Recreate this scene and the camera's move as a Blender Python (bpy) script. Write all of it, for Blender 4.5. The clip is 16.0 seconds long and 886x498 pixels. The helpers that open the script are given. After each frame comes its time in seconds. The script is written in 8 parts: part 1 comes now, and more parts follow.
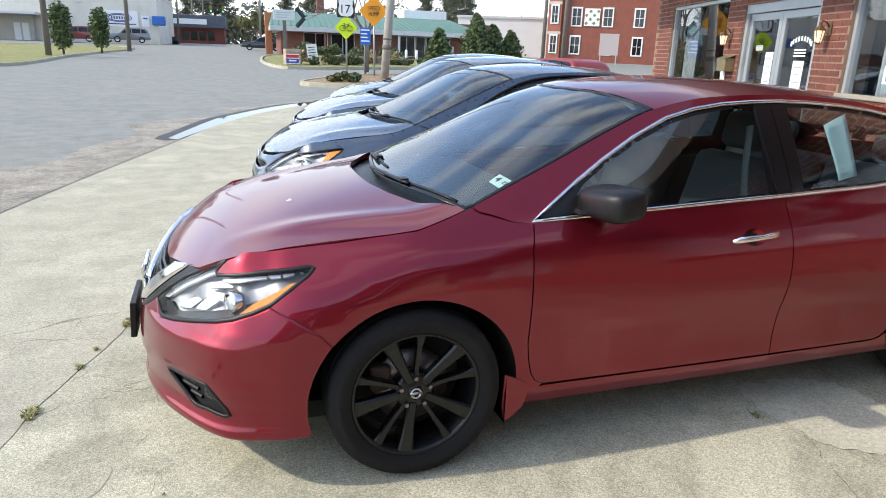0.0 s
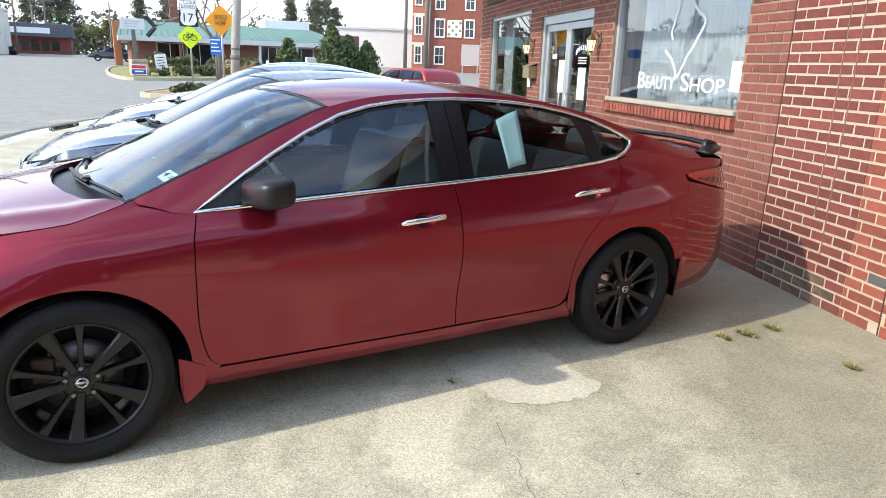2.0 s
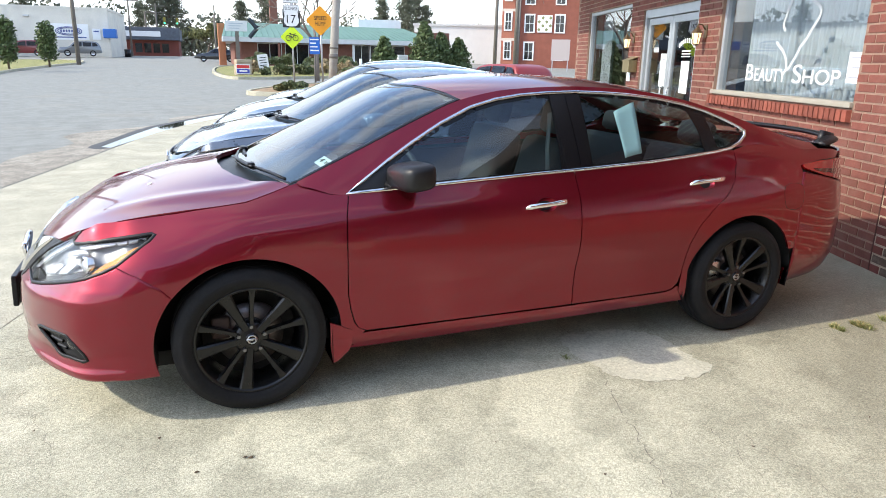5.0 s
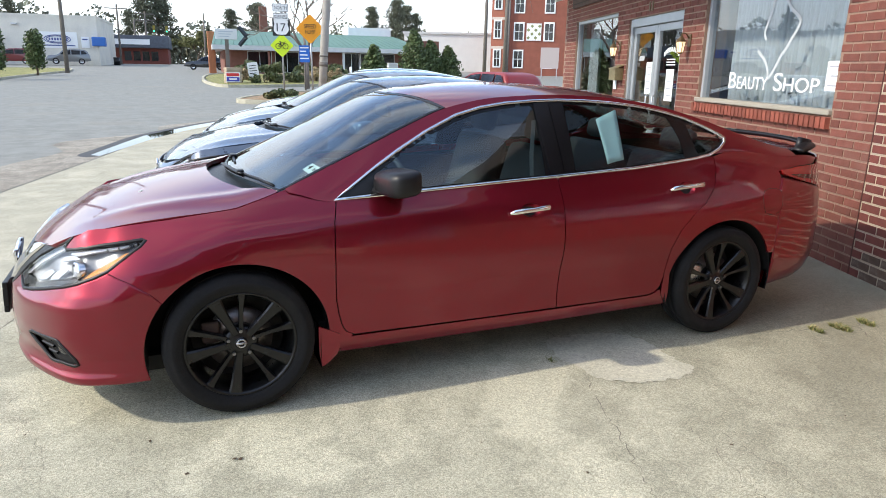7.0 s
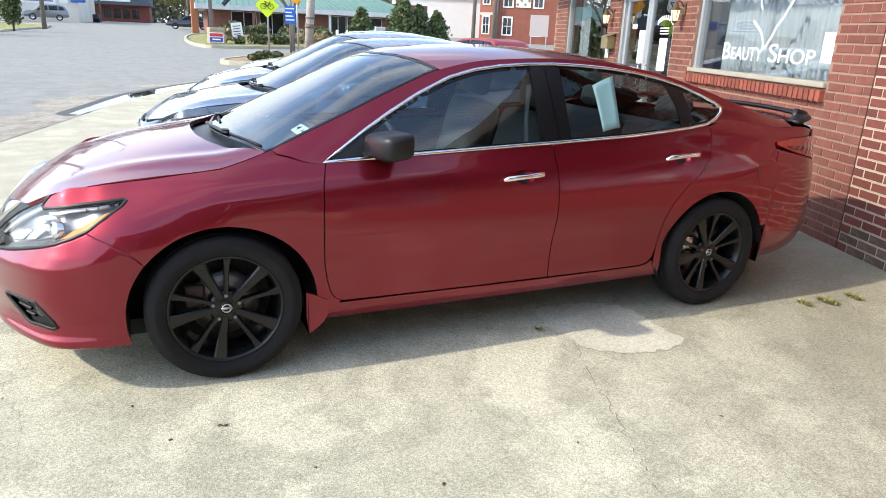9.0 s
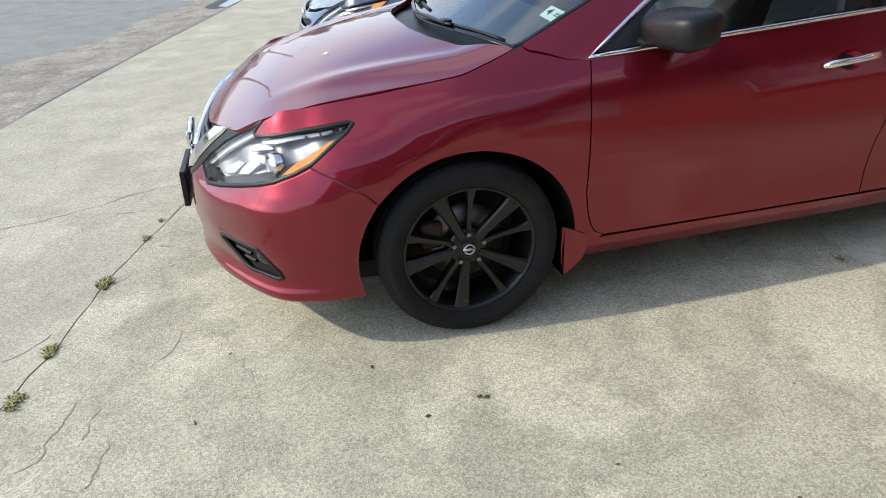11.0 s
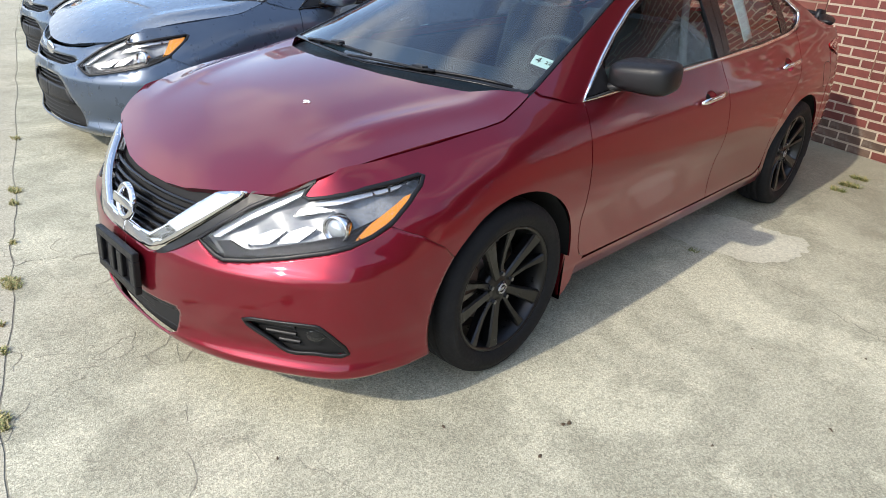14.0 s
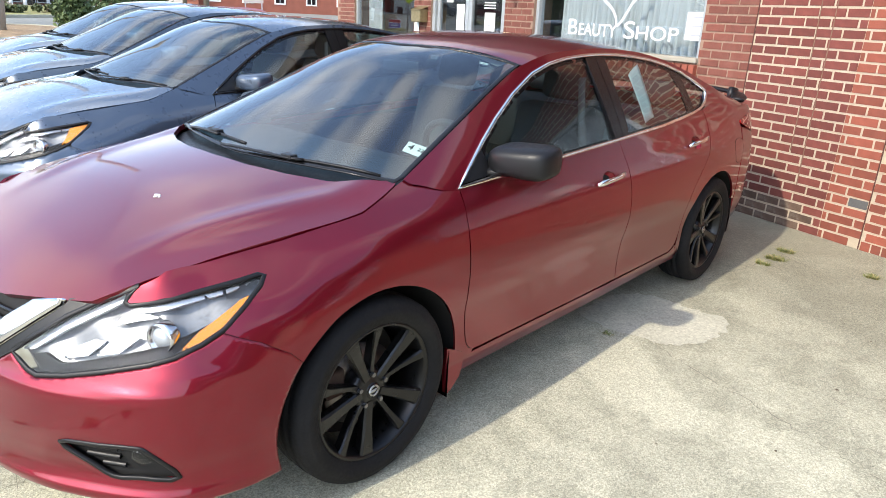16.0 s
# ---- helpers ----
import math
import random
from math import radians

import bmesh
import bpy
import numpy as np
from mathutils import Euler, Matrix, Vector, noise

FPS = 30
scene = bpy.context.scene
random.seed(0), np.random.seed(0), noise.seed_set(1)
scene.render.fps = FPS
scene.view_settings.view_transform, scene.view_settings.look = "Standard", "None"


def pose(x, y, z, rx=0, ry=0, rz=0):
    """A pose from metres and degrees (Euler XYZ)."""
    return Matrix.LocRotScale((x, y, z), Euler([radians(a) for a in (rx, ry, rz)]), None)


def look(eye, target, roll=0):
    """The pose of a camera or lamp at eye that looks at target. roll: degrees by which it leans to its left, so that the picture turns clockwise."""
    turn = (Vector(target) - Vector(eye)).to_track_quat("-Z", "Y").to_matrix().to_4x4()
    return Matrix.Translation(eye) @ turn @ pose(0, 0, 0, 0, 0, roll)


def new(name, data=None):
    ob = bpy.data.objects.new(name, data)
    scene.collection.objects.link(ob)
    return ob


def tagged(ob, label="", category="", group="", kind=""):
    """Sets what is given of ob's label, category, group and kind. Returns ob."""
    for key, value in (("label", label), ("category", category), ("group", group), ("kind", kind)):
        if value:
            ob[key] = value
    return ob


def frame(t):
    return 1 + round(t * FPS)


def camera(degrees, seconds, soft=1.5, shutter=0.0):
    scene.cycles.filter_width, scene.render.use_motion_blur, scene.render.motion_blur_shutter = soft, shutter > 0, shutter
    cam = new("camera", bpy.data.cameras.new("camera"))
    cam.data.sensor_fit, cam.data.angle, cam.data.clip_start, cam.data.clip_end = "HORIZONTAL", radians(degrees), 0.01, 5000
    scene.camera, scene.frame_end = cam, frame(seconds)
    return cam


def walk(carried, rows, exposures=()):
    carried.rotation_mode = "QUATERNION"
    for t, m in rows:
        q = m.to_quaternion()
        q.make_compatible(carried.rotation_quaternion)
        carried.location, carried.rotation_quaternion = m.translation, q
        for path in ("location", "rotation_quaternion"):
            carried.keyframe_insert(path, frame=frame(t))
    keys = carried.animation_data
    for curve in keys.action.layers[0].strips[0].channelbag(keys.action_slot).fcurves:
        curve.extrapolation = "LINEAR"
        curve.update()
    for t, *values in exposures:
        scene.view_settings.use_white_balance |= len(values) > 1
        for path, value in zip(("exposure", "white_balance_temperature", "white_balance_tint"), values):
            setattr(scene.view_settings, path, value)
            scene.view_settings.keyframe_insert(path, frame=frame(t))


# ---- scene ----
cam = camera(67.0, 16.0, soft=0.9)
PATH = [
    (0, (-0.65, -2.088, 1.555), (-0.024, -0.276, 0.987), 2.0),
    (0.5, (-0.351, -2.077, 1.582), (0.549, -0.435, 0.878), -1.4),
    (1, (-0.066, -2.076, 1.548), (1.228, -0.709, 0.87), 6.5),
    (1.5, (0.043, -2.448, 1.541), (1.134, -0.834, 1.089), 2.3),
    (2, (0.048, -2.647, 1.547), (0.994, -0.966, 1.019), 1.9),
    (2.5, (-0.045, -2.678, 1.527), (0.907, -1.045, 0.874), 2.6),
    (3, (-0.162, -2.736, 1.53), (0.708, -1.061, 0.869), 4.0),
    (3.5, (-0.223, -2.724, 1.531), (0.63, -1.042, 0.864), 4.0),
    (3.7, (-0.241, -2.715, 1.534), (0.612, -1.021, 0.9), 3.4),
    (5.8, (-0.253, -2.861, 1.55), (0.417, -1.052, 1.021), 0.5),
    (6, (-0.265, -2.863, 1.561), (0.483, -1.081, 1.046), 0.3),
    (6.5, (-0.277, -2.924, 1.557), (0.416, -1.106, 1.096), 1.2),
    (7, (-0.251, -2.881, 1.548), (0.496, -1.1, 1.025), 1.0),
    (7.5, (-0.243, -2.834, 1.549), (0.511, -1.081, 0.947), 1.8),
    (8, (-0.226, -2.819, 1.553), (0.566, -1.086, 0.944), 2.1),
    (8.5, (-0.209, -2.81, 1.534), (0.711, -1.145, 0.916), 2.5),
    (9, (-0.255, -2.808, 1.517), (0.526, -1.072, 0.906), 2.4),
    (9.5, (-0.267, -2.7, 1.493), (0.451, -0.956, 0.826), 3.5),
    (9.9, (-0.308, -2.501, 1.444), (0.208, -0.704, 0.733), -4.4),
    (10, (-0.305, -2.441, 1.43), (0.116, -0.624, 0.707), -4.7),
    (10.2, (-0.29, -2.355, 1.487), (0.056, -0.61, 0.573), -3.5),
    (12.3, (-1.442, -1.432, 1.442), (-0.604, 0.122, 0.502), 0.8),
    (12.5, (-1.558, -1.373, 1.453), (-0.599, 0.095, 0.491), 2.6),
    (13, (-1.76, -1.284, 1.498), (-0.721, 0.133, 0.542), 2.6),
    (13.5, (-1.797, -1.263, 1.508), (-0.59, 0.064, 0.623), 3.7),
    (14, (-1.718, -1.282, 1.512), (-0.411, -0.039, 0.649), 3.4),
    (14.5, (-1.553, -1.35, 1.54), (-0.311, -0.023, 0.706), 2.9),
    (15, (-1.356, -1.411, 1.537), (-0.048, -0.118, 0.752), 2.7),
    (15.5, (-1.294, -1.435, 1.542), (0.054, -0.155, 0.803), 1.4),
    (16, (-1.334, -1.427, 1.547), (0.076, -0.174, 0.883), 2.7),
]
EXPOSURES = [(0, -0.18), (0.5, 0.06), (1.0, 0.3), (2.0, 0.17), (2.5, 0.24), (3.5, 0.18), (6.0, -0.1), (6.5, -0.26), (7.0, -0.15), (7.5, 0.06), (8.5, 0.2), (9.5, 0.2), (10.0, 0.0),
             (12.5, -0.44), (13.5, -0.34), (14.0, -0.17), (14.5, -0.08), (15.0, 0.06), (16.0, 0.18)]
walk(cam, [(t, look(eye, target, roll)) for t, eye, target, roll in PATH], EXPOSURES)
# ==== rest ====

# ---- world, sun, exposure ----
SUN_AZ, SUN_EL = 274.3, 37.5   # compass-like: degrees from +y towards +x, and height
world = bpy.data.worlds.new("sky")
scene.world = world
world.use_nodes = True
wn = world.node_tree.nodes
sky = wn.new("ShaderNodeTexSky")
sky.sky_type, sky.sun_disc = "NISHITA", False
sky.sun_elevation, sky.sun_rotation = radians(SUN_EL), radians(SUN_AZ)
sky.air_density, sky.dust_density, sky.ozone_density = 0.9, 0.9, 1.3
wl = world.node_tree.links.new
wtc, wmap, wn1, wr1, wmix = (wn.new(k) for k in ("ShaderNodeTexCoord", "ShaderNodeMapping", "ShaderNodeTexNoise", "ShaderNodeMapRange", "ShaderNodeMix"))
# thin high cloud, drawn out by the wind, whiter towards the horizon
wmap.inputs["Scale"].default_value = (0.9, 3.0, 2.6)
wmap.inputs["Rotation"].default_value = (0, 0, radians(35))
wn1.inputs["Scale"].default_value, wn1.inputs["Detail"].default_value, wn1.inputs["Roughness"].default_value = 1.8, 3, 0.42
wr1.inputs["From Min"].default_value, wr1.inputs["From Max"].default_value = 0.48, 0.72
wr1.inputs["To Min"].default_value, wr1.inputs["To Max"].default_value = 0.04, 0.97
wsep, whor, wmax = wn.new("ShaderNodeSeparateXYZ"), wn.new("ShaderNodeMapRange"), wn.new("ShaderNodeMath")
wl(wtc.outputs["Generated"], wsep.inputs[0])
whor.inputs["From Min"].default_value, whor.inputs["From Max"].default_value = 0.22, 0.03
whor.inputs["To Min"].default_value, whor.inputs["To Max"].default_value = 0.0, 1.0
wl(wsep.outputs["Z"], whor.inputs["Value"])
wmax.operation = "MAXIMUM"
wmix.data_type = "RGBA"
wmix.inputs[7].default_value = (10.8, 11.2, 11.7, 1)
wl(wtc.outputs["Generated"], wmap.inputs[0]); wl(wmap.outputs[0], wn1.inputs["Vector"]); wl(wn1.outputs["Fac"], wr1.inputs["Value"])
wl(wr1.outputs[0], wmax.inputs[0]); wl(whor.outputs[0], wmax.inputs[1])
wl(wmax.outputs[0], wmix.inputs["Factor"]); wgain = wn.new("ShaderNodeVectorMath")
wgain.operation = "SCALE"
wgain.inputs["Scale"].default_value = 2.75
wl(sky.outputs[0], wgain.inputs[0]); wl(wgain.outputs[0], wmix.inputs[6])
wl(wmix.outputs[2], wn["Background"].inputs[0])
wn["Background"].inputs[1].default_value = 0.17
sun_data = bpy.data.lights.new("sun", "SUN")
sun_data.energy, sun_data.angle, sun_data.color = 4.2, radians(1.2), (1.0, 0.915, 0.765)
sun = new("sun", sun_data)
_a, _e = radians(SUN_AZ), radians(SUN_EL)
SUN_DIR = Vector((math.sin(_a) * math.cos(_e), math.cos(_a) * math.cos(_e), math.sin(_e)))
sun.matrix_world = look(SUN_DIR * 60, (0, 0, 0))

# ---- materials ----
MATS = {}


def mat(name, color, rough=0.5, metal=0.0, coat=0.0, coat_rough=0.03, spec=0.5, var=0.0, scale=6.0, bump=0.0, bump_scale=60.0,
        rand=0.0, dirt=None, dirt_scale=1.2, dirt_amount=0.5, transmission=0.0, ior=1.5, emit=0.0, alpha=1.0, island=False, flake=0.0):
    """A procedural surface: base colour with variation at two scales, fine relief, and dirt with a shape of its own."""
    if name in MATS:
        return MATS[name]
    m = bpy.data.materials.new(name)
    m.use_nodes = True
    nt = m.node_tree
    b = nt.nodes["Principled BSDF"]
    ins = b.inputs
    ins["Base Color"].default_value = (*color, 1)
    ins["Roughness"].default_value, ins["Metallic"].default_value = rough, metal
    ins["Coat Weight"].default_value, ins["Coat Roughness"].default_value = coat, coat_rough
    ins["Specular IOR Level"].default_value = spec
    ins["Transmission Weight"].default_value, ins["IOR"].default_value = transmission, ior
    ins["Alpha"].default_value = alpha
    if emit:
        ins["Emission Color"].default_value, ins["Emission Strength"].default_value = (*color, 1), emit
    link, add = nt.links.new, nt.nodes.new
    tc = add("ShaderNodeTexCoord")
    col = None
    if var:
        n1, n2 = add("ShaderNodeTexNoise"), add("ShaderNodeTexNoise")
        for n, s in ((n1, scale), (n2, scale * 9)):
            n.inputs["Scale"].default_value, n.inputs["Detail"].default_value = s, 5
            link(tc.outputs["Object"], n.inputs["Vector"])
        mixn = add("ShaderNodeMath"); mixn.operation = "ADD"
        link(n1.outputs["Fac"], mixn.inputs[0]); link(n2.outputs["Fac"], mixn.inputs[1])
        mr = add("ShaderNodeMapRange")
        mr.inputs["From Min"].default_value, mr.inputs["From Max"].default_value = 0.7, 1.3
        mr.inputs["To Min"].default_value, mr.inputs["To Max"].default_value = 1 - var, 1 + var
        link(mixn.outputs[0], mr.inputs["Value"])
        mul = add("ShaderNodeVectorMath"); mul.operation = "SCALE"
        mul.inputs[0].default_value = color
        link(mr.outputs[0], mul.inputs["Scale"])
        col = mul.outputs[0]
        rr = add("ShaderNodeMapRange")
        rr.inputs["From Min"].default_value, rr.inputs["From Max"].default_value = 0.3, 0.7
        rr.inputs["To Min"].default_value, rr.inputs["To Max"].default_value = max(rough - 0.08, 0), min(rough + 0.08, 1)
        link(n2.outputs["Fac"], rr.inputs["Value"]); link(rr.outputs[0], ins["Roughness"])
    if rand:
        src = add("ShaderNodeNewGeometry").outputs["Random Per Island"] if island else add("ShaderNodeObjectInfo").outputs["Random"]
        r2 = add("ShaderNodeMapRange")
        r2.inputs["To Min"].default_value, r2.inputs["To Max"].default_value = 1 - rand, 1 + rand
        link(src, r2.inputs["Value"])
        mul2 = add("ShaderNodeVectorMath"); mul2.operation = "SCALE"
        if col:
            link(col, mul2.inputs[0])
        else:
            mul2.inputs[0].default_value = color
        link(r2.outputs[0], mul2.inputs["Scale"])
        col = mul2.outputs[0]
    if dirt:
        nd = add("ShaderNodeTexNoise")
        nd.inputs["Scale"].default_value, nd.inputs["Detail"].default_value, nd.inputs["Roughness"].default_value = dirt_scale, 8, 0.65
        link(tc.outputs["Object"], nd.inputs["Vector"])
        rd = add("ShaderNodeMapRange")
        rd.inputs["From Min"].default_value, rd.inputs["From Max"].default_value = 0.5, 0.68
        rd.inputs["To Max"].default_value = dirt_amount
        link(nd.outputs["Fac"], rd.inputs["Value"])
        mx = add("ShaderNodeMix"); mx.data_type = "RGBA"
        link(rd.outputs[0], mx.inputs["Factor"])
        if col:
            link(col, mx.inputs[6])
        else:
            mx.inputs[6].default_value = (*color, 1)
        mx.inputs[7].default_value = (*dirt, 1)
        col = mx.outputs[2]
    if col:
        link(col, ins["Base Color"])
    if bump:
        nb = add("ShaderNodeTexNoise")
        nb.inputs["Scale"].default_value, nb.inputs["Detail"].default_value = bump_scale, 4
        link(tc.outputs["Object"], nb.inputs["Vector"])
        bp = add("ShaderNodeBump")
        bp.inputs["Strength"].default_value, bp.inputs["Distance"].default_value = bump, 0.02
        link(nb.outputs["Fac"], bp.inputs["Height"]); link(bp.outputs[0], ins["Normal"])
    if flake:
        nf = add("ShaderNodeTexVoronoi")
        nf.inputs["Scale"].default_value = 900
        link(tc.outputs["Object"], nf.inputs["Vector"])
        bp = add("ShaderNodeBump")
        bp.inputs["Strength"].default_value, bp.inputs["Distance"].default_value = flake, 0.001
        link(nf.outputs["Distance"], bp.inputs["Height"]); link(bp.outputs[0], ins["Normal"])
    MATS[name] = m
    return m


RED = mat("red_paint", (0.215, 0.0100, 0.0225), 0.35, 0.8, coat=0.9, coat_rough=0.035, spec=0.1)
SLATE = mat("slate_paint", (0.06, 0.085, 0.125), 0.32, 0.5, coat=1.0, var=0.05, scale=2.0)
STEEL = mat("steel_blue_paint", (0.06, 0.085, 0.115), 0.32, 0.5, coat=1.0, var=0.05, scale=2.0)
BLACK = mat("black_plastic", (0.007, 0.007, 0.008), 0.42, spec=0.35, var=0.15, scale=8, bump=0.05, bump_scale=300)
TRIMBLACK = mat("gloss_black", (0.006, 0.006, 0.007), 0.25, spec=0.35)
LINER = mat("black_liner", (0.004, 0.004, 0.004), 0.8)
CHROME = mat("chrome", (0.78, 0.78, 0.79), 0.09, 1.0, var=0.03)
SATIN = mat("satin_metal", (0.5, 0.5, 0.51), 0.3, 1.0, var=0.05)
GUNMETAL = mat("dull_nut_steel", (0.20, 0.20, 0.21), 0.35, 0.9)
RUBBER = mat("tyre_rubber", (0.009, 0.009, 0.0095), 0.8, spec=0.3, var=0.2, scale=10, bump=0.08, bump_scale=90, dirt=(0.03, 0.028, 0.024), dirt_scale=5, dirt_amount=0.25)
WHEELBLACK = mat("black_wheel", (0.0045, 0.0045, 0.005), 0.34, 0.0, coat=0.15, coat_rough=0.15, spec=0.35, var=0.1)
DISC = mat("brake_disc", (0.22, 0.2, 0.19), 0.4, 0.9, var=0.2, scale=12)
RUST = mat("rusty_iron", (0.05, 0.03, 0.022), 0.8, var=0.3, scale=20)
AMBER = mat("amber_lens", (0.80, 0.29, 0.02), 0.15, coat=1.0, var=0.06, scale=30)
LAMPRED = mat("red_lens", (0.30, 0.008, 0.01), 0.12, coat=1.0)
SEAT = mat("charcoal_fabric", (0.035, 0.035, 0.038), 0.85, var=0.15, scale=12, bump=0.1, bump_scale=200)
DASH = mat("dash_plastic", (0.02, 0.02, 0.022), 0.6, var=0.12, bump=0.06, bump_scale=200)
PAPER = mat("paper", (0.72, 0.78, 0.76), 0.8, var=0.04, scale=4)
PAPERBLUE = mat("blue_tinted_paper", (0.68, 0.80, 0.78), 0.8, var=0.04, scale=4)
WHITE = mat("white_paint", (0.78, 0.78, 0.76), 0.5, var=0.06, scale=3)
INK = mat("dark_ink", (0.03, 0.03, 0.04), 0.7)


def glass(name, tint, rough=0.0, reflect=0.1):
    """Thin pane: part clear and tinted, part mirror, more so at grazing angles."""
    if name in MATS:
        return MATS[name]
    m = bpy.data.materials.new(name)
    m.use_nodes = True
    nt = m.node_tree
    nt.nodes.remove(nt.nodes["Principled BSDF"])
    out = nt.nodes["Material Output"]
    tr, gl, mx, lw = (nt.nodes.new(k) for k in ("ShaderNodeBsdfTransparent", "ShaderNodeBsdfGlossy", "ShaderNodeMixShader", "ShaderNodeLayerWeight"))
    tr.inputs[0].default_value = (*tint, 1)
    gl.inputs["Roughness"].default_value = rough
    pw = nt.nodes.new("ShaderNodeMath")
    pw.operation = "POWER"
    pw.inputs[1].default_value = 3.6
    mr = nt.nodes.new("ShaderNodeMapRange")
    mr.inputs["To Min"].default_value, mr.inputs["To Max"].default_value = reflect, 1.0
    nt.links.new(lw.outputs["Facing"], pw.inputs[0])
    nt.links.new(pw.outputs[0], mr.inputs["Value"])
    nt.links.new(mr.outputs[0], mx.inputs[0])
    nt.links.new(tr.outputs[0], mx.inputs[1]); nt.links.new(gl.outputs[0], mx.inputs[2])
    nt.links.new(mx.outputs[0], out.inputs[0])
    MATS[name] = m
    return m


WINDSHIELD = glass("windshield_glass", (0.66, 0.82, 0.84), 0.0, 0.11)
SIDEGLASS = glass("tinted_glass", (0.62, 0.74, 0.75), 0.0, 0.10)
LENS = glass("clear_lens", (0.93, 0.94, 0.95), 0.0, 0.02)
PANE = glass("shop_glass", (0.86, 0.90, 0.92), 0.0, 0.06)


# ---- mesh helpers ----
def link_mesh(name, bm, material, parent=None, label="", smooth=True):
    me = bpy.data.meshes.new(name)
    bm.to_mesh(me)
    bm.free()
    if smooth:
        me.shade_smooth()
    for mm in material if isinstance(material, (list, tuple)) else (material,):
        me.materials.append(mm)
    ob = new(name, me)
    if parent:
        ob.parent = parent
    if label:
        ob["label"] = label
    return ob


def part(name, bm, material, parent, label="", smooth=True):
    return link_mesh(name, bm, material, parent, label, smooth)


def thing(name, m, label, category, group="", kind=""):
    ob = new(name)
    ob.matrix_world = m
    return tagged(ob, label, category, group, kind)


def add_box(bm, x0, x1, y0, y1, z0, z1, bevel=0.0, m=None):
    t = Matrix.Translation(((x0 + x1) / 2, (y0 + y1) / 2, (z0 + z1) / 2)) @ Matrix.Diagonal((abs(x1 - x0), abs(y1 - y0), abs(z1 - z0), 1))
    r = bmesh.ops.create_cube(bm, size=1, matrix=(m @ t) if m else t)
    if bevel:
        es = list({e for v in r["verts"] for e in v.link_edges})
        bmesh.ops.bevel(bm, geom=es, offset=bevel, segments=2, affect="EDGES", profile=0.5)
    return bm


def box(x0, x1, y0, y1, z0, z1, bevel=0.0, m=None):
    return add_box(bmesh.new(), x0, x1, y0, y1, z0, z1, bevel, m)


def add_cyl(bm, p, q, r1, r2=None, seg=12, caps=True):
    p, q = Vector(p), Vector(q)
    d = q - p
    m = Matrix.Translation((p + q) / 2) @ d.to_track_quat("Z", "Y").to_matrix().to_4x4()
    bmesh.ops.create_cone(bm, cap_ends=caps, segments=seg, radius1=r1, radius2=r1 if r2 is None else r2, depth=d.length, matrix=m)
    return bm


def add_tube(bm, pts, r, seg=6, closed=False, flat=None):
    """A tube along points; flat = (half width, half height, up) gives a flat strip instead of a round rod."""
    pts = [Vector(p) for p in pts]
    n = len(pts)
    rings = []
    for i, p in enumerate(pts):
        a = pts[i - 1] if (i or closed) else p
        b = pts[(i + 1) % n] if (i < n - 1 or closed) else p
        d = (b - a).normalized()
        up = Vector(flat[2]) if flat else (Vector((0, 0, 1)) if abs(d.z) < 0.9 else Vector((0, 1, 0)))
        sx = d.cross(up).normalized()
        sy = sx.cross(d).normalized()
        ru, rv = (flat[0], flat[1]) if flat else (r, r)
        rings.append([bm.verts.new(p + sx * (math.cos(2 * math.pi * k / seg) * ru) + sy * (math.sin(2 * math.pi * k / seg) * rv)) for k in range(seg)])
    for i in range(n if closed else n - 1):
        a, b = rings[i], rings[(i + 1) % n]
        for k in range(seg):
            bm.faces.new((a[k], a[(k + 1) % seg], b[(k + 1) % seg], b[k]))
    if not closed:
        bm.faces.new(rings[0][::-1]); bm.faces.new(rings[-1])
    return bm


def add_lathe(bm, prof, seg=48, axis=None):
    """Turns (radius, y) pairs round the y axis."""
    rings = []
    for r, y in prof:
        rings.append([bm.verts.new((r * math.cos(2 * math.pi * k / seg), y, r * math.sin(2 * math.pi * k / seg))) for k in range(seg)])
    for a, b in zip(rings, rings[1:]):
        for k in range(seg):
            bm.faces.new((a[k], a[(k + 1) % seg], b[(k + 1) % seg], b[k]))
    return bm


def spline(pts, t):
    """Catmull-Rom through points of any dimension, with t from 0 to 1 over the knots."""
    n = len(pts) - 1
    s = min(max(t, 0.0), 1.0) * n
    i = min(int(s), n - 1)
    f = s - i
    p = [np.array(pts[min(max(k, 0), n)], float) for k in (i - 1, i, i + 1, i + 2)]
    return 0.5 * (2 * p[1] + (p[2] - p[0]) * f + (2 * p[0] - 5 * p[1] + 4 * p[2] - p[3]) * f * f + (3 * p[1] - p[0] - 3 * p[2] + p[3]) * f ** 3)


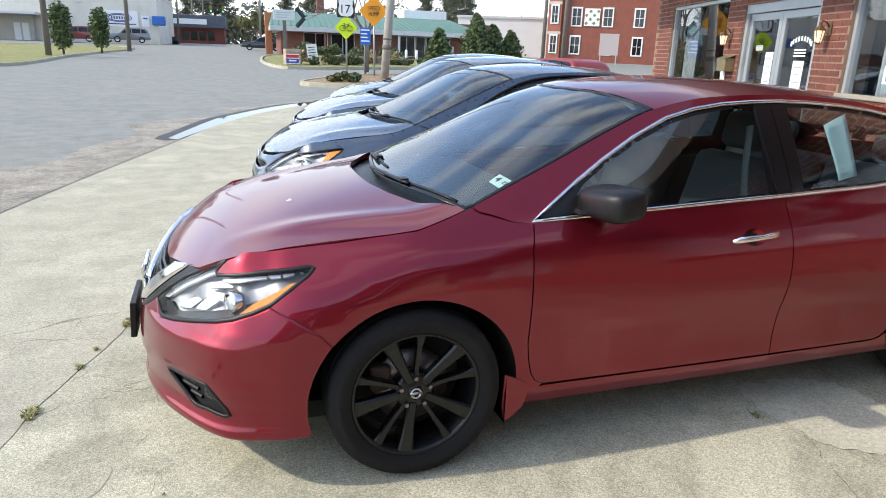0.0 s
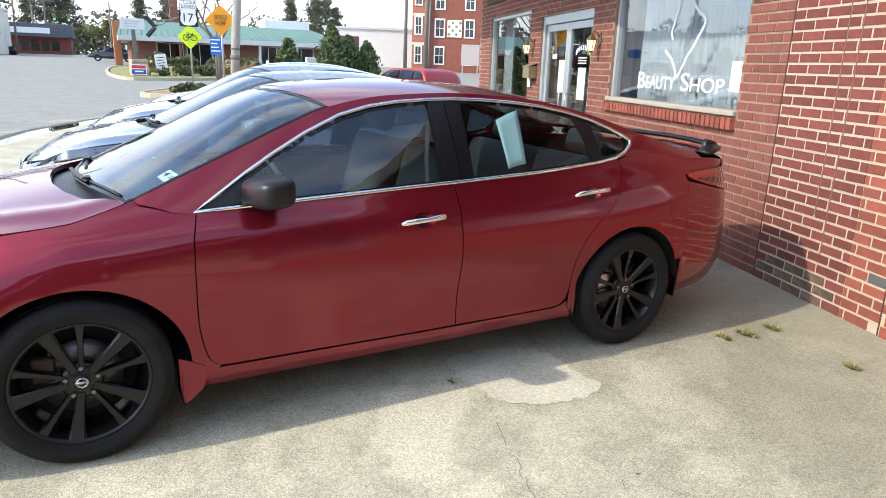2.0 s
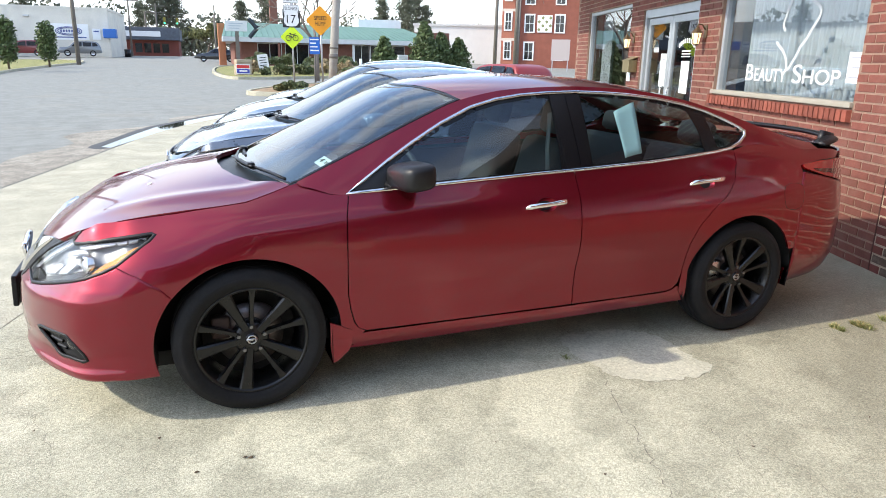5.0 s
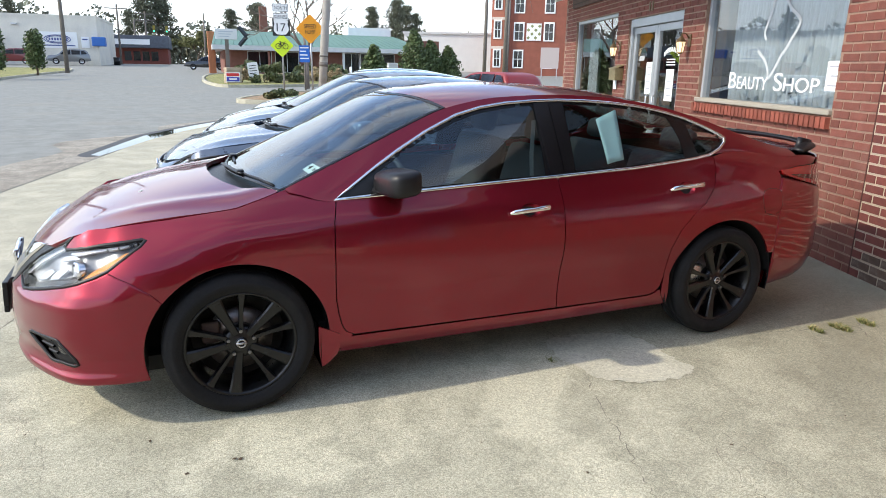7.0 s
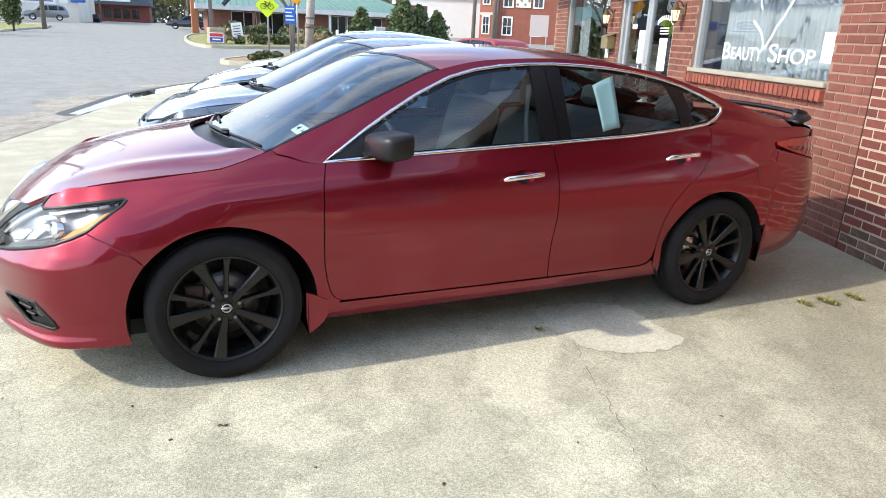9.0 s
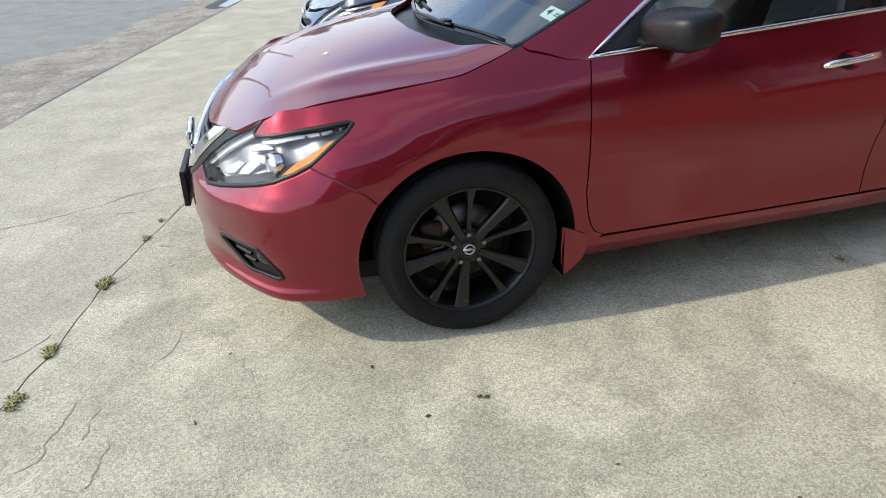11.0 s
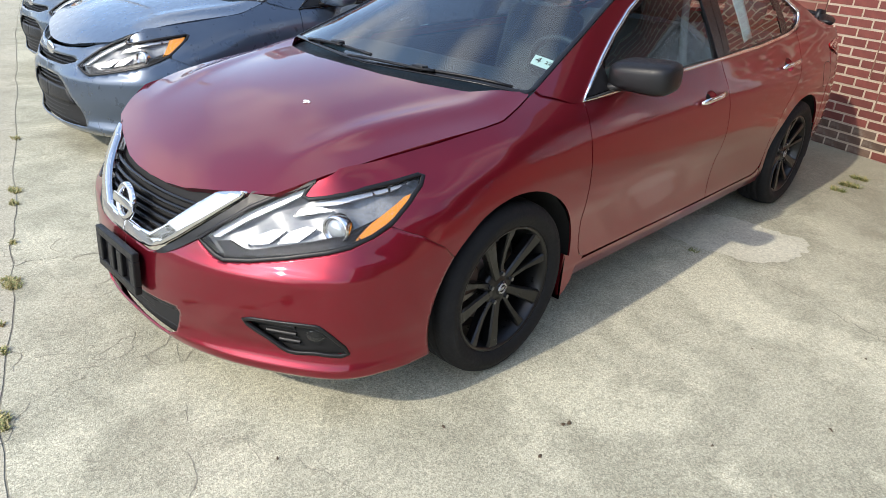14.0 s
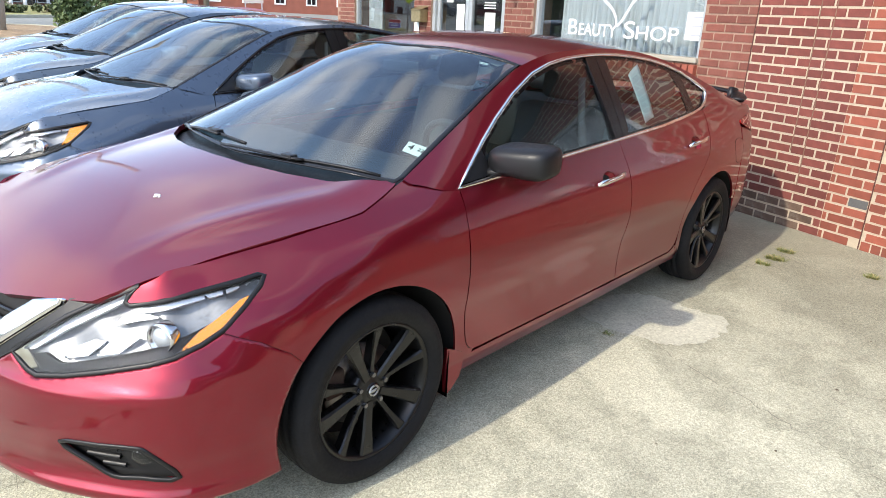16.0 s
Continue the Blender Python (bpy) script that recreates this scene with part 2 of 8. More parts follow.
def curve_of(pairs):
    """A smooth function through (x, value) pairs (monotone cubic), flat beyond its ends."""
    xs, ys = np.array(pairs, float).T
    h, d = np.diff(xs), np.diff(ys) / np.diff(xs)
    m = np.zeros(len(xs))
    m[0], m[-1] = d[0], d[-1]
    for k in range(1, len(xs) - 1):
        if d[k - 1] * d[k] > 0:
            w1, w2 = 2 * h[k] + h[k - 1], h[k] + 2 * h[k - 1]
            m[k] = (w1 + w2) / (w1 / d[k - 1] + w2 / d[k])

    def f(x):
        x = np.clip(np.asarray(x, float), xs[0], xs[-1])
        k = np.clip(np.searchsorted(xs, x) - 1, 0, len(h) - 1)
        t = (x - xs[k]) / h[k]
        return ((1 + 2 * t) * (1 - t) ** 2 * ys[k] + t * (1 - t) ** 2 * h[k] * m[k] + t * t * (3 - 2 * t) * ys[k + 1] + t * t * (t - 1) * h[k] * m[k + 1])

    return f


def smooth_poly(pts, per=6, closed=False):
    """Points along a Catmull-Rom curve through pts."""
    pts = [tuple(p) for p in pts]
    if closed:
        ext = pts[-1:] + pts + pts[:2]
        out = []
        for i in range(1, len(pts) + 1):
            for k in range(per):
                f = k / per
                p = [np.array(ext[j], float) for j in (i - 1, i, i + 1, i + 2)]
                out.append(0.5 * (2 * p[1] + (p[2] - p[0]) * f + (2 * p[0] - 5 * p[1] + 4 * p[2] - p[3]) * f * f + (3 * p[1] - p[0] - 3 * p[2] + p[3]) * f ** 3))
        return out
    n = (len(pts) - 1) * per
    return [spline(pts, k / n) for k in range(n + 1)]


def inside(poly, u, v):
    """Which of the points u, v lie inside the closed polygon."""
    r = np.zeros(u.shape, bool)
    for (x0, y0), (x1, y1) in zip(poly, poly[1:] + poly[:1]):
        c = (y0 > v) != (y1 > v)
        with np.errstate(divide="ignore", invalid="ignore"):
            r ^= c & (u < (x1 - x0) * (v - y0) / (y1 - y0) + x0)
    return r


def nearest_on(poly, u, v):
    best, at = np.full(u.shape, 1e9), [u.copy(), v.copy()]
    for (x0, y0), (x1, y1) in zip(poly, poly[1:] + poly[:1]):
        dx, dy = x1 - x0, y1 - y0
        L = dx * dx + dy * dy
        if L < 1e-14:
            continue
        t = np.clip(((u - x0) * dx + (v - y0) * dy) / L, 0, 1)
        px, py = x0 + t * dx, y0 + t * dy
        d = (px - u) ** 2 + (py - v) ** 2
        k = d < best
        best = np.where(k, d, best)
        at[0], at[1] = np.where(k, px, at[0]), np.where(k, py, at[1])
    return at


def panel(surf, poly, du, dv, rim=0.012, holes=(), flip=False, mirror=None):
    """A sheet cut from a surface surf(u, v) -> x, y, z along a closed outline in u, v, with its edges turned in by rim."""
    poly = [(float(a), float(b)) for a, b in poly]
    holes = [[(float(a), float(b)) for a, b in h] for h in holes]
    us, vs = [p[0] for p in poly], [p[1] for p in poly]
    nu, nv = max(int((max(us) - min(us)) / du) + 1, 2), max(int((max(vs) - min(vs)) / dv) + 1, 2)
    gu, gv = np.meshgrid(np.linspace(min(us), max(us), nu + 1), np.linspace(min(vs), max(vs), nv + 1), indexing="ij")
    cu, cv = (gu[:-1, :-1] + gu[1:, 1:]) / 2, (gv[:-1, :-1] + gv[1:, 1:]) / 2
    keep = inside(poly, cu, cv)
    for h in holes:
        keep &= ~inside(h, cu, cv)
    cnt = np.zeros(gu.shape, int)
    for a in (0, 1):
        for b in (0, 1):
            cnt[a:a + nu, b:b + nv] += keep
    edge = (cnt > 0) & (cnt < 4)
    pu, pv = nearest_on(poly, gu, gv)
    for h in holes:
        hu, hv = nearest_on(h, gu, gv)
        k = ((hu - gu) / du) ** 2 + ((hv - gv) / dv) ** 2 < ((pu - gu) / du) ** 2 + ((pv - gv) / dv) ** 2
        pu, pv = np.where(k, hu, pu), np.where(k, hv, pv)
    gu, gv = np.where(edge, pu, gu), np.where(edge, pv, gv)
    X, Y, Z = surf(gu, gv)
    if mirror is not None:
        Y = 2 * mirror - Y
    e = 1e-3
    A, B = np.stack(surf(gu + e, gv), -1) - np.stack(surf(gu - e, gv), -1), np.stack(surf(gu, gv + e), -1) - np.stack(surf(gu, gv - e), -1)
    N = np.cross(A, B)
    N /= np.linalg.norm(N, axis=-1, keepdims=True) + 1e-12
    if mirror is not None:
        N[..., 1] *= -1
    if flip:
        N = -N
    bm = bmesh.new()
    V = {}

    def vert(i, j):
        if (i, j) not in V:
            V[i, j] = bm.verts.new((X[i, j], Y[i, j], Z[i, j]))
        return V[i, j]

    R = {}

    def rims(i, j, depth):
        if (i, j, depth) not in R:
            n = N[i, j] * depth
            R[i, j, depth] = bm.verts.new((X[i, j] - n[0], Y[i, j] - n[1], Z[i, j] - n[2]))
        return R[i, j, depth]

    turn = flip != (mirror is not None)
    for i, j in zip(*np.nonzero(keep)):
        q = [(i, j), (i + 1, j), (i + 1, j + 1), (i, j + 1)]
        f = [vert(*c) for c in q]
        if len(set(f)) == 4:
            bm.faces.new(f[::-1] if turn else f)
        if rim:
            for (a, b), nb in zip(zip(q, q[1:] + q[:1]), ((i, j - 1), (i + 1, j), (i, j + 1), (i - 1, j))):
                if not (0 <= nb[0] < nu and 0 <= nb[1] < nv and keep[nb]):
                    g = [rims(*b, 0.0), rims(*a, 0.0), rims(*a, rim), rims(*b, rim)]
                    if len(set(g)) == 4:
                        bm.faces.new(g[::-1] if turn else g)
    bmesh.ops.dissolve_degenerate(bm, dist=1e-5, edges=bm.edges)
    return bm

# ---- the sedan's surfaces: plan outline, inset sections, hood, glass and roof ----
YC = 0.91
_plan = [(-1.0, 0.91), (-0.992, 0.74), (-0.955, 0.56), (-0.87, 0.36), (-0.71, 0.125), (-0.55, 0.038), (-0.36, 0.006), (0.0, 0.0), (0.7, 0.0), (1.6, 0.0), (2.4, 0.0),
         (2.9, 0.008), (3.3, 0.042), (3.6, 0.105), (3.81, 0.27), (3.89, 0.56), (3.91, 0.91)]
_fine = np.array([spline(_plan, k / 1600) for k in range(1601)])
_arc = np.concatenate([[0], np.cumsum(np.hypot(*np.diff(_fine, axis=0).T))])
_tan = np.gradient(_fine, _arc, axis=0)
_tan /= np.linalg.norm(_tan, axis=1, keepdims=True)


def arc_at(x):
    """Length along the outline from the nose to the place where it passes x."""
    return float(np.interp(x, _fine[:, 0], _arc))


_sections = [
    (0.0, [(0.16, 0.08), (0.2, 0.03), (0.26, 0.005), (0.36, 0.0), (0.48, 0.012), (0.58, 0.04), (0.66, 0.07), (0.74, 0.13), (0.82, 0.23)]),
    (0.55, [(0.16, 0.07), (0.2, 0.028), (0.228, 0.004), (0.245, 0.003), (0.265, 0.014), (0.30, 0.022), (0.36, 0.012), (0.44, 0.002), (0.52, 0.002), (0.55, 0.007), (0.566, 0.020), (0.59, 0.035), (0.62, 0.048), (0.70, 0.085), (0.78, 0.138), (0.84, 0.20), (0.9, 0.29)]),
    (0.78, [(0.16, 0.07), (0.2, 0.03), (0.228, 0.004), (0.245, 0.003), (0.265, 0.014), (0.30, 0.022), (0.36, 0.012), (0.44, 0.0), (0.535, 0.0), (0.565, 0.006), (0.585, 0.021), (0.62, 0.042), (0.68, 0.073), (0.775, 0.127), (0.828, 0.154), (0.9, 0.23)]),
    (1.02, [(0.16, 0.07), (0.2, 0.03), (0.23, 0.006), (0.25, 0.005), (0.28, 0.012), (0.32, 0.012), (0.38, 0.004), (0.48, 0.0), (0.56, 0.0), (0.60, 0.007), (0.635, 0.025), (0.69, 0.056), (0.75, 0.096), (0.803, 0.136), (0.863, 0.183), (0.95, 0.28)]),
    (arc_at(-0.36), [(0.16, 0.06), (0.23, 0.015), (0.35, 0.008), (0.5, 0.0), (0.62, 0.0), (0.69, 0.014), (0.76, 0.052), (0.826, 0.113), (0.891, 0.177), (0.95, 0.25)]),
    (arc_at(-0.155), [(0.16, 0.07), (0.22, 0.04), (0.34, 0.015), (0.5, 0.002), (0.62, 0.0), (0.70, 0.005), (0.78, 0.03), (0.85, 0.078), (0.917, 0.146), (1.0, 0.25)]),
    (arc_at(0.0), [(0.16, 0.08), (0.22, 0.05), (0.32, 0.025), (0.5, 0.006), (0.64, 0.0), (0.72, 0.004), (0.80, 0.021), (0.87, 0.06), (0.934, 0.126), (1.0, 0.21)]),
    (arc_at(0.25), [(0.16, 0.09), (0.22, 0.055), (0.31, 0.03), (0.45, 0.018), (0.64, 0.004), (0.72, 0.004), (0.80, 0.018), (0.87, 0.048), (0.94, 0.108), (1.0, 0.178), (1.06, 0.26)]),
    (arc_at(0.5), [(0.16, 0.1), (0.22, 0.06), (0.30, 0.034), (0.40, 0.03), (0.5, 0.022), (0.58, 0.008), (0.65, 0.003), (0.72, 0.007), (0.80, 0.022), (0.87, 0.047), (0.95, 0.104), (1.0, 0.15), (1.06, 0.21)]),
    (arc_at(1.4), [(0.16, 0.1), (0.22, 0.06), (0.30, 0.034), (0.40, 0.038), (0.5, 0.030), (0.59, 0.012), (0.65, 0.004), (0.72, 0.008), (0.79, 0.020), (0.86, 0.042), (0.94, 0.085), (1.0, 0.118), (1.06, 0.16)]),
    (arc_at(2.2), [(0.16, 0.1), (0.22, 0.06), (0.30, 0.034), (0.40, 0.03), (0.5, 0.022), (0.60, 0.006), (0.68, 0.002), (0.75, 0.006), (0.82, 0.020), (0.88, 0.046), (0.96, 0.095), (1.04, 0.14), (1.1, 0.18)]),
    (arc_at(2.8), [(0.16, 0.08), (0.22, 0.05), (0.3, 0.025), (0.45, 0.008), (0.6, 0.0), (0.74, 0.0), (0.82, 0.015), (0.9, 0.05), (0.98, 0.1), (1.06, 0.15), (1.14, 0.21)]),
    (arc_at(3.3), [(0.16, 0.12), (0.22, 0.08), (0.3, 0.03), (0.45, 0.005), (0.6, 0.0), (0.74, 0.0), (0.84, 0.012), (0.92, 0.04), (1.0, 0.075), (1.06, 0.12), (1.14, 0.19)]),
    (arc_at(3.81), [(0.16, 0.16), (0.24, 0.1), (0.32, 0.03), (0.45, 0.0), (0.6, 0.0), (0.74, 0.01), (0.86, 0.03), (0.95, 0.045), (1.02, 0.05), (1.1, 0.1)]),
    (float(_arc[-1]), [(0.16, 0.16), (0.24, 0.1), (0.32, 0.03), (0.45, 0.0), (0.6, 0.0), (0.74, 0.01), (0.86, 0.03), (0.95, 0.045), (1.02, 0.05), (1.1, 0.08)]),
]
_sp = np.array([s[0] for s in _sections])
_sf = [curve_of(s[1]) for s in _sections]


def side(p, z):
    """The body side at arc length p and height z: from the middle of the nose round to the middle of the tail."""
    p, z = np.asarray(p, float), np.asarray(z, float)
    pc = np.clip(p, 0, _arc[-1])
    v = np.stack([f(z) for f in _sf])
    slope = np.zeros_like(v)
    slope[1:-1] = (v[2:] - v[:-2]) / (_sp[2:] - _sp[:-2]).reshape(-1, *([1] * (v.ndim - 1)))
    k = np.clip(np.searchsorted(_sp, pc) - 1, 0, len(_sp) - 2)
    take = lambda a, j: np.take_along_axis(a, np.expand_dims(j, 0), 0)[0]
    h = _sp[k + 1] - _sp[k]
    t = (pc - _sp[k]) / h
    ins = ((1 + 2 * t) * (1 - t) ** 2 * take(v, k) + t * (1 - t) ** 2 * h * take(slope, k) + t * t * (3 - 2 * t) * take(v, k + 1) + t * t * (t - 1) * h * take(slope, k + 1))
    rx, ry = np.interp(pc, _arc, _fine[:, 0]), np.interp(pc, _arc, _fine[:, 1])
    tx, ty = np.interp(pc, _arc, _tan[:, 0]), np.interp(pc, _arc, _tan[:, 1])
    over = p - pc
    return rx - ty * ins + tx * over, ry + tx * ins + ty * over, z + 0 * p


def p_of(x, z):
    """Arc length at which the side passes x at height z."""
    g = np.linspace(0.25, _arc[-1] - 0.3, 700)
    sx = side(g, np.full_like(g, z))[0]
    return float(np.interp(x, np.maximum.accumulate(sx), g))


hood_seam_y = curve_of([(-0.95, 0.60), (-0.87, 0.51), (-0.80, 0.435), (-0.728, 0.356), (-0.687, 0.307), (-0.637, 0.273), (-0.576, 0.247), (-0.517, 0.224), (-0.454, 0.204), (-0.385, 0.187), (-0.31, 0.172), (-0.237, 0.158), (-0.155, 0.145), (-0.07, 0.133), (0.02, 0.127), (0.13, 0.15), (0.25, 0.184), (0.3, 0.2)])
hood_edge_z = curve_of([(-0.95, 0.62), (-0.87, 0.692), (-0.80, 0.742), (-0.728, 0.782), (-0.637, 0.828), (-0.517, 0.862), (-0.385, 0.888), (-0.237, 0.908), (-0.07, 0.926), (0.02, 0.938), (0.13, 0.967), (0.25, 1.0), (0.3, 1.012)])


def seam_z(x, y):
    """Height at which the body side reaches y at this x."""
    zs = np.linspace(0.70, 1.05, 141)
    p = np.array([p_of(x, z) for z in zs[::10]])
    ys = side(np.interp(zs, zs[::10], p), zs)[1]
    return float(np.interp(y, np.maximum.accumulate(ys), zs))


hood_mid_z = curve_of([(-0.95, 0.62), (-0.88, 0.70), (-0.8, 0.765), (-0.65, 0.845), (-0.5, 0.9), (-0.372, 0.938), (-0.1, 0.992), (0.1, 1.022), (0.3, 1.05)])


def hood(x, y):
    x, y = np.asarray(x, float), np.asarray(y, float)
    ys, a = hood_seam_y(x), np.abs(y - YC)
    t = np.clip(1 - a / (YC - ys), -0.3, 1)
    z = hood_edge_z(x) + (hood_mid_z(x) - hood_edge_z(x)) * (1 - (1 - t) ** 2.1)
    ridge = 0.48 + 0.17 * np.clip((x + 0.62) / 0.65, 0, 1)
    z = z + 0.011 * np.exp(-((a - ridge) / 0.06) ** 2) * np.clip((x + 0.72) / 0.4, 0, 1) ** 2 * (3 - 2 * np.clip((x + 0.72) / 0.4, 0, 1))
    return x, y, z


rail_y = curve_of([(0.0, 0.13), (0.236, 0.172), (0.6, 0.245), (1.107, 0.335), (1.45, 0.352), (1.756, 0.352), (2.3, 0.335), (2.8, 0.265), (3.1, 0.225), (3.4, 0.23), (3.8, 0.3)])
rail_z = curve_of([(0.0, 0.90), (0.236, 1.0), (0.6, 1.15), (0.9, 1.275), (1.107, 1.352), (1.4, 1.402), (1.756, 1.416), (2.1, 1.4), (2.4, 1.36), (2.7, 1.285), (2.95, 1.205), (3.15, 1.145), (3.4, 1.09), (3.8, 1.06)])
mid_z = curve_of([(0.0, 0.98), (0.1, 1.025), (0.5, 1.215), (0.9, 1.395), (1.1, 1.438), (1.6, 1.468), (2.0, 1.452), (2.35, 1.40), (2.7, 1.295), (3.05, 1.185), (3.25, 1.14), (3.5, 1.115), (3.8, 1.09)])


def top(x, y):
    """Windshield, roof, rear window and deck."""
    x, y = np.asarray(x, float), np.asarray(y, float)
    t = np.clip(1 - np.abs(y - YC) / (YC - rail_y(x)), -0.2, 1)
    return x, y, rail_z(x) + (mid_z(x) - rail_z(x)) * (1 - (1 - t) ** 2.6)


belt_z = curve_of([(-0.2, 0.93), (0.3, 0.94), (0.468, 0.948), (1.0, 0.97), (1.657, 1.004), (2.2, 1.04), (2.6, 1.068), (2.9, 1.095), (3.3, 1.06), (3.8, 1.05)])


_bx = np.linspace(-0.3, 3.85, 200)
_belt_y = np.array([float(side(p_of(x, float(belt_z(x))), float(belt_z(x)))[1]) for x in _bx])


def upper(x, z):
    """The side of the greenhouse between belt and roof rail."""
    x, z = np.asarray(x, float), np.asarray(z, float)
    b, e, yb, ye = belt_z(x), rail_z(x), np.interp(x, _bx, _belt_y), rail_y(x)
    t = (z - b) / np.maximum(e - b, 0.02)
    return x, yb + (ye - yb) * np.where(t > 0, np.abs(t) ** 1.12, t), z


# ---- sedans ----
def mirrored(bm):
    """Adds the mirror image of a half across the car's middle."""
    geo = bm.verts[:] + bm.edges[:] + bm.faces[:]
    d = bmesh.ops.duplicate(bm, geom=geo)["geom"]
    vs = [g for g in d if isinstance(g, bmesh.types.BMVert)]
    for v in vs:
        v.co.y = 2 * YC - v.co.y
    bmesh.ops.reverse_faces(bm, faces=[g for g in d if isinstance(g, bmesh.types.BMFace)])
    bmesh.ops.remove_doubles(bm, verts=bm.verts, dist=0.0008)
    return bm


def far_side(bm):
    """Turns a part of the near side into its twin on the far side."""
    for v in bm.verts:
        v.co.y = 2 * YC - v.co.y
    bmesh.ops.reverse_faces(bm, faces=bm.faces)
    return bm


def arch(cx, a0, a1, n=22, rx=0.40, rz=0.38):
    """Wheel-arch edge in x, z, from angle a0 to a1 (degrees from the front, over the top)."""
    return [(cx - rx * math.cos(radians(a0 + (a1 - a0) * k / n)), 0.335 + rz * math.sin(radians(a0 + (a1 - a0) * k / n))) for k in range(n + 1)]


def pz(pts):
    """Outline points x, z on the body side as arc length, z."""
    return [(p_of(x, z), z) for x, z in pts]


def off_side(p, z, d):
    """A point d outside the body side."""
    e = 1e-3
    a = np.array([float(c) for c in side(p, z)])
    u = np.array([float(c) for c in side(p + e, z)]) - a
    v = np.array([float(c) for c in side(p, z + e)]) - a
    n = np.cross(u, v)
    return Vector(a + n / np.linalg.norm(n) * d)


def shifted(surf, d):
    def f(u, v):
        e = 1e-3
        P = np.stack(surf(u, v), -1)
        n = np.cross(np.stack(surf(u + e, v), -1) - P, np.stack(surf(u, v + e), -1) - P)
        n /= np.linalg.norm(n, axis=-1, keepdims=True) + 1e-12
        P = P + n * d
        return P[..., 0], P[..., 1], P[..., 2]
    return f


def strip_on(surf, pts, w, h, lift=0.004, closed=False):
    """A trim strip that follows u, v points on a surface."""
    bm = bmesh.new()
    f = shifted(surf, lift)
    P = [Vector([float(c) for c in f(np.array(u), np.array(v))]) for u, v in pts]
    g = shifted(surf, lift + 1.0)
    out = [(Vector([float(c) for c in g(np.array(u), np.array(v))]) - p) for (u, v), p in zip(pts, P)]
    rings = []
    n = len(P)
    for i, p in enumerate(P):
        a, b = P[i - 1] if (i or closed) else p, P[(i + 1) % n] if (i < n - 1 or closed) else p
        d = (b - a).normalized()
        nrm = out[i].normalized()
        sx = d.cross(nrm).normalized()
        rings.append([bm.verts.new(p + sx * w * cx + nrm * h * cy) for cx, cy in ((-1, -1.5), (-1, 0.3), (-0.55, 1), (0.55, 1), (1, 0.3), (1, -1.5))])
    for i in range(n if closed else n - 1):
        a, b = rings[i], rings[(i + 1) % n]
        for k in range(5):
            bm.faces.new((a[k], b[k], b[k + 1], a[k + 1]))
    bmesh.ops.recalc_face_normals(bm, faces=bm.faces)
    return bm


HEADLAMP = [(0.395, 0.618), (0.475, 0.672), (0.566, 0.728), (0.66, 0.774), (0.778, 0.822), (0.75, 0.796), (0.74, 0.778), (0.76, 0.771), (0.879, 0.788), (1.022, 0.804), (1.139, 0.818), (1.219, 0.828), (1.234, 0.825),
            (1.211, 0.803), (1.151, 0.765), (1.087, 0.724), (1.068, 0.712), (1.006, 0.684), (0.925, 0.659), (0.844, 0.641), (0.711, 0.612), (0.599, 0.589), (0.506, 0.576), (0.47, 0.583), (0.43, 0.600)]
FOG = [(0.575, 0.395), (0.70, 0.408), (0.80, 0.412), (0.835, 0.40), (0.912, 0.309), (0.80, 0.302), (0.713, 0.296), (0.65, 0.335)]
DLO = [(0.458, 0.953), (0.56, 1.012), (0.68, 1.085), (0.804, 1.155), (0.969, 1.24), (1.141, 1.314), (1.286, 1.351), (1.436, 1.372), (1.6, 1.383), (1.758, 1.387), (1.92, 1.383),
       (2.086, 1.373), (2.28, 1.352), (2.449, 1.322), (2.6, 1.283), (2.72, 1.238), (2.82, 1.195), (2.862, 1.17), (2.855, 1.145), (2.80, 1.108), (2.72, 1.078), (2.6, 1.062), (2.4, 1.045), (2.153, 1.027), (1.9, 1.016), (1.652, 1.006),
       (1.4, 0.996), (1.201, 0.987), (0.98, 0.977), (0.766, 0.967), (0.6, 0.959)]
HOOD_EDGE = [(-0.872, 0.91), (-0.868, 0.80), (-0.855, 0.70), (-0.822, 0.587), (-0.777, 0.447), (-0.738, 0.354), (-0.687, 0.307), (-0.637, 0.273), (-0.576, 0.247), (-0.50, 0.218), (-0.40, 0.190),
             (-0.27, 0.164), (-0.155, 0.145), (-0.07, 0.133), (0.02, 0.127), (0.13, 0.150), (0.20, 0.170), (0.235, 0.187), (0.185, 0.22), (0.075, 0.35), (0.005, 0.525), (-0.035, 0.70), (-0.045, 0.91)]


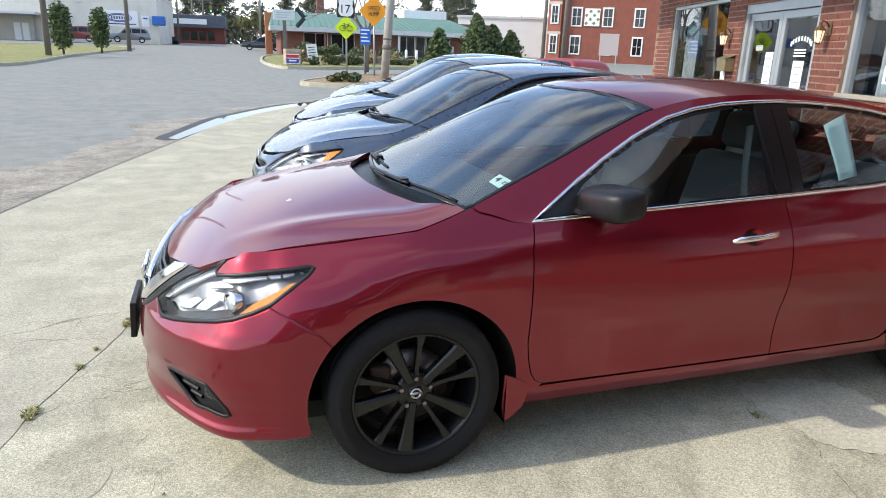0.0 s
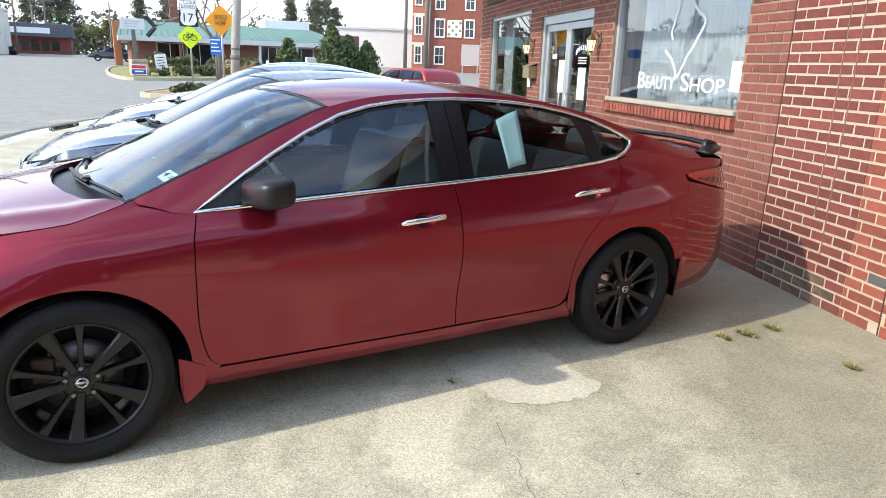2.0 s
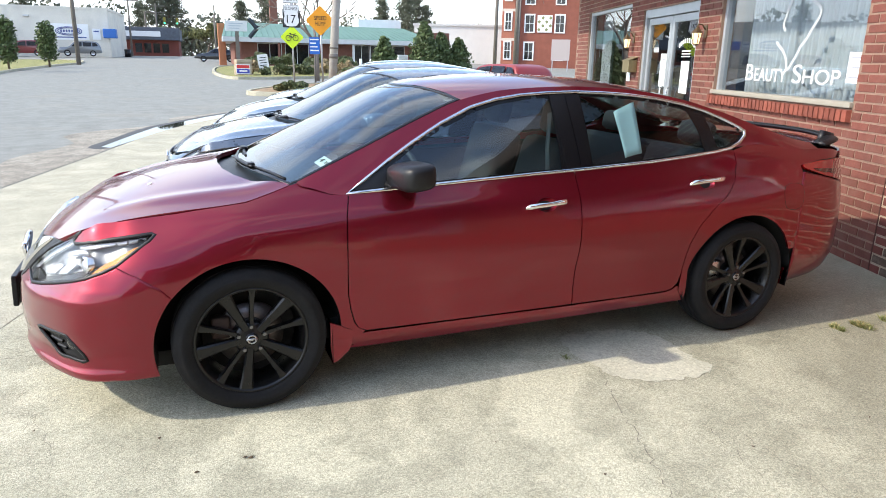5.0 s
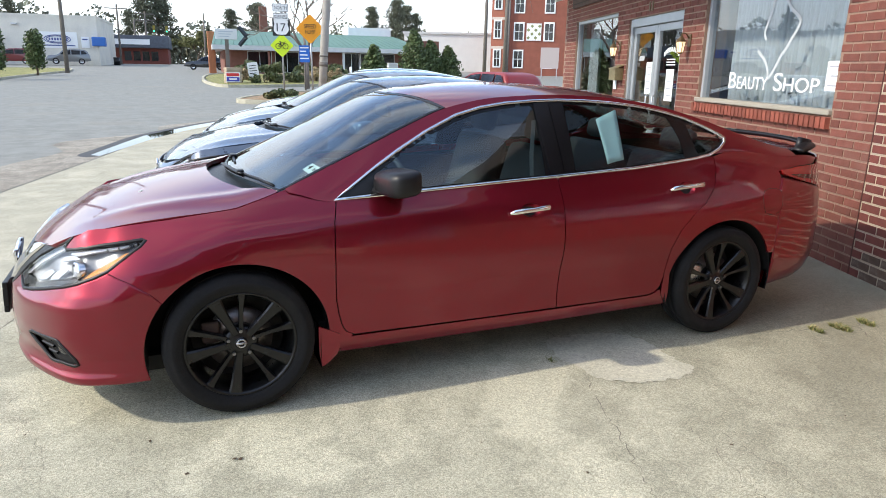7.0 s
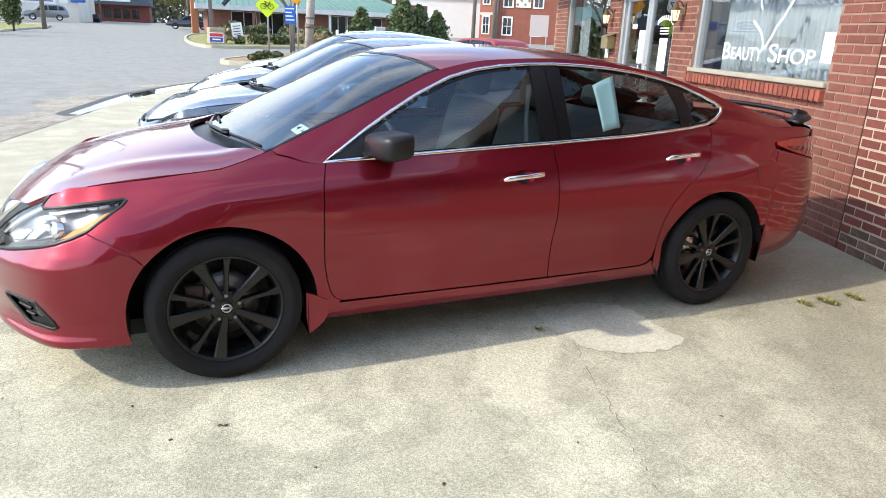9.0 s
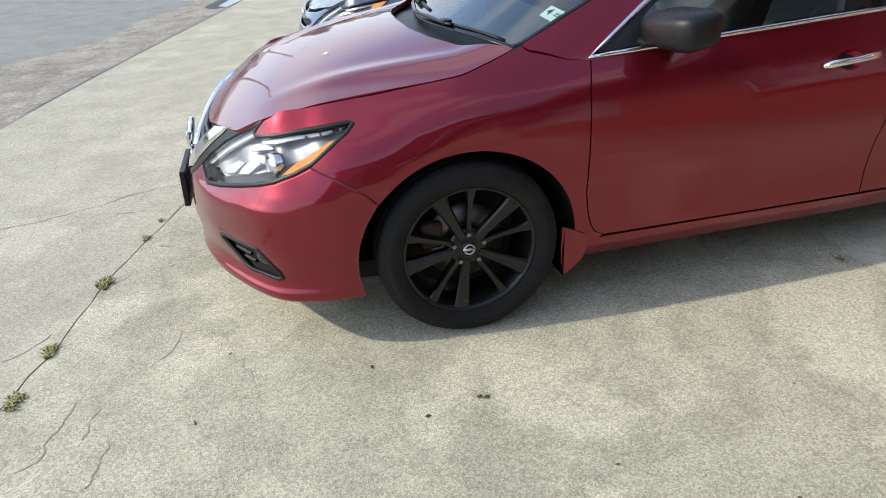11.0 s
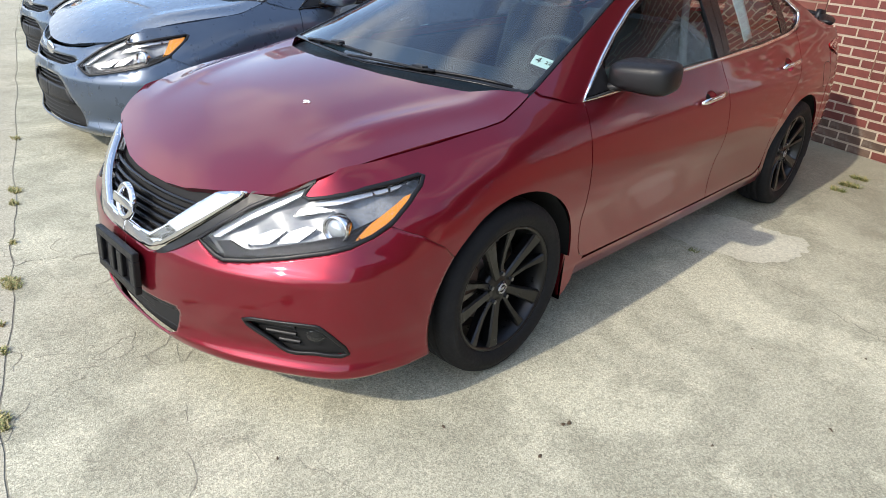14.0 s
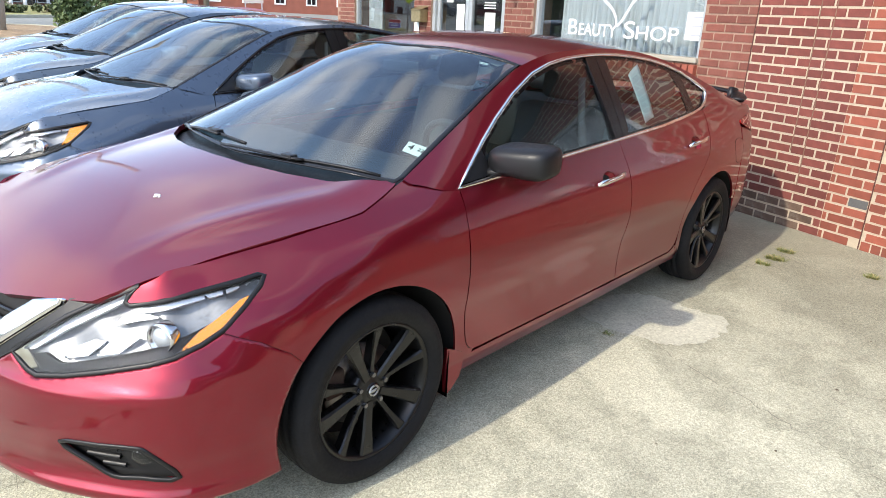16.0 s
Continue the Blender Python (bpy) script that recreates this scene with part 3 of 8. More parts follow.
def wheel(parent, cx, front, paint=WHEELBLACK, near=True):
    """Ten-spoke alloy wheel with tyre, disc and caliper; its outer face looks to -y."""
    sg = 1 if near else -1
    y0 = 0.0 if near else 2 * YC

    def put(bm):
        for v in bm.verts:
            v.co = Vector((v.co.x + cx, y0 + sg * v.co.y, v.co.z + 0.335))
        bmesh.ops.recalc_face_normals(bm, faces=bm.faces)
        return bm

    wh = part("wheel", put(add_lathe(bmesh.new(), [(0.247, 0.026), (0.244, 0.021), (0.237, 0.022), (0.231, 0.034), (0.224, 0.05), (0.216, 0.08), (0.212, 0.2), (0.226, 0.205)], 64)), paint, parent, "gloss black alloy wheel")
    tyre = add_lathe(bmesh.new(), [(0.226, 0.2), (0.240, 0.205), (0.29, 0.212), (0.322, 0.2), (0.331, 0.18), (0.335, 0.15), (0.333, 0.142), (0.328, 0.14), (0.328, 0.134), (0.334, 0.132), (0.336, 0.108),
                                   (0.328, 0.106), (0.328, 0.100), (0.336, 0.098), (0.335, 0.072), (0.328, 0.07), (0.328, 0.064), (0.334, 0.06), (0.331, 0.035), (0.324, 0.020), (0.312, 0.012), (0.302, 0.009),
                                   (0.298, 0.0045), (0.288, 0.003), (0.274, 0.005), (0.268, 0.009), (0.258, 0.012), (0.250, 0.018), (0.243, 0.028)], 72)
    part("tyre", put(tyre), RUBBER, wh, "black rubber tyre, slightly dusty")
    hub = add_lathe(bmesh.new(), [(0.0, 0.046), (0.03, 0.046), (0.036, 0.05), (0.05, 0.052), (0.068, 0.056), (0.078, 0.068), (0.08, 0.11), (0.0, 0.11)], 32)
    part("hub", put(hub), paint, wh)
    for k in range(5):
        for half in (0, 1):
            a = radians(87 + 72 * k + 29.5 * half)
            bm = bmesh.new()
            prof = ([(0.045, 0.049, 0.017), (0.09, 0.045, 0.0185), (0.14, 0.039, 0.0215), (0.19, 0.031, 0.026), (0.222, 0.027, 0.030), (0.234, 0.027, 0.034)] if half else
                    [(0.045, 0.052, 0.013), (0.09, 0.054, 0.0105), (0.14, 0.049, 0.0105), (0.19, 0.038, 0.013), (0.222, 0.030, 0.018), (0.234, 0.029, 0.022)])
            rings = []
            for r, y, hw in prof:
                c, s = math.cos(a), math.sin(a)
                rings.append([bm.verts.new((r * c - u * hw * s, y + dy, r * s + u * hw * c)) for u, dy in ((-0.9, 0.036), (-1, 0.007), (-0.72, 0.0), (0.72, 0.0), (1, 0.007), (0.9, 0.036))])
            for p, q in zip(rings, rings[1:]):
                for j in range(6):
                    bm.faces.new((p[j], p[(j + 1) % 6], q[(j + 1) % 6], q[j]))
            part("spoke", put(bm), paint, wh, smooth=False)
        a = radians(90 + 72 * k)
        nut = add_cyl(bmesh.new(), (0.058 * math.cos(a), 0.040, 0.058 * math.sin(a)), (0.058 * math.cos(a), 0.06, 0.058 * math.sin(a)), 0.0085, seg=6)
        part("lug_nut", put(nut), GUNMETAL, wh, smooth=False)
    cap = bmesh.new()
    add_lathe(cap, [(0.0, 0.040), (0.026, 0.041), (0.029, 0.046)], 24)
    part("center_cap", put(cap), TRIMBLACK, wh)
    ring = bmesh.new()
    add_lathe(ring, [(0.015, 0.040), (0.016, 0.0375), (0.021, 0.0375), (0.022, 0.040)], 24)
    add_box(ring, -0.024, 0.024, 0.0372, 0.041, -0.005, 0.005)
    part("cap_emblem", put(ring), SATIN, wh, "silver ring-and-bar emblem")
    disc = add_lathe(bmesh.new(), [(0.06, 0.115), (0.148, 0.115), (0.148, 0.14), (0.06, 0.14)], 40)
    part("brake_disc", put(disc), DISC, wh)
    inner = add_lathe(bmesh.new(), [(0.0, 0.16), (0.206, 0.165)], 40)
    part("wheel_back", put(inner), LINER, wh)
    cal = add_box(bmesh.new(), -0.165, -0.085, 0.085, 0.15, 0.0, 0.10, 0.012)
    part("brake_caliper", put(cal), RUST if front else SATIN, wh)
    return wh


def sedan(name, m, paint, label, group, full=True):
    """A four-door sedan; full builds every part that the near views show, else the parts that show from the front and side."""
    car = thing(name, m, label, "car", group)
    D = 0.015 if full else 0.035
    g = 0.0025  # half a panel gap
    # hidden dark shell just behind the panels
    shell = bmesh.new()
    P = p_of
    body_poly = [(0.0, 0.2)] + [(p, 0.2) for p in (0.4, 0.8, 1.1)] + [(P(x, z), z) for x, z in arch(0, 2, 178, 14, 0.415, 0.39)] + [(P(1.2, 0.21), 0.21)] + \
        [(P(x, z), z) for x, z in arch(2.776, 2, 178, 14, 0.415, 0.39)] + [(5.0, 0.25), (5.6, 0.25), (float(_arc[-1]), 0.25), (float(_arc[-1]), 1.02), (5.2, 1.02), (P(2.9, 1.03), 1.03), (P(2.6, 1.0), 1.0), (P(1.6, 0.97), 0.97),
                                                           (P(0.47, 0.92), 0.92), (P(0.1, 0.92), 0.92), (P(-0.3, 0.82), 0.82), (1.0, 0.72), (0.6, 0.62), (0.4, 0.57), (0.2, 0.47), (0.0, 0.47)]
    shell = mirrored(panel(shifted(side, -0.022), body_poly, 0.05, 0.04, rim=0))
    part("inner_shell", shell, LINER, car)
    # front bumper with fog recesses and lower mouth
    mouth = [(-0.2, 0.235), (0.24, 0.235), (0.285, 0.262), (0.315, 0.345), (0.30, 0.365), (-0.2, 0.35)]
    bump = [(0.0, 0.527), (0.17, 0.522), (0.285, 0.552), (0.345, 0.582), (0.395, 0.611), (0.43, 0.593), (0.47, 0.577), (0.506, 0.570), (0.599, 0.583), (0.711, 0.606), (0.844, 0.635), (0.925, 0.653), (1.006, 0.678), (1.066, 0.706)] + \
        [(P(x, z) - 0.0006, z) for x, z in [(-0.43, 0.671), (-0.35, 0.618)] + [q for q in reversed(arch(0, -16, 39.0, 10))]] + [(1.02, 0.222), (0.88, 0.212), (0.6, 0.188), (0.35, 0.182), (0.0, 0.186)]
    if not full:
        mouth = [(-0.2, 0.225), (0.44, 0.24), (0.40, 0.35), (0.27, 0.50), (0.20, 0.535), (-0.2, 0.545)]
        slot = [(-0.2, 0.60), (0.25, 0.605), (0.395, 0.642), (0.33, 0.662), (-0.2, 0.65)]
        bump = [(0.0, 0.70), (0.2, 0.705), (0.42, 0.722), (0.54, 0.75), (0.645, 0.764), (0.56, 0.72), (0.47, 0.664)] + bump[4:]
    bm = mirrored(panel(side, bump, 0.009 if full else 0.02, 0.006 if full else 0.015, 0.007, holes=[FOG, mouth] if full else [mouth, slot]))
    fb = part("front_bumper", bm, paint, car)
    bm = mirrored(panel(shifted(side, -0.05), [(0, 0.21), (0.33, 0.21), (0.36, 0.38), (0, 0.38)] if full else [(0, 0.2), (0.47, 0.2), (0.43, 0.40), (0.30, 0.55), (0.42, 0.66), (0, 0.67)], 0.04, 0.03, 0))
    part("lower_grille", bm, LINER, fb)
    for z in (0.262, 0.295, 0.328) if full else (0.255, 0.285, 0.315, 0.345, 0.49, 0.515, 0.62, 0.638):
        reach = 0.27 if full else max(0.24 + 0.9 * (0.36 - z), 0.24) if z < 0.4 else 0.2 if z < 0.6 else 0.3
        part("grille_slat", mirrored(strip_on(side, [(0.002 + reach * k / 9, z) for k in range(10)], 0.006, 0.008, -0.03)), BLACK, fb)
    if not full:
        part("bumper_bar", mirrored(panel(shifted(side, -0.012), [(0, 0.375), (0.34, 0.37), (0.27, 0.465), (0, 0.47)], 0.03, 0.02, 0.01)), BLACK, fb, "black plastic bumper bar")
    for fs in (False, True) if full else ():
        f = far_side if fs else (lambda b: b)
        fog = part("fog_lamp_recess", f(panel(shifted(side, -0.035), FOG, 0.03, 0.02, 0)), BLACK, fb, "black plastic fog lamp surround")
        part("fog_bezel", f(strip_on(side, smooth_poly(FOG, 3, True), 0.007, 0.004, 0.001, closed=True)), BLACK, fog)
        for zz, a0, a1 in ((0.385, 0.60, 0.74), (0.355, 0.64, 0.74), (0.325, 0.68, 0.75)):
            part("louvre", f(strip_on(side, [(a0 + (a1 - a0) * k / 6, zz) for k in range(7)], 0.007, 0.012, -0.022)), BLACK, fog)
        c = off_side(0.80, 0.352, -0.025)
        q = off_side(0.80, 0.352, 0.0) - c
        lens = bmesh.new()
        bmesh.ops.create_uvsphere(lens, u_segments=20, v_segments=10, radius=0.034, matrix=Matrix.Translation(c) @ q.to_track_quat("Z", "Y").to_matrix().to_4x4() @ Matrix.Diagonal((1, 1, 0.45, 1)))
        part("fog_lens", f(lens), LENS if full else SATIN, fog, "clear round fog lamp")
        rim = bmesh.new()
        bmesh.ops.create_circle(rim, segments=20, radius=0.033, cap_ends=True, matrix=Matrix.Translation(c - q * 0.2) @ q.to_track_quat("Z", "Y").to_matrix().to_4x4())
        part("fog_reflector", f(rim), SATIN, fog)
    # grille: chrome V, dark slats, emblem
    if full:
        gr = part("grille", mirrored(panel(shifted(side, -0.045), [(0.0, 0.545), (0.18, 0.54), (0.27, 0.57), (0.50, 0.73), (0.42, 0.75), (0.0, 0.74)], 0.03, 0.02, 0)), LINER, car)
        for k in range(6):
            z0 = 0.572 + 0.026 * k
            n = 9
            reach = 0.22 + 0.036 * k
            part("grille_slat", mirrored(strip_on(side, [(0.001 + reach * j / n, z0 + 0.004 * j / n) for j in range(n + 1)], 0.0065, 0.010, -0.028)), TRIMBLACK, gr)
        vch = [(-0.1, 0.574), (0.10, 0.572), (0.17, 0.578), (0.235, 0.617), (0.30, 0.662), (0.36, 0.704), (0.43, 0.748), (0.50, 0.760), (0.556, 0.767), (0.45, 0.699), (0.37, 0.644), (0.30, 0.597), (0.245, 0.564), (0.19, 0.538), (0.1, 0.529), (-0.1, 0.529)]
        part("chrome_v", mirrored(panel(shifted(side, 0.009), [(max(a, 0.0), b) for a, b in vch], 0.012, 0.008, 0.02)), CHROME, gr, "bright chrome V-shaped grille surround")
        vbl = [(0.20, 0.522), (0.245, 0.552), (0.30, 0.585), (0.37, 0.632), (0.45, 0.688), (0.552, 0.755), (0.56, 0.769), (0.66, 0.779), (0.655, 0.768), (0.566, 0.722), (0.475, 0.666), (0.392, 0.612), (0.33, 0.574), (0.26, 0.538)]
        for tw in (lambda b: b, far_side):
            part("grille_edge", tw(panel(shifted(side, 0.001), vbl, 0.012, 0.008, 0.015)), BLACK, gr)
        c = off_side(0.0, 0.628, 0.02)
        em = bmesh.new()
        add_lathe(em, [(0.043, 0.006), (0.045, -0.004), (0.053, -0.010), (0.063, -0.004), (0.065, 0.006)], 40)
        add_box(em, -0.074, 0.074, -0.012, 0.004, -0.016, 0.016, 0.004)
        em.transform(Matrix.Translation(c) @ Matrix.Rotation(radians(-90), 4, "Z") @ Matrix.Rotation(radians(-14), 4, "X"))
        part("emblem", em, CHROME, gr, "chrome ring-and-bar emblem")
        back = bmesh.new()
        bmesh.ops.create_circle(back, segments=32, radius=0.06, cap_ends=True, matrix=Matrix.Translation(c + Vector((0.012, 0, 0))) @ Matrix.Rotation(radians(-76), 4, "Y"))
        part("emblem_back", back, TRIMBLACK, gr)
        # plate bracket, empty
        br = bmesh.new()
        add_box(br, -0.155, 0.155, -0.012, 0.012, -0.076, -0.045, 0.005)
        add_box(br, -0.155, 0.155, -0.012, 0.012, 0.045, 0.076, 0.005)
        for x in (-0.155, -0.055, 0.015, 0.115):
            add_box(br, x, x + 0.04, -0.012, 0.012, -0.046, 0.046, 0.004)
        add_box(br, -0.15, 0.15, 0.004, 0.012, -0.05, 0.05)
        br.transform(Matrix.Translation(off_side(0.0, 0.435, 0.022)) @ Matrix.Rotation(radians(-90), 4, "Z") @ Matrix.Rotation(radians(-3), 4, "X"))
        part("plate_bracket", br, BLACK, car, "empty black number plate bracket", smooth=False)
    else:
        em = bmesh.new()
        bmesh.ops.create_uvsphere(em, u_segments=20, v_segments=10, radius=0.055, matrix=Matrix.Translation(off_side(0.0, 0.675, 0.0)) @ Matrix.Diagonal((0.25, 1.2, 0.8, 1)))
        part("emblem", em, CHROME, car, "oval chrome emblem")
    # hood
    hp = HOOD_EDGE + [(x, 2 * YC - y) for x, y in reversed(HOOD_EDGE[1:-1])]
    hp = [(x + (0.003 if x < -0.6 else 0), YC + (y - YC) * 0.9982) for x, y in hp]
    part("hood", panel(hood, hp, 0.022 if full else 0.04, 0.022 if full else 0.04, 0.02), paint, car)
    # side panels, both sides
    seam_f = [(0.462, 0.945), (0.44, 0.86), (0.432, 0.74), (0.43, 0.60), (0.434, 0.50), (0.446, 0.42), (0.462, 0.36), (0.482, 0.328), (0.515, 0.312)]
    seam_b = [(1.653, 1.002), (1.657, 0.9), (1.652, 0.7), (1.645, 0.5), (1.642, 0.306)]
    seam_r = [(2.745, 1.07), (2.735, 1.0), (2.69, 0.92), (2.655, 0.88), (2.60, 0.83), (2.50, 0.76), (2.42, 0.68), (2.368, 0.58), (2.352, 0.47), (2.345, 0.40), (2.33, 0.35), (2.30, 0.322), (2.26, 0.31)]
    hood_top = [(x, seam_z(x, y)) for x, y in HOOD_EDGE[6:17]]
    fend = [(x - g, z) for x, z in seam_f] + [(0.46, 0.240), (0.36, 0.232)] + list(reversed(arch(0, 39.1, 196, 30)))
    fender_poly = [(P(x, z) if x > -0.5 else P(x, z), z) for x, z in fend]
    fender_poly += [(P(-0.35, 0.618) + 0.0006, 0.6186), (P(-0.43, 0.671) + 0.0006, 0.6716), (1.0675, 0.7072), (1.092, 0.722), (1.156, 0.763), (1.216, 0.801), (1.24, 0.826), (1.22, 0.832), (1.139, 0.822), (1.022, 0.808), (0.879, 0.792), (0.76, 0.775), (0.745, 0.78), (0.755, 0.796), (0.783, 0.822)]
    fender_poly += [(P(x, z), z - 0.003) for x, z in hood_top[2:]] + [(P(0.25, 1.0), 1.0), (P(0.30, 0.995), 0.995), (P(0.37, 0.975), 0.975)]
    door_f = [(x + g, z) for x, z in seam_f] + [(0.8, 0.309), (1.2, 0.306)] + [(x - g, z) for x, z in reversed(seam_b)] + [(1.4, 0.993), (1.0, 0.974), (0.7, 0.961)]
    door_r = [(x + g, z) for x, z in seam_b] + [(2.0, 0.306)] + [(x - g, z) for x, z in reversed(seam_r)] + [(2.6, 1.06), (2.2, 1.03), (1.9, 1.013)]
    qtr = [(x + g, z) for x, z in seam_r[:9]] + [(2.35, 0.44), (2.345, 0.30), (2.40, 0.235)] + arch(2.776, 14, 158, 30) + [(3.195, 0.48), (3.19, 0.60), (3.19, 0.86)]
    qtr_poly = pz(qtr) + [(4.83, 0.93), (4.82, 0.972), (5.0, 0.995), (5.2, 1.0), (5.28, 1.03), (5.2, 1.048)] + [(P(x, float(belt_z(x)) + 0.0), float(belt_z(x))) for x in (3.45, 3.3, 3.1, 2.95, 2.85)]
    sill = [(0.36, 0.228), (0.46, 0.236), (0.48, 0.295), (0.52, 0.301), (1.0, 0.299), (1.64, 0.296), (2.25, 0.300), (2.30, 0.311), (2.335, 0.337), (2.342, 0.30), (2.395, 0.232), (1.6, 0.222), (0.9, 0.220), (0.5, 0.22)]
    cup_hole = lambda x0, x1, z0, z1: [(P((x0 + x1) / 2 + 0.01, (z0 + z1) / 2) + 0.058 * math.cos(2 * math.pi * k / 28), (z0 + z1) / 2 + 0.004 + 0.034 * math.sin(2 * math.pi * k / 28)) for k in range(28)]
    for fs in (False, True):
        f = far_side if fs else (lambda b: b)
        part("fender", f(panel(side, fender_poly, D * 0.7, D * 0.5, 0.008)), paint, car)
        df = part("front_door", f(panel(side, pz(door_f), D, D * 0.75, holes=[cup_hole(1.33, 1.567, 0.842, 0.856)])), paint, car)
        dr = part("rear_door", f(panel(side, pz(door_r), D, D * 0.75, holes=[cup_hole(2.352, 2.597, 0.902, 0.914)])), paint, car)
        qp = part("quarter_panel", f(panel(side, qtr_poly, D, D * 0.75)), paint, car)
        part("rocker_panel", f(panel(side, pz(sill), D, D * 0.5)), paint, car)
        # mud flaps, moulded on to the body side
        for cx, x0 in ((0, 0.350), (2.776, 2.776 + 0.365)):
            low = lambda u, z: (lambda q: (q[0], q[1], np.asarray(z, float)))(side(u, np.maximum(z, 0.285)))
            pts = [(x0 - 0.004, 0.375), (x0 + 0.045, 0.352), (x0 + 0.098, 0.322), (x0 + 0.100, 0.27), (x0 + 0.085, 0.225), (x0 + 0.045, 0.188), (x0 + 0.008, 0.165), (x0 - 0.002, 0.24)] if cx == 0 else \
                [(x0, 0.36), (x0 + 0.05, 0.33), (x0 + 0.05, 0.26), (x0, 0.255)]
            part("mud_flap", f(panel(shifted(low, 0.006), [(P(x, max(z, 0.285)), z) for x, z in pts], 0.008, 0.008, 0.014)), paint, car)
            back = bmesh.new()
            xb, zb = x0 + 0.006, 0.165 if cx == 0 else 0.255
            back.faces.new([back.verts.new(c) for c in ((xb, 0.02, 0.37), (xb, 0.2, 0.37), (xb, 0.2, zb), (xb, 0.02, zb))])
            bmesh.ops.solidify(back, geom=back.faces[:], thickness=0.006)
            part("splash_guard", f(back), LINER, car, smooth=False)
        # handles
        for door, x0, x1, z0, z1 in ((df, 1.33, 1.567, 0.842, 0.856), (dr, 2.352, 2.597, 0.902, 0.914)):
            xm, zm = (x0 + x1) / 2 + 0.01, (z0 + z1) / 2
            pm = P(xm, zm)
            ra, rb2, zc = 0.058, 0.034, zm + 0.004

            def bowl(u, v, pm=pm, zc=zc):
                r2 = ((u - pm) / ra) ** 2 + ((v - zc) / rb2) ** 2
                return shifted(side, (-0.03 * np.sqrt(np.clip(1 - r2, 0, 1)) - 0.001)[..., None])(u, v)

            cup = [(pm + ra * 1.04 * math.cos(2 * math.pi * k / 28), zc + rb2 * 1.04 * math.sin(2 * math.pi * k / 28)) for k in range(28)]
            part("handle_cup", f(panel(bowl, cup, 0.008, 0.006, 0)), paint, door)
            pts = [(x0, z0, 0.010), (x0 + 0.02, z0 + 0.002, 0.026), (x0 + 0.07, (2 * z0 + z1) / 3, 0.034), (xm, zm, 0.036), (x1 - 0.06, z1 - 0.003, 0.034), (x1 - 0.015, z1, 0.028), (x1, z1, 0.008)]
            hb = bmesh.new()
            P3 = [off_side(P(x, z), z, d) for x, z, d in pts]
            rings = []
            for i, p in enumerate(P3):
                hw = (0.008, 0.015, 0.014, 0.0125, 0.015, 0.017, 0.014)[i]
                rings.append([hb.verts.new(p + Vector((0, (-0.009 + 0.011 * (1 - c)) if True else 0, hw * s))) for c, s in ((0.4, -0.95), (1.0, -0.5), (1.0, 0.5), (0.4, 0.95), (-0.6, 0.6), (-0.6, -0.6))])
            for a, b in zip(rings, rings[1:]):
                for k in range(6):
                    hb.faces.new((a[k], a[(k + 1) % 6], b[(k + 1) % 6], b[k]))
            hb.faces.new(rings[0]); hb.faces.new(rings[-1][::-1])
            bmesh.ops.recalc_face_normals(hb, faces=hb.faces)
            part("handle", f(hb), CHROME if full else paint, door, "polished chrome door handle" if full else "")
        # headlamp
        hl = part("headlamp", f(panel(shifted(side, -0.002), HEADLAMP, 0.015, 0.012, 0.05)), LENS, car, "clear swept-back headlamp with amber corner")
        hl.visible_shadow = False
        def lamp_bowl(u, v):
            step = 0.5 - 0.5 * np.cos(2 * math.pi * (u - 0.52 + 0.9 * (v - 0.6)) / 0.24)
            return shifted(side, (-0.030 - 0.014 * step - 0.10 * np.clip(v - 0.60 - 0.22 * (u - 0.5), 0, 0.2))[..., None])(u, v)

        part("housing", f(panel(lamp_bowl, HEADLAMP, 0.007, 0.006, 0)), mat("lamp_housing", (0.24, 0.25, 0.26), 0.42, 0.35, var=0.35, scale=14), hl)
        part("gasket", f(strip_on(side, HEADLAMP, 0.007, 0.003, 0.0, closed=True)), BLACK, hl)
        amber = [(0.940, 0.674), (1.006, 0.716), (1.075, 0.750), (1.145, 0.782), (1.172, 0.788), (1.145, 0.765), (1.09, 0.733), (1.029, 0.699), (0.985, 0.682)]
        if not full:
            amber = [(1.03, 0.715), (1.065, 0.76), (1.095, 0.80), (1.139, 0.810), (1.215, 0.821), (1.151, 0.769), (1.087, 0.731)]
        part("amber_reflector", f(panel(shifted(side, -0.010), amber, 0.010, 0.008, 0.01)), AMBER, hl, "amber side reflector")
        dark = [(0.5, 0.585), (0.60, 0.597), (0.711, 0.62), (0.844, 0.649), (0.925, 0.667), (0.90, 0.682), (0.82, 0.664), (0.70, 0.637), (0.56, 0.612), (0.50, 0.63), (0.45, 0.62)]
        part("lower_bezel", f(panel(shifted(side, -0.02), dark, 0.015, 0.010, 0.02)), BLACK, hl)
        guide = mat("frosted_light_guide", (0.80, 0.82, 0.84), 0.2, 0.3, var=0.2, scale=25)
        band = [(0.405, 0.622), (0.475, 0.668), (0.566, 0.723), (0.66, 0.769), (0.765, 0.813), (0.735, 0.785), (0.64, 0.738), (0.55, 0.69), (0.46, 0.632)]
        part("light_guide", f(panel(shifted(side, -0.020), band, 0.012, 0.010, 0.012)), guide, hl)
        band = [(0.76, 0.764), (0.879, 0.782), (1.022, 0.797), (1.139, 0.812), (1.215, 0.822), (1.12, 0.802), (0.98, 0.782), (0.86, 0.766), (0.79, 0.758)]
        part("light_guide", f(panel(shifted(side, -0.018), band, 0.012, 0.010, 0.012)), guide, hl)
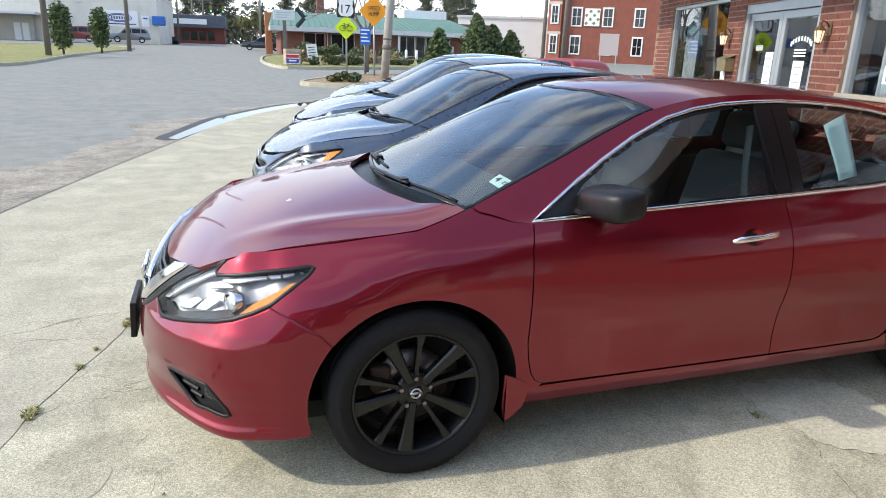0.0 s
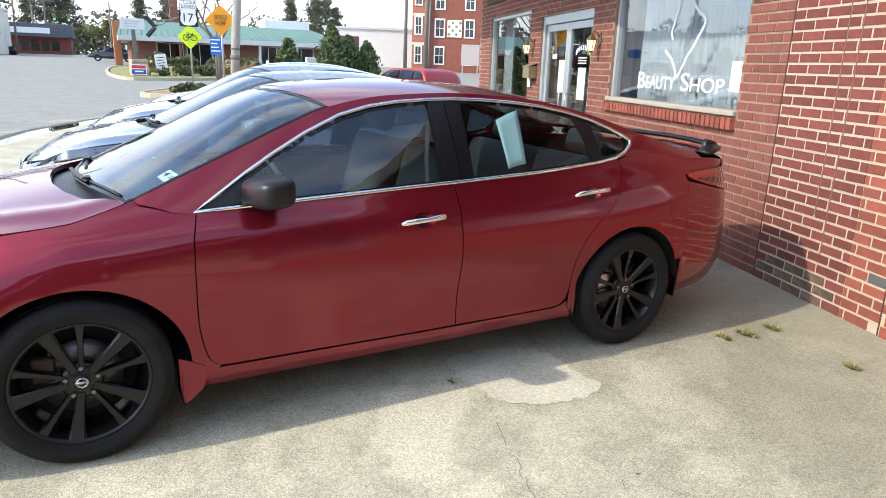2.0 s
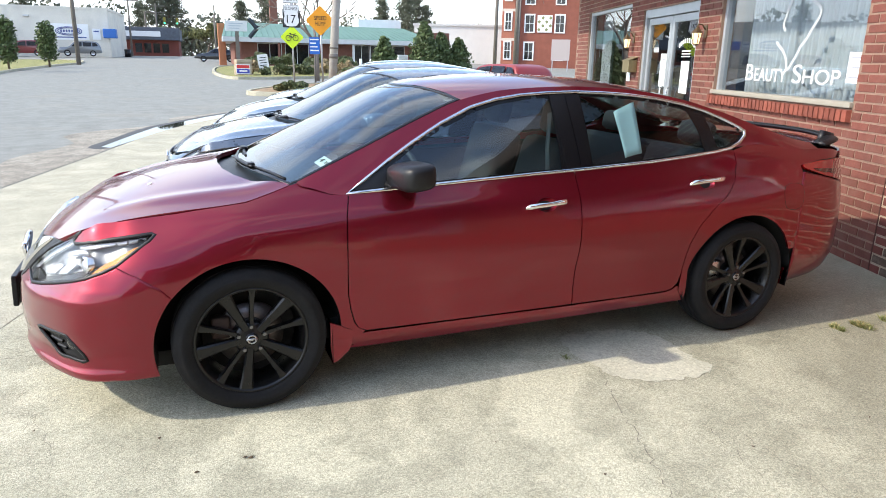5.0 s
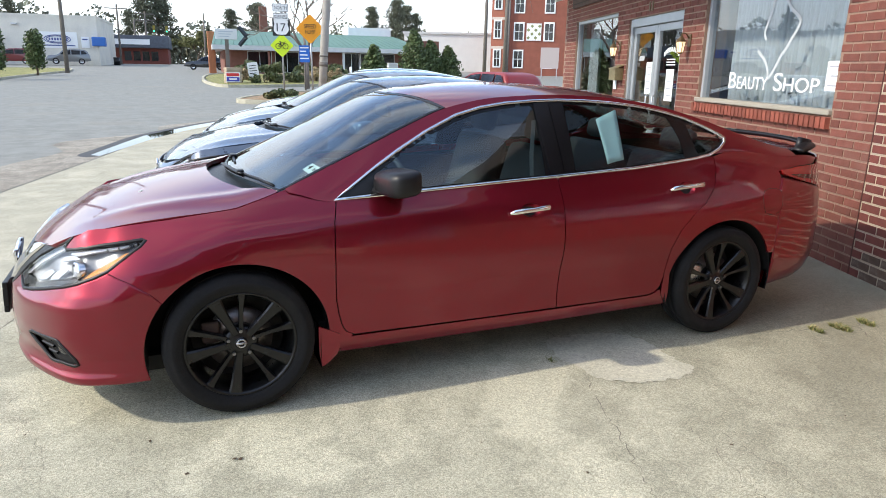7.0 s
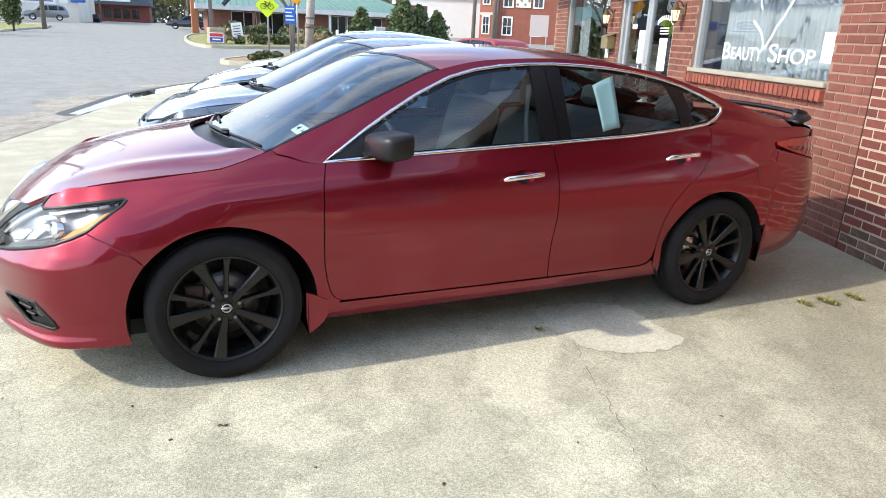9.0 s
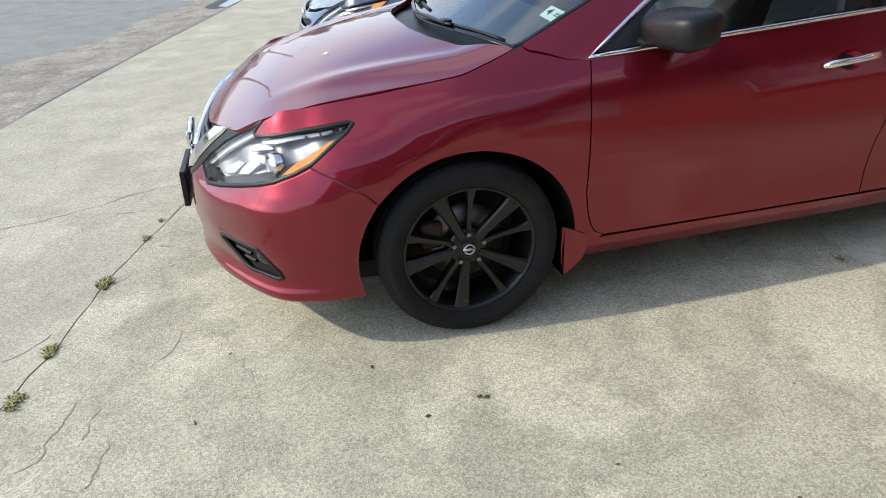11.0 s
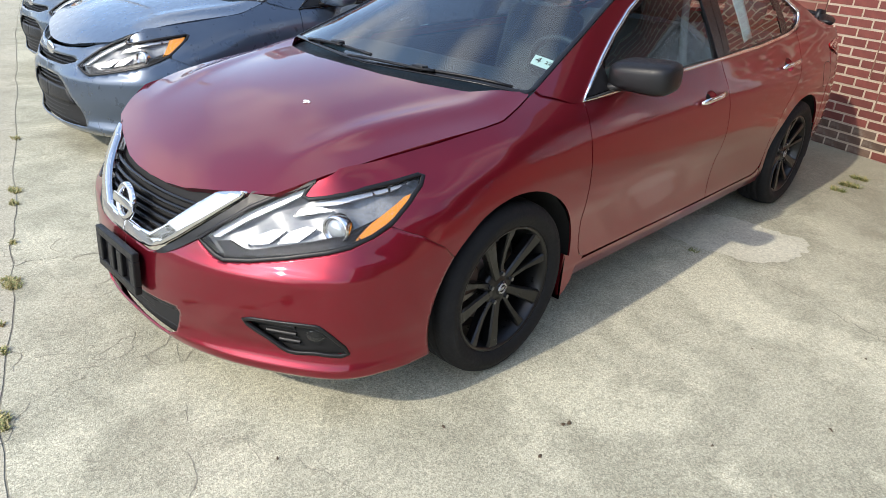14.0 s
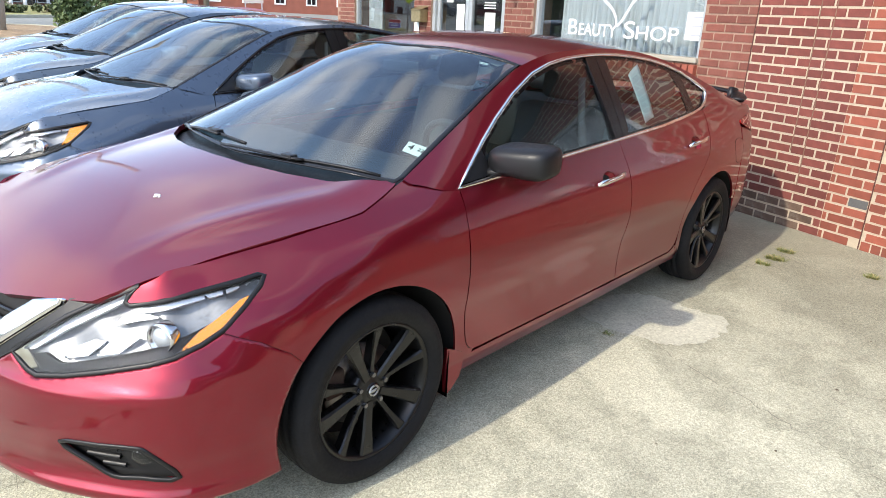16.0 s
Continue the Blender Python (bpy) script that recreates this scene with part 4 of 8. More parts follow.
        for facet in ([(0.555, 0.622), (0.64, 0.640), (0.69, 0.682), (0.655, 0.684), (0.60, 0.658)], [(0.66, 0.642), (0.735, 0.657), (0.79, 0.70), (0.755, 0.703), (0.70, 0.68)],
                      [(0.70, 0.722), (0.79, 0.742), (0.86, 0.752), (0.80, 0.757), (0.73, 0.748)]):
            part("reflector_facet", f(panel(shifted(side, -0.024), facet, 0.008, 0.008, 0.012)), mat("bright_reflector", (0.62, 0.64, 0.66), 0.3, 0.7, var=0.2, scale=30), hl)
        for pc, zc, rad in ((0.868, 0.706, 0.038),):
            c = off_side(pc, zc, -0.030)
            dirv = (Vector((-1.0, -0.35, 0.05))).normalized()
            mrot = Matrix.Translation(c) @ dirv.to_track_quat("Y", "Z").to_matrix().to_4x4() @ Matrix.Rotation(math.pi, 4, "X")
            bez = add_lathe(bmesh.new(), [(rad * 0.8, 0.014), (rad * 0.95, -0.012), (rad * 1.1, -0.014), (rad * 1.2, 0.0), (rad * 1.2, 0.02)], 24)
            bez.transform(mrot)
            part("projector_bezel", f(bez), CHROME, hl)
            le = bmesh.new()
            bmesh.ops.create_uvsphere(le, u_segments=18, v_segments=10, radius=rad * 0.85, matrix=mrot @ Matrix.Diagonal((1, 0.6, 1, 1)))
            part("projector_lens", f(le), mat("lamp_glass", (0.6, 0.64, 0.68), 0.05, 0.6, coat=1.0), hl)
        # greenhouse: rail and pillars around the glass
        rail = [(x, float(belt_z(x)) - 0.004) for x in np.linspace(0.465, 3.42, 40)] + [(x, float(rail_z(x))) for x in np.linspace(3.42, 0.245, 60)] + [(0.255, 0.99), (0.31, 0.978), (0.38, 0.955)]
        part("pillar_frame", f(panel(upper, rail, D, D * 0.6, 0.0, holes=[DLO])), paint, car)
        fr = [(x, z) for x, z in DLO]
        part("window_seal", f(panel(shifted(upper, -0.006), [(YX, ZZ) for YX, ZZ in fr], 0.03, 0.02, 0, holes=[
            [(0.62, 0.982), (0.70, 1.072), (0.82, 1.142), (0.98, 1.222), (1.15, 1.294), (1.3, 1.332), (1.44, 1.352), (1.60, 1.365), (1.585, 1.02), (1.4, 1.012), (1.2, 1.003), (0.98, 0.993), (0.766, 0.983)],
            [(1.79, 1.368), (1.92, 1.364), (2.086, 1.353), (2.28, 1.332), (2.42, 1.306), (2.48, 1.29), (2.52, 1.18), (2.535, 1.07), (2.4, 1.062), (2.153, 1.044), (1.9, 1.033), (1.775, 1.028)],
            [(2.60, 1.262), (2.72, 1.22), (2.80, 1.186), (2.832, 1.165), (2.826, 1.148), (2.78, 1.116), (2.70, 1.094), (2.635, 1.086)]])), TRIMBLACK, car)
        part("front_door_glass", f(panel(shifted(upper, -0.009), [(0.60, 0.975), (0.70, 1.08), (0.82, 1.15), (0.98, 1.23), (1.15, 1.302), (1.3, 1.34), (1.44, 1.36), (1.61, 1.37), (1.60, 1.01), (1.2, 0.995)], 0.05, 0.04, 0)), SIDEGLASS, car)
        part("rear_door_glass", f(panel(shifted(upper, -0.009), [(1.78, 1.375), (2.086, 1.36), (2.28, 1.34), (2.49, 1.30), (2.545, 1.06), (2.153, 1.035), (1.77, 1.02)], 0.05, 0.04, 0)), SIDEGLASS, car)
        part("quarter_glass", f(panel(shifted(upper, -0.009), [(2.59, 1.27), (2.72, 1.226), (2.84, 1.168), (2.78, 1.108), (2.63, 1.078)], 0.04, 0.03, 0)), SIDEGLASS, car)
        part("window_trim", f(strip_on(upper, DLO, 0.0085, 0.005, 0.004, closed=True)), CHROME if full else TRIMBLACK, car, "chrome strip around the side windows" if full else "")
        part("b_pillar", f(panel(shifted(upper, 0.003), [(1.615, 1.012), (1.60, 1.372), (1.69, 1.376), (1.695, 1.018)], 0.03, 0.03, 0.008)), TRIMBLACK, car)
        part("b_pillar", f(panel(shifted(upper, 0.003), [(1.70, 1.018), (1.695, 1.376), (1.78, 1.374), (1.765, 1.022)], 0.03, 0.03, 0.008)), TRIMBLACK, car)
        # door mirror
        mr = bmesh.new()
        bmesh.ops.create_uvsphere(mr, u_segments=32, v_segments=20, radius=1.0)
        for v in mr.verts:
            x, y, z = v.co
            sx = math.copysign(abs(x) ** 0.6, x)
            sy = math.copysign(abs(y) ** 0.45, y)
            sz = math.copysign(abs(z) ** 0.5, z)
            out = (1 - sy) / 2                      # 0 at the door, 1 at the outer end
            v.co = (0.724 + sx * (0.087 - 0.012 * out) + 0.03 * out * out, 0.018 + sy * 0.13, 1.032 + 0.006 * out + sz * (0.052 + 0.012 * out) + 0.010 * sx)
        bmesh.ops.recalc_face_normals(mr, faces=mr.faces)
        mo = part("door_mirror", f(mr), BLACK if full else paint, car, "black plastic door mirror" if full else "")
        base = bmesh.new()
        add_tube(base, [(0.66, 0.17, 0.975), (0.69, 0.10, 0.985), (0.72, 0.02, 1.0)], 0.03, 8, flat=(0.045, 0.022, (0, 0, 1)))
        part("mirror_arm", f(base), BLACK, mo)
        pane = box(0.797, 0.805, -0.06, 0.105, 0.992, 1.072, 0.0)
        part("mirror_glass", f(pane), mat("mirror_glass", (0.8, 0.8, 0.8), 0.02, 1.0), mo)
        sail = panel(shifted(upper, 0.003), [(0.475, 0.962), (0.615, 1.035), (0.655, 1.062), (0.665, 0.974), (0.55, 0.966)], 0.02, 0.02, 0.004)
        part("mirror_sail", f(sail), BLACK, car)
        # tail lamp
        tl = [(4.815, 0.972), (5.0, 0.99), (5.2, 0.995), (5.42, 0.985), (5.5, 0.93), (5.46, 0.87), (5.36, 0.84), (5.22, 0.862), (5.02, 0.905), (4.88, 0.945)]
        tlo = part("tail_lamp", f(panel(shifted(side, 0.004), tl, 0.03, 0.012, 0.02)), LAMPRED, car, "red tail lamp wrapped round the corner")
        part("lamp_band", f(panel(shifted(side, 0.008), [(4.9, 0.95), (5.15, 0.935), (5.4, 0.92), (5.42, 0.90), (5.15, 0.905), (5.0, 0.925)], 0.03, 0.01, 0.004)), mat("smoked_lens", (0.05, 0.004, 0.005), 0.1, coat=1.0), tlo)
        if full and not fs:
            fuel = [(4.655, 0.865), (4.66, 0.74), (4.79, 0.735), (4.80, 0.86)]
            part("fuel_door", panel(shifted(side, 0.001), smooth_poly(fuel, 3, True), 0.02, 0.015, 0.004), paint, qp)
            part("fuel_door_gap", strip_on(side, smooth_poly(fuel, 3, True), 0.0012, 0.0006, 0.0012, closed=True), LINER, qp)
        for cx in (0.0, 2.776):
            wheel(car, cx, cx == 0, WHEELBLACK if full else SATIN, near=not fs)
            lin = bmesh.new()
            rings = []
            for k in range(17):
                a = math.pi * (-0.08 + 1.16 * k / 16)
                rings.append([lin.verts.new((cx - 0.405 * math.cos(a), yy, 0.335 + 0.385 * math.sin(a))) for yy in (0.03, 0.32)])
            for a, b in zip(rings, rings[1:]):
                lin.faces.new((a[0], a[1], b[1], b[0]))
            c1 = lin.verts.new((cx, 0.32, 0.335))
            for a, b in zip(rings, rings[1:]):
                lin.faces.new((a[1], c1, b[1]))
            part("wheel_well", f(lin), LINER, car)
    # tail
    rb = [(P(3.2, 0.24), 0.24), (4.95, 0.25), (5.5, 0.26), (float(_arc[-1]), 0.26), (float(_arc[-1]), 0.76), (5.5, 0.78), (5.36, 0.835), (5.22, 0.857), (5.02, 0.90), (4.84, 0.935), (P(3.194, 0.86), 0.86), (P(3.194, 0.6), 0.6), (P(3.2, 0.45), 0.45)]
    rb = [(p + (g if k in (0, 10, 11, 12) else 0), z) for k, (p, z) in enumerate(rb)]
    part("rear_bumper", mirrored(panel(side, rb, D, D * 0.75)), paint, car)
    tk = [(5.37, 0.84), (5.47, 0.865), (5.51, 0.93), (5.43, 0.99), (5.28, 1.03), (float(_arc[-1]), 1.06), (float(_arc[-1]), 0.765), (5.5, 0.785)]
    part("trunk_lid", mirrored(panel(side, tk, D, D)), paint, car)
    # roof, glass and deck
    half_ws = [(0.215, 0.19), (0.255, 0.185)] + [(x, float(rail_y(x)) + 0.012) for x in np.linspace(0.3, 1.09, 12)] + [(1.06, 0.42), (1.0, 0.58), (0.95, 0.75), (0.935, 0.91)]
    low_ws = [(0.055, 0.91), (0.07, 0.72), (0.105, 0.52), (0.15, 0.36)]
    wsp = half_ws + [(x, 2 * YC - y) for x, y in reversed(half_ws[:-1])] + [(x, 2 * YC - y) for x, y in reversed(low_ws[1:])] + low_ws
    wg = part("windshield", panel(shifted(top, -0.004), wsp, 0.03, 0.03, 0.0), WINDSHIELD, car, "clear windshield with a state inspection sticker")
    part("windshield_seal", strip_on(top, [q for q in wsp], 0.010, 0.002, -0.001, closed=True), TRIMBLACK, wg)
    roof_h = [(x, float(rail_y(x))) for x in np.linspace(1.10, 2.42, 26)] + [(2.40, 0.45), (2.36, 0.65), (2.345, 0.91)]
    front_h = [(0.945, 0.91), (0.96, 0.75), (1.01, 0.58), (1.07, 0.42)]
    rp = roof_h + [(x, 2 * YC - y) for x, y in reversed(roof_h[:-1])] + [(x, 2 * YC - y) for x, y in reversed(front_h[1:])] + front_h
    part("roof", panel(top, rp, 0.025, 0.025, 0.0), paint, car)
    bg_h = [(2.43, float(rail_y(2.43)) + 0.02), (2.6, float(rail_y(2.6)) + 0.02), (2.8, float(rail_y(2.8)) + 0.03), (3.0, float(rail_y(3.0)) + 0.06), (3.06, 0.5), (3.09, 0.91)]
    bf_h = [(2.355, 0.91), (2.37, 0.65), (2.41, 0.45)]
    part("rear_window", panel(shifted(top, -0.004), bg_h + [(x, 2 * YC - y) for x, y in reversed(bg_h[:-1])] + [(x, 2 * YC - y) for x, y in reversed(bf_h[1:])] + bf_h, 0.05, 0.05, 0.0), SIDEGLASS, car)
    dk_h = [(2.42, float(rail_y(2.42))), (2.6, float(rail_y(2.6))), (2.8, float(rail_y(2.8))), (3.0, float(rail_y(3.0))), (3.4, float(rail_y(3.4))), (3.62, 0.22), (3.74, 0.32), (3.80, 0.55), (3.83, 0.91)]
    hole = bg_h[:-1] + [(3.09, 0.91)] + [(x, 2 * YC - y) for x, y in reversed(bg_h[:-1])] + [(2.42, 1.4), (2.3, 1.4), (2.3, 0.4)]
    part("deck", panel(top, dk_h + [(x, 2 * YC - y) for x, y in reversed(dk_h[:-1])], 0.03, 0.03, 0.0, holes=[hole]), paint, car)
    if full:
        # boot spoiler
        sp = bmesh.new()
        arc_pts = [(3.50, 0.235, 1.072), (3.60, 0.255, 1.090), (3.70, 0.33, 1.104), (3.765, 0.5, 1.113), (3.80, 0.72, 1.118), (3.808, 0.91, 1.119)]
        arc_pts = smooth_poly(arc_pts, 5)
        arc_pts = arc_pts + [(x, 2 * YC - y, z) for x, y, z in reversed(arc_pts[:-1])]
        add_tube(sp, arc_pts, 0.03, 10, flat=(0.052, 0.017, (0.15, 0, 1)))
        so = part("spoiler", sp, BLACK, car, "black boot spoiler")
        for y in (0.33, 2 * YC - 0.33):
            part("spoiler_foot", add_tube(bmesh.new(), [(3.66, y, 1.05), (3.68, y, 1.135)], 0.02, 8, flat=(0.06, 0.03, (0, 1, 0))), BLACK, so)
    # cowl and wipers
    cw = [(-0.075, 0.91), (-0.065, 0.7), (-0.03, 0.52), (0.045, 0.36), (0.17, 0.22), (0.225, 0.185), (0.30, 0.20), (0.22, 0.36), (0.19, 0.52), (0.17, 0.7), (0.16, 0.91)]
    cwl = part("cowl", mirrored(panel(lambda x, y: (x, y, hood(x, y)[2] - 0.035 + 0.10 * np.clip(x - 0.03 - 0.25 * np.abs(np.abs(y - YC) / 0.72) ** 2.5, 0, 0.2)), cw, 0.015, 0.03, 0.0)), BLACK, car, "black plastic wiper cowl")
    for pivot, tip, bow in (((0.045, 1.0), (0.195, 0.25), -0.035), ((0.14, 1.42), (0.095, 0.93), -0.01)):
        pts = []
        for k in range(11):
            t = k / 10
            x, y = pivot[0] + (tip[0] - pivot[0]) * t + bow * math.sin(math.pi * t), pivot[1] + (tip[1] - pivot[1]) * t
            pts.append((x, y, max(float(top(x, y)[2]), float(hood(x, y)[2])) + 0.004 + 0.006 * math.sin(math.pi * t)))
        wo = part("wiper", add_tube(bmesh.new(), pts[:7], 0.008, 6, flat=(0.011, 0.006, (0, 0, 1))), BLACK, car)
        part("wiper_blade", add_tube(bmesh.new(), [(x + 0.012, y, z - 0.003) for x, y, z in pts[2:]], 0.006, 6, flat=(0.008, 0.006, (0, 0, 1))), BLACK, wo)
        x, y, z = pts[5]
        part("wiper_clip", box(x - 0.005, x + 0.03, y - 0.03, y + 0.03, z - 0.008, z + 0.012, 0.004), BLACK, wo)
    # underside and cabin
    part("underbody", box(-0.55, 3.4, 0.22, 2 * YC - 0.22, 0.19, 0.26), LINER, car, smooth=False)
    part("cabin_floor", box(0.35, 2.9, 0.12, 2 * YC - 0.12, 0.26, 0.36), LINER, car, smooth=False)
    for y0, y1 in ((0.10, 0.13), (2 * YC - 0.13, 2 * YC - 0.10)):
        part("door_card", box(0.4, 2.6, y0, y1, 0.36, 0.93, 0.01), DASH, car, smooth=False)
    dash = bmesh.new()
    prof = [(0.22, 0.80), (0.24, 0.93), (0.40, 0.955), (0.58, 0.965), (0.70, 0.95), (0.76, 0.90), (0.72, 0.7), (0.62, 0.5)]
    rows = [[dash.verts.new((x, y, z)) for x, z in prof] for y in np.linspace(0.18, 2 * YC - 0.18, 9)]
    for a, b in zip(rows, rows[1:]):
        for k in range(len(prof) - 1):
            dash.faces.new((a[k], b[k], b[k + 1], a[k + 1]))
    part("dashboard", dash, DASH, car)
    st = bmesh.new()
    add_tube(st, [(0.0, 0.185 * math.cos(2 * math.pi * k / 28), 0.185 * math.sin(2 * math.pi * k / 28)) for k in range(28)], 0.016, 8, closed=True)
    add_box(st, -0.03, 0.02, -0.06, 0.06, -0.05, 0.05, 0.015)
    add_box(st, -0.01, 0.01, -0.18, 0.18, -0.015, 0.02, 0.005)
    add_box(st, -0.01, 0.01, -0.02, 0.02, -0.18, 0.0, 0.005)
    st.transform(Matrix.Translation((0.93, 0.53, 0.93)) @ Matrix.Rotation(radians(-24), 4, "Y"))
    part("steering_wheel", st, DASH, car)
    for x0, yy in ((1.35, 0.53), (1.35, 1.29), (2.35, 0.50), (2.35, 1.32)):
        rear = x0 > 2
        bm = bmesh.new()
        add_box(bm, -0.30, 0.28, -0.25, 0.25, -0.10, 0.08, 0.05)
        add_box(bm, -0.09, 0.09, -0.25 if not rear else -0.36, 0.25 if not rear else 0.36, 0.0, 0.60 if not rear else 0.52, 0.06, Matrix.Translation((0.27, 0, 0.02)) @ Matrix.Rotation(radians(16), 4, "Y"))
        add_box(bm, -0.05, 0.05, -0.13, 0.13, 0.62 if not rear else 0.54, 0.80 if not rear else 0.68, 0.04, Matrix.Translation((0.29, 0, 0.02)) @ Matrix.Rotation(radians(12), 4, "Y"))
        bm.transform(Matrix.Translation((x0, yy, 0.52)))
        part("rear_seat" if rear else "front_seat", bm, SEAT, car)
    part("parcel_shelf", box(2.75, 3.05, 0.3, 2 * YC - 0.3, 0.98, 1.0), DASH, car, smooth=False)
    part("headliner", panel(shifted(top, -0.035), [(1.05, 0.42), (2.38, 0.42), (2.38, 1.40), (1.05, 1.40)], 0.1, 0.1, 0), mat("headliner", (0.25, 0.25, 0.24), 0.9, var=0.05), car)
    im = part("rear_view_mirror", box(0.93, 0.96, 0.79, 1.03, 1.27, 1.335, 0.012), BLACK, car, smooth=False)
    # belts seen by the B pillars
    part("seat_belt", add_tube(bmesh.new(), [(1.62, 0.34, 1.28), (1.60, 0.31, 1.1), (1.58, 0.22, 0.7)], 0.02, 6, flat=(0.004, 0.022, (0, 1, 0))), mat("belt_webbing", (0.12, 0.12, 0.12), 0.7), car)
    return car


red_sedan = sedan("red_sedan", Matrix(), RED, "metallic red four-door sedan with black wheels, parked on concrete", "parked cars")


# ---- ground, road, pavement ----
def rise(x, y):
    """The street climbs gently away from the forecourt."""
    return 0.012 * np.clip(np.asarray(y, float) - 3.0, 0, 110)


def sheet(poly, lift, du, dv):
    return panel(lambda x, y: (x, y, rise(x, y) + lift), poly, du, dv, 0)


def ground_mat(name, c1, c2, grain, grain_scale, stain, rough=0.85, bump=0.3, worn=0.5, near_wall=None):
    """Concrete or asphalt: aggregate speckle, blotches and stains."""
    m = bpy.data.materials.new(name)
    m.use_nodes = True
    nt = m.node_tree
    b = nt.nodes["Principled BSDF"]
    b.inputs["Roughness"].default_value = rough
    b.inputs["Specular IOR Level"].default_value = 0.15
    add, link = nt.nodes.new, nt.links.new
    tc = add("ShaderNodeTexCoord")
    big, mid, fine, pale, vor = add("ShaderNodeTexNoise"), add("ShaderNodeTexNoise"), add("ShaderNodeTexNoise"), add("ShaderNodeTexNoise"), add("ShaderNodeTexVoronoi")
    for n, s, d in ((big, 0.45, 6), (mid, 3.2, 8), (fine, grain_scale * 1.6, 3), (pale, 1.1, 7)):
        n.inputs["Scale"].default_value, n.inputs["Detail"].default_value = s, d
        n.inputs["Roughness"].default_value = 0.62
        link(tc.outputs["Object"], n.inputs["Vector"])
    vor.inputs["Scale"].default_value = grain_scale * 1.9
    link(tc.outputs["Object"], vor.inputs["Vector"])
    m1, m2, m3 = (add("ShaderNodeMix") for _ in range(3))
    for k in (m1, m2, m3):
        k.data_type = "RGBA"
    r1 = add("ShaderNodeMapRange"); r1.inputs["From Min"].default_value, r1.inputs["From Max"].default_value = 0.38, 0.62
    link(mid.outputs["Fac"], r1.inputs["Value"]); link(r1.outputs[0], m1.inputs["Factor"])
    m1.inputs[6].default_value, m1.inputs[7].default_value = (*c1, 1), (*c2, 1)
    r2 = add("ShaderNodeMapRange"); r2.inputs["From Min"].default_value, r2.inputs["From Max"].default_value = 0.52, 0.70
    r2.inputs["To Max"].default_value = 0.55
    link(big.outputs["Fac"], r2.inputs["Value"]); link(r2.outputs[0], m2.inputs["Factor"])
    link(m1.outputs[2], m2.inputs[6]); m2.inputs[7].default_value = (*stain, 1)
    r3 = add("ShaderNodeMapRange"); r3.inputs["From Min"].default_value, r3.inputs["From Max"].default_value = 0.05, 0.55
    r3.inputs["To Min"].default_value, r3.inputs["To Max"].default_value = 1 - grain, 1 + grain
    link(vor.outputs["Distance"], r3.inputs["Value"])
    r4 = add("ShaderNodeMapRange"); r4.inputs["From Min"].default_value, r4.inputs["From Max"].default_value = 0.3, 0.7
    r4.inputs["To Min"].default_value, r4.inputs["To Max"].default_value = 1 - grain, 1 + grain
    link(fine.outputs["Fac"], r4.inputs["Value"])
    mul = add("ShaderNodeMath"); mul.operation = "MULTIPLY"
    link(r3.outputs[0], mul.inputs[0]); link(r4.outputs[0], mul.inputs[1])
    # single stones of the aggregate, light and dark
    peb, sep, r5, mul2 = add("ShaderNodeTexVoronoi"), add("ShaderNodeSeparateColor"), add("ShaderNodeMapRange"), add("ShaderNodeMath")
    peb.inputs["Scale"].default_value = grain_scale * 1.35
    link(tc.outputs["Object"], peb.inputs["Vector"]); link(peb.outputs["Color"], sep.inputs[0])
    r5.inputs["To Min"].default_value, r5.inputs["To Max"].default_value = 1 - grain, 1 + grain
    link(sep.outputs[0], r5.inputs["Value"])
    mul2.operation = "MULTIPLY"
    link(mul.outputs[0], mul2.inputs[0]); link(r5.outputs[0], mul2.inputs[1])
    # worn pale areas with a fairly sharp edge, and small dark stains
    r6, m4 = add("ShaderNodeMapRange"), add("ShaderNodeMix")
    r6.inputs["From Min"].default_value, r6.inputs["From Max"].default_value, r6.inputs["To Max"].default_value = 0.54, 0.60, worn
    link(pale.outputs["Fac"], r6.inputs["Value"]); link(r6.outputs[0], m4.inputs["Factor"])
    m4.data_type = "RGBA"
    link(m2.outputs[2], m4.inputs[6]); m4.inputs[7].default_value = (*[1.18 * c for c in c2], 1)
    spot, r7, m5 = add("ShaderNodeTexNoise"), add("ShaderNodeMapRange"), add("ShaderNodeMix")
    spot.inputs["Scale"].default_value, spot.inputs["Detail"].default_value, spot.inputs["Roughness"].default_value = 5.5, 9, 0.7
    link(tc.outputs["Object"], spot.inputs["Vector"])
    r7.inputs["From Min"].default_value, r7.inputs["From Max"].default_value, r7.inputs["To Max"].default_value = 0.60, 0.72, 0.6 * worn
    link(spot.outputs["Fac"], r7.inputs["Value"]); link(r7.outputs[0], m5.inputs["Factor"])
    m5.data_type = "RGBA"
    link(m4.outputs[2], m5.inputs[6]); m5.inputs[7].default_value = (*[0.62 * c for c in stain], 1)
    last = m5.outputs[2]
    # mixes in a darker colour towards the shop wall, with an uneven edge
    if near_wall:
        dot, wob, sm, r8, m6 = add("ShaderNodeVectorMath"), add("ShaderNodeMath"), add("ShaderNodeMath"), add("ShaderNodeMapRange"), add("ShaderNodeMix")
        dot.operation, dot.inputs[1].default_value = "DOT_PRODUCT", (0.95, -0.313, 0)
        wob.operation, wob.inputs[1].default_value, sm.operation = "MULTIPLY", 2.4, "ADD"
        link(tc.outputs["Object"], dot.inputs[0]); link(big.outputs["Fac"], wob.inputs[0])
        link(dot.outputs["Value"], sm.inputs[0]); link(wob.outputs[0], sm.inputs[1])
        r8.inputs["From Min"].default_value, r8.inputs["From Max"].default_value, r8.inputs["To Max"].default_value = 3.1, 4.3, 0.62
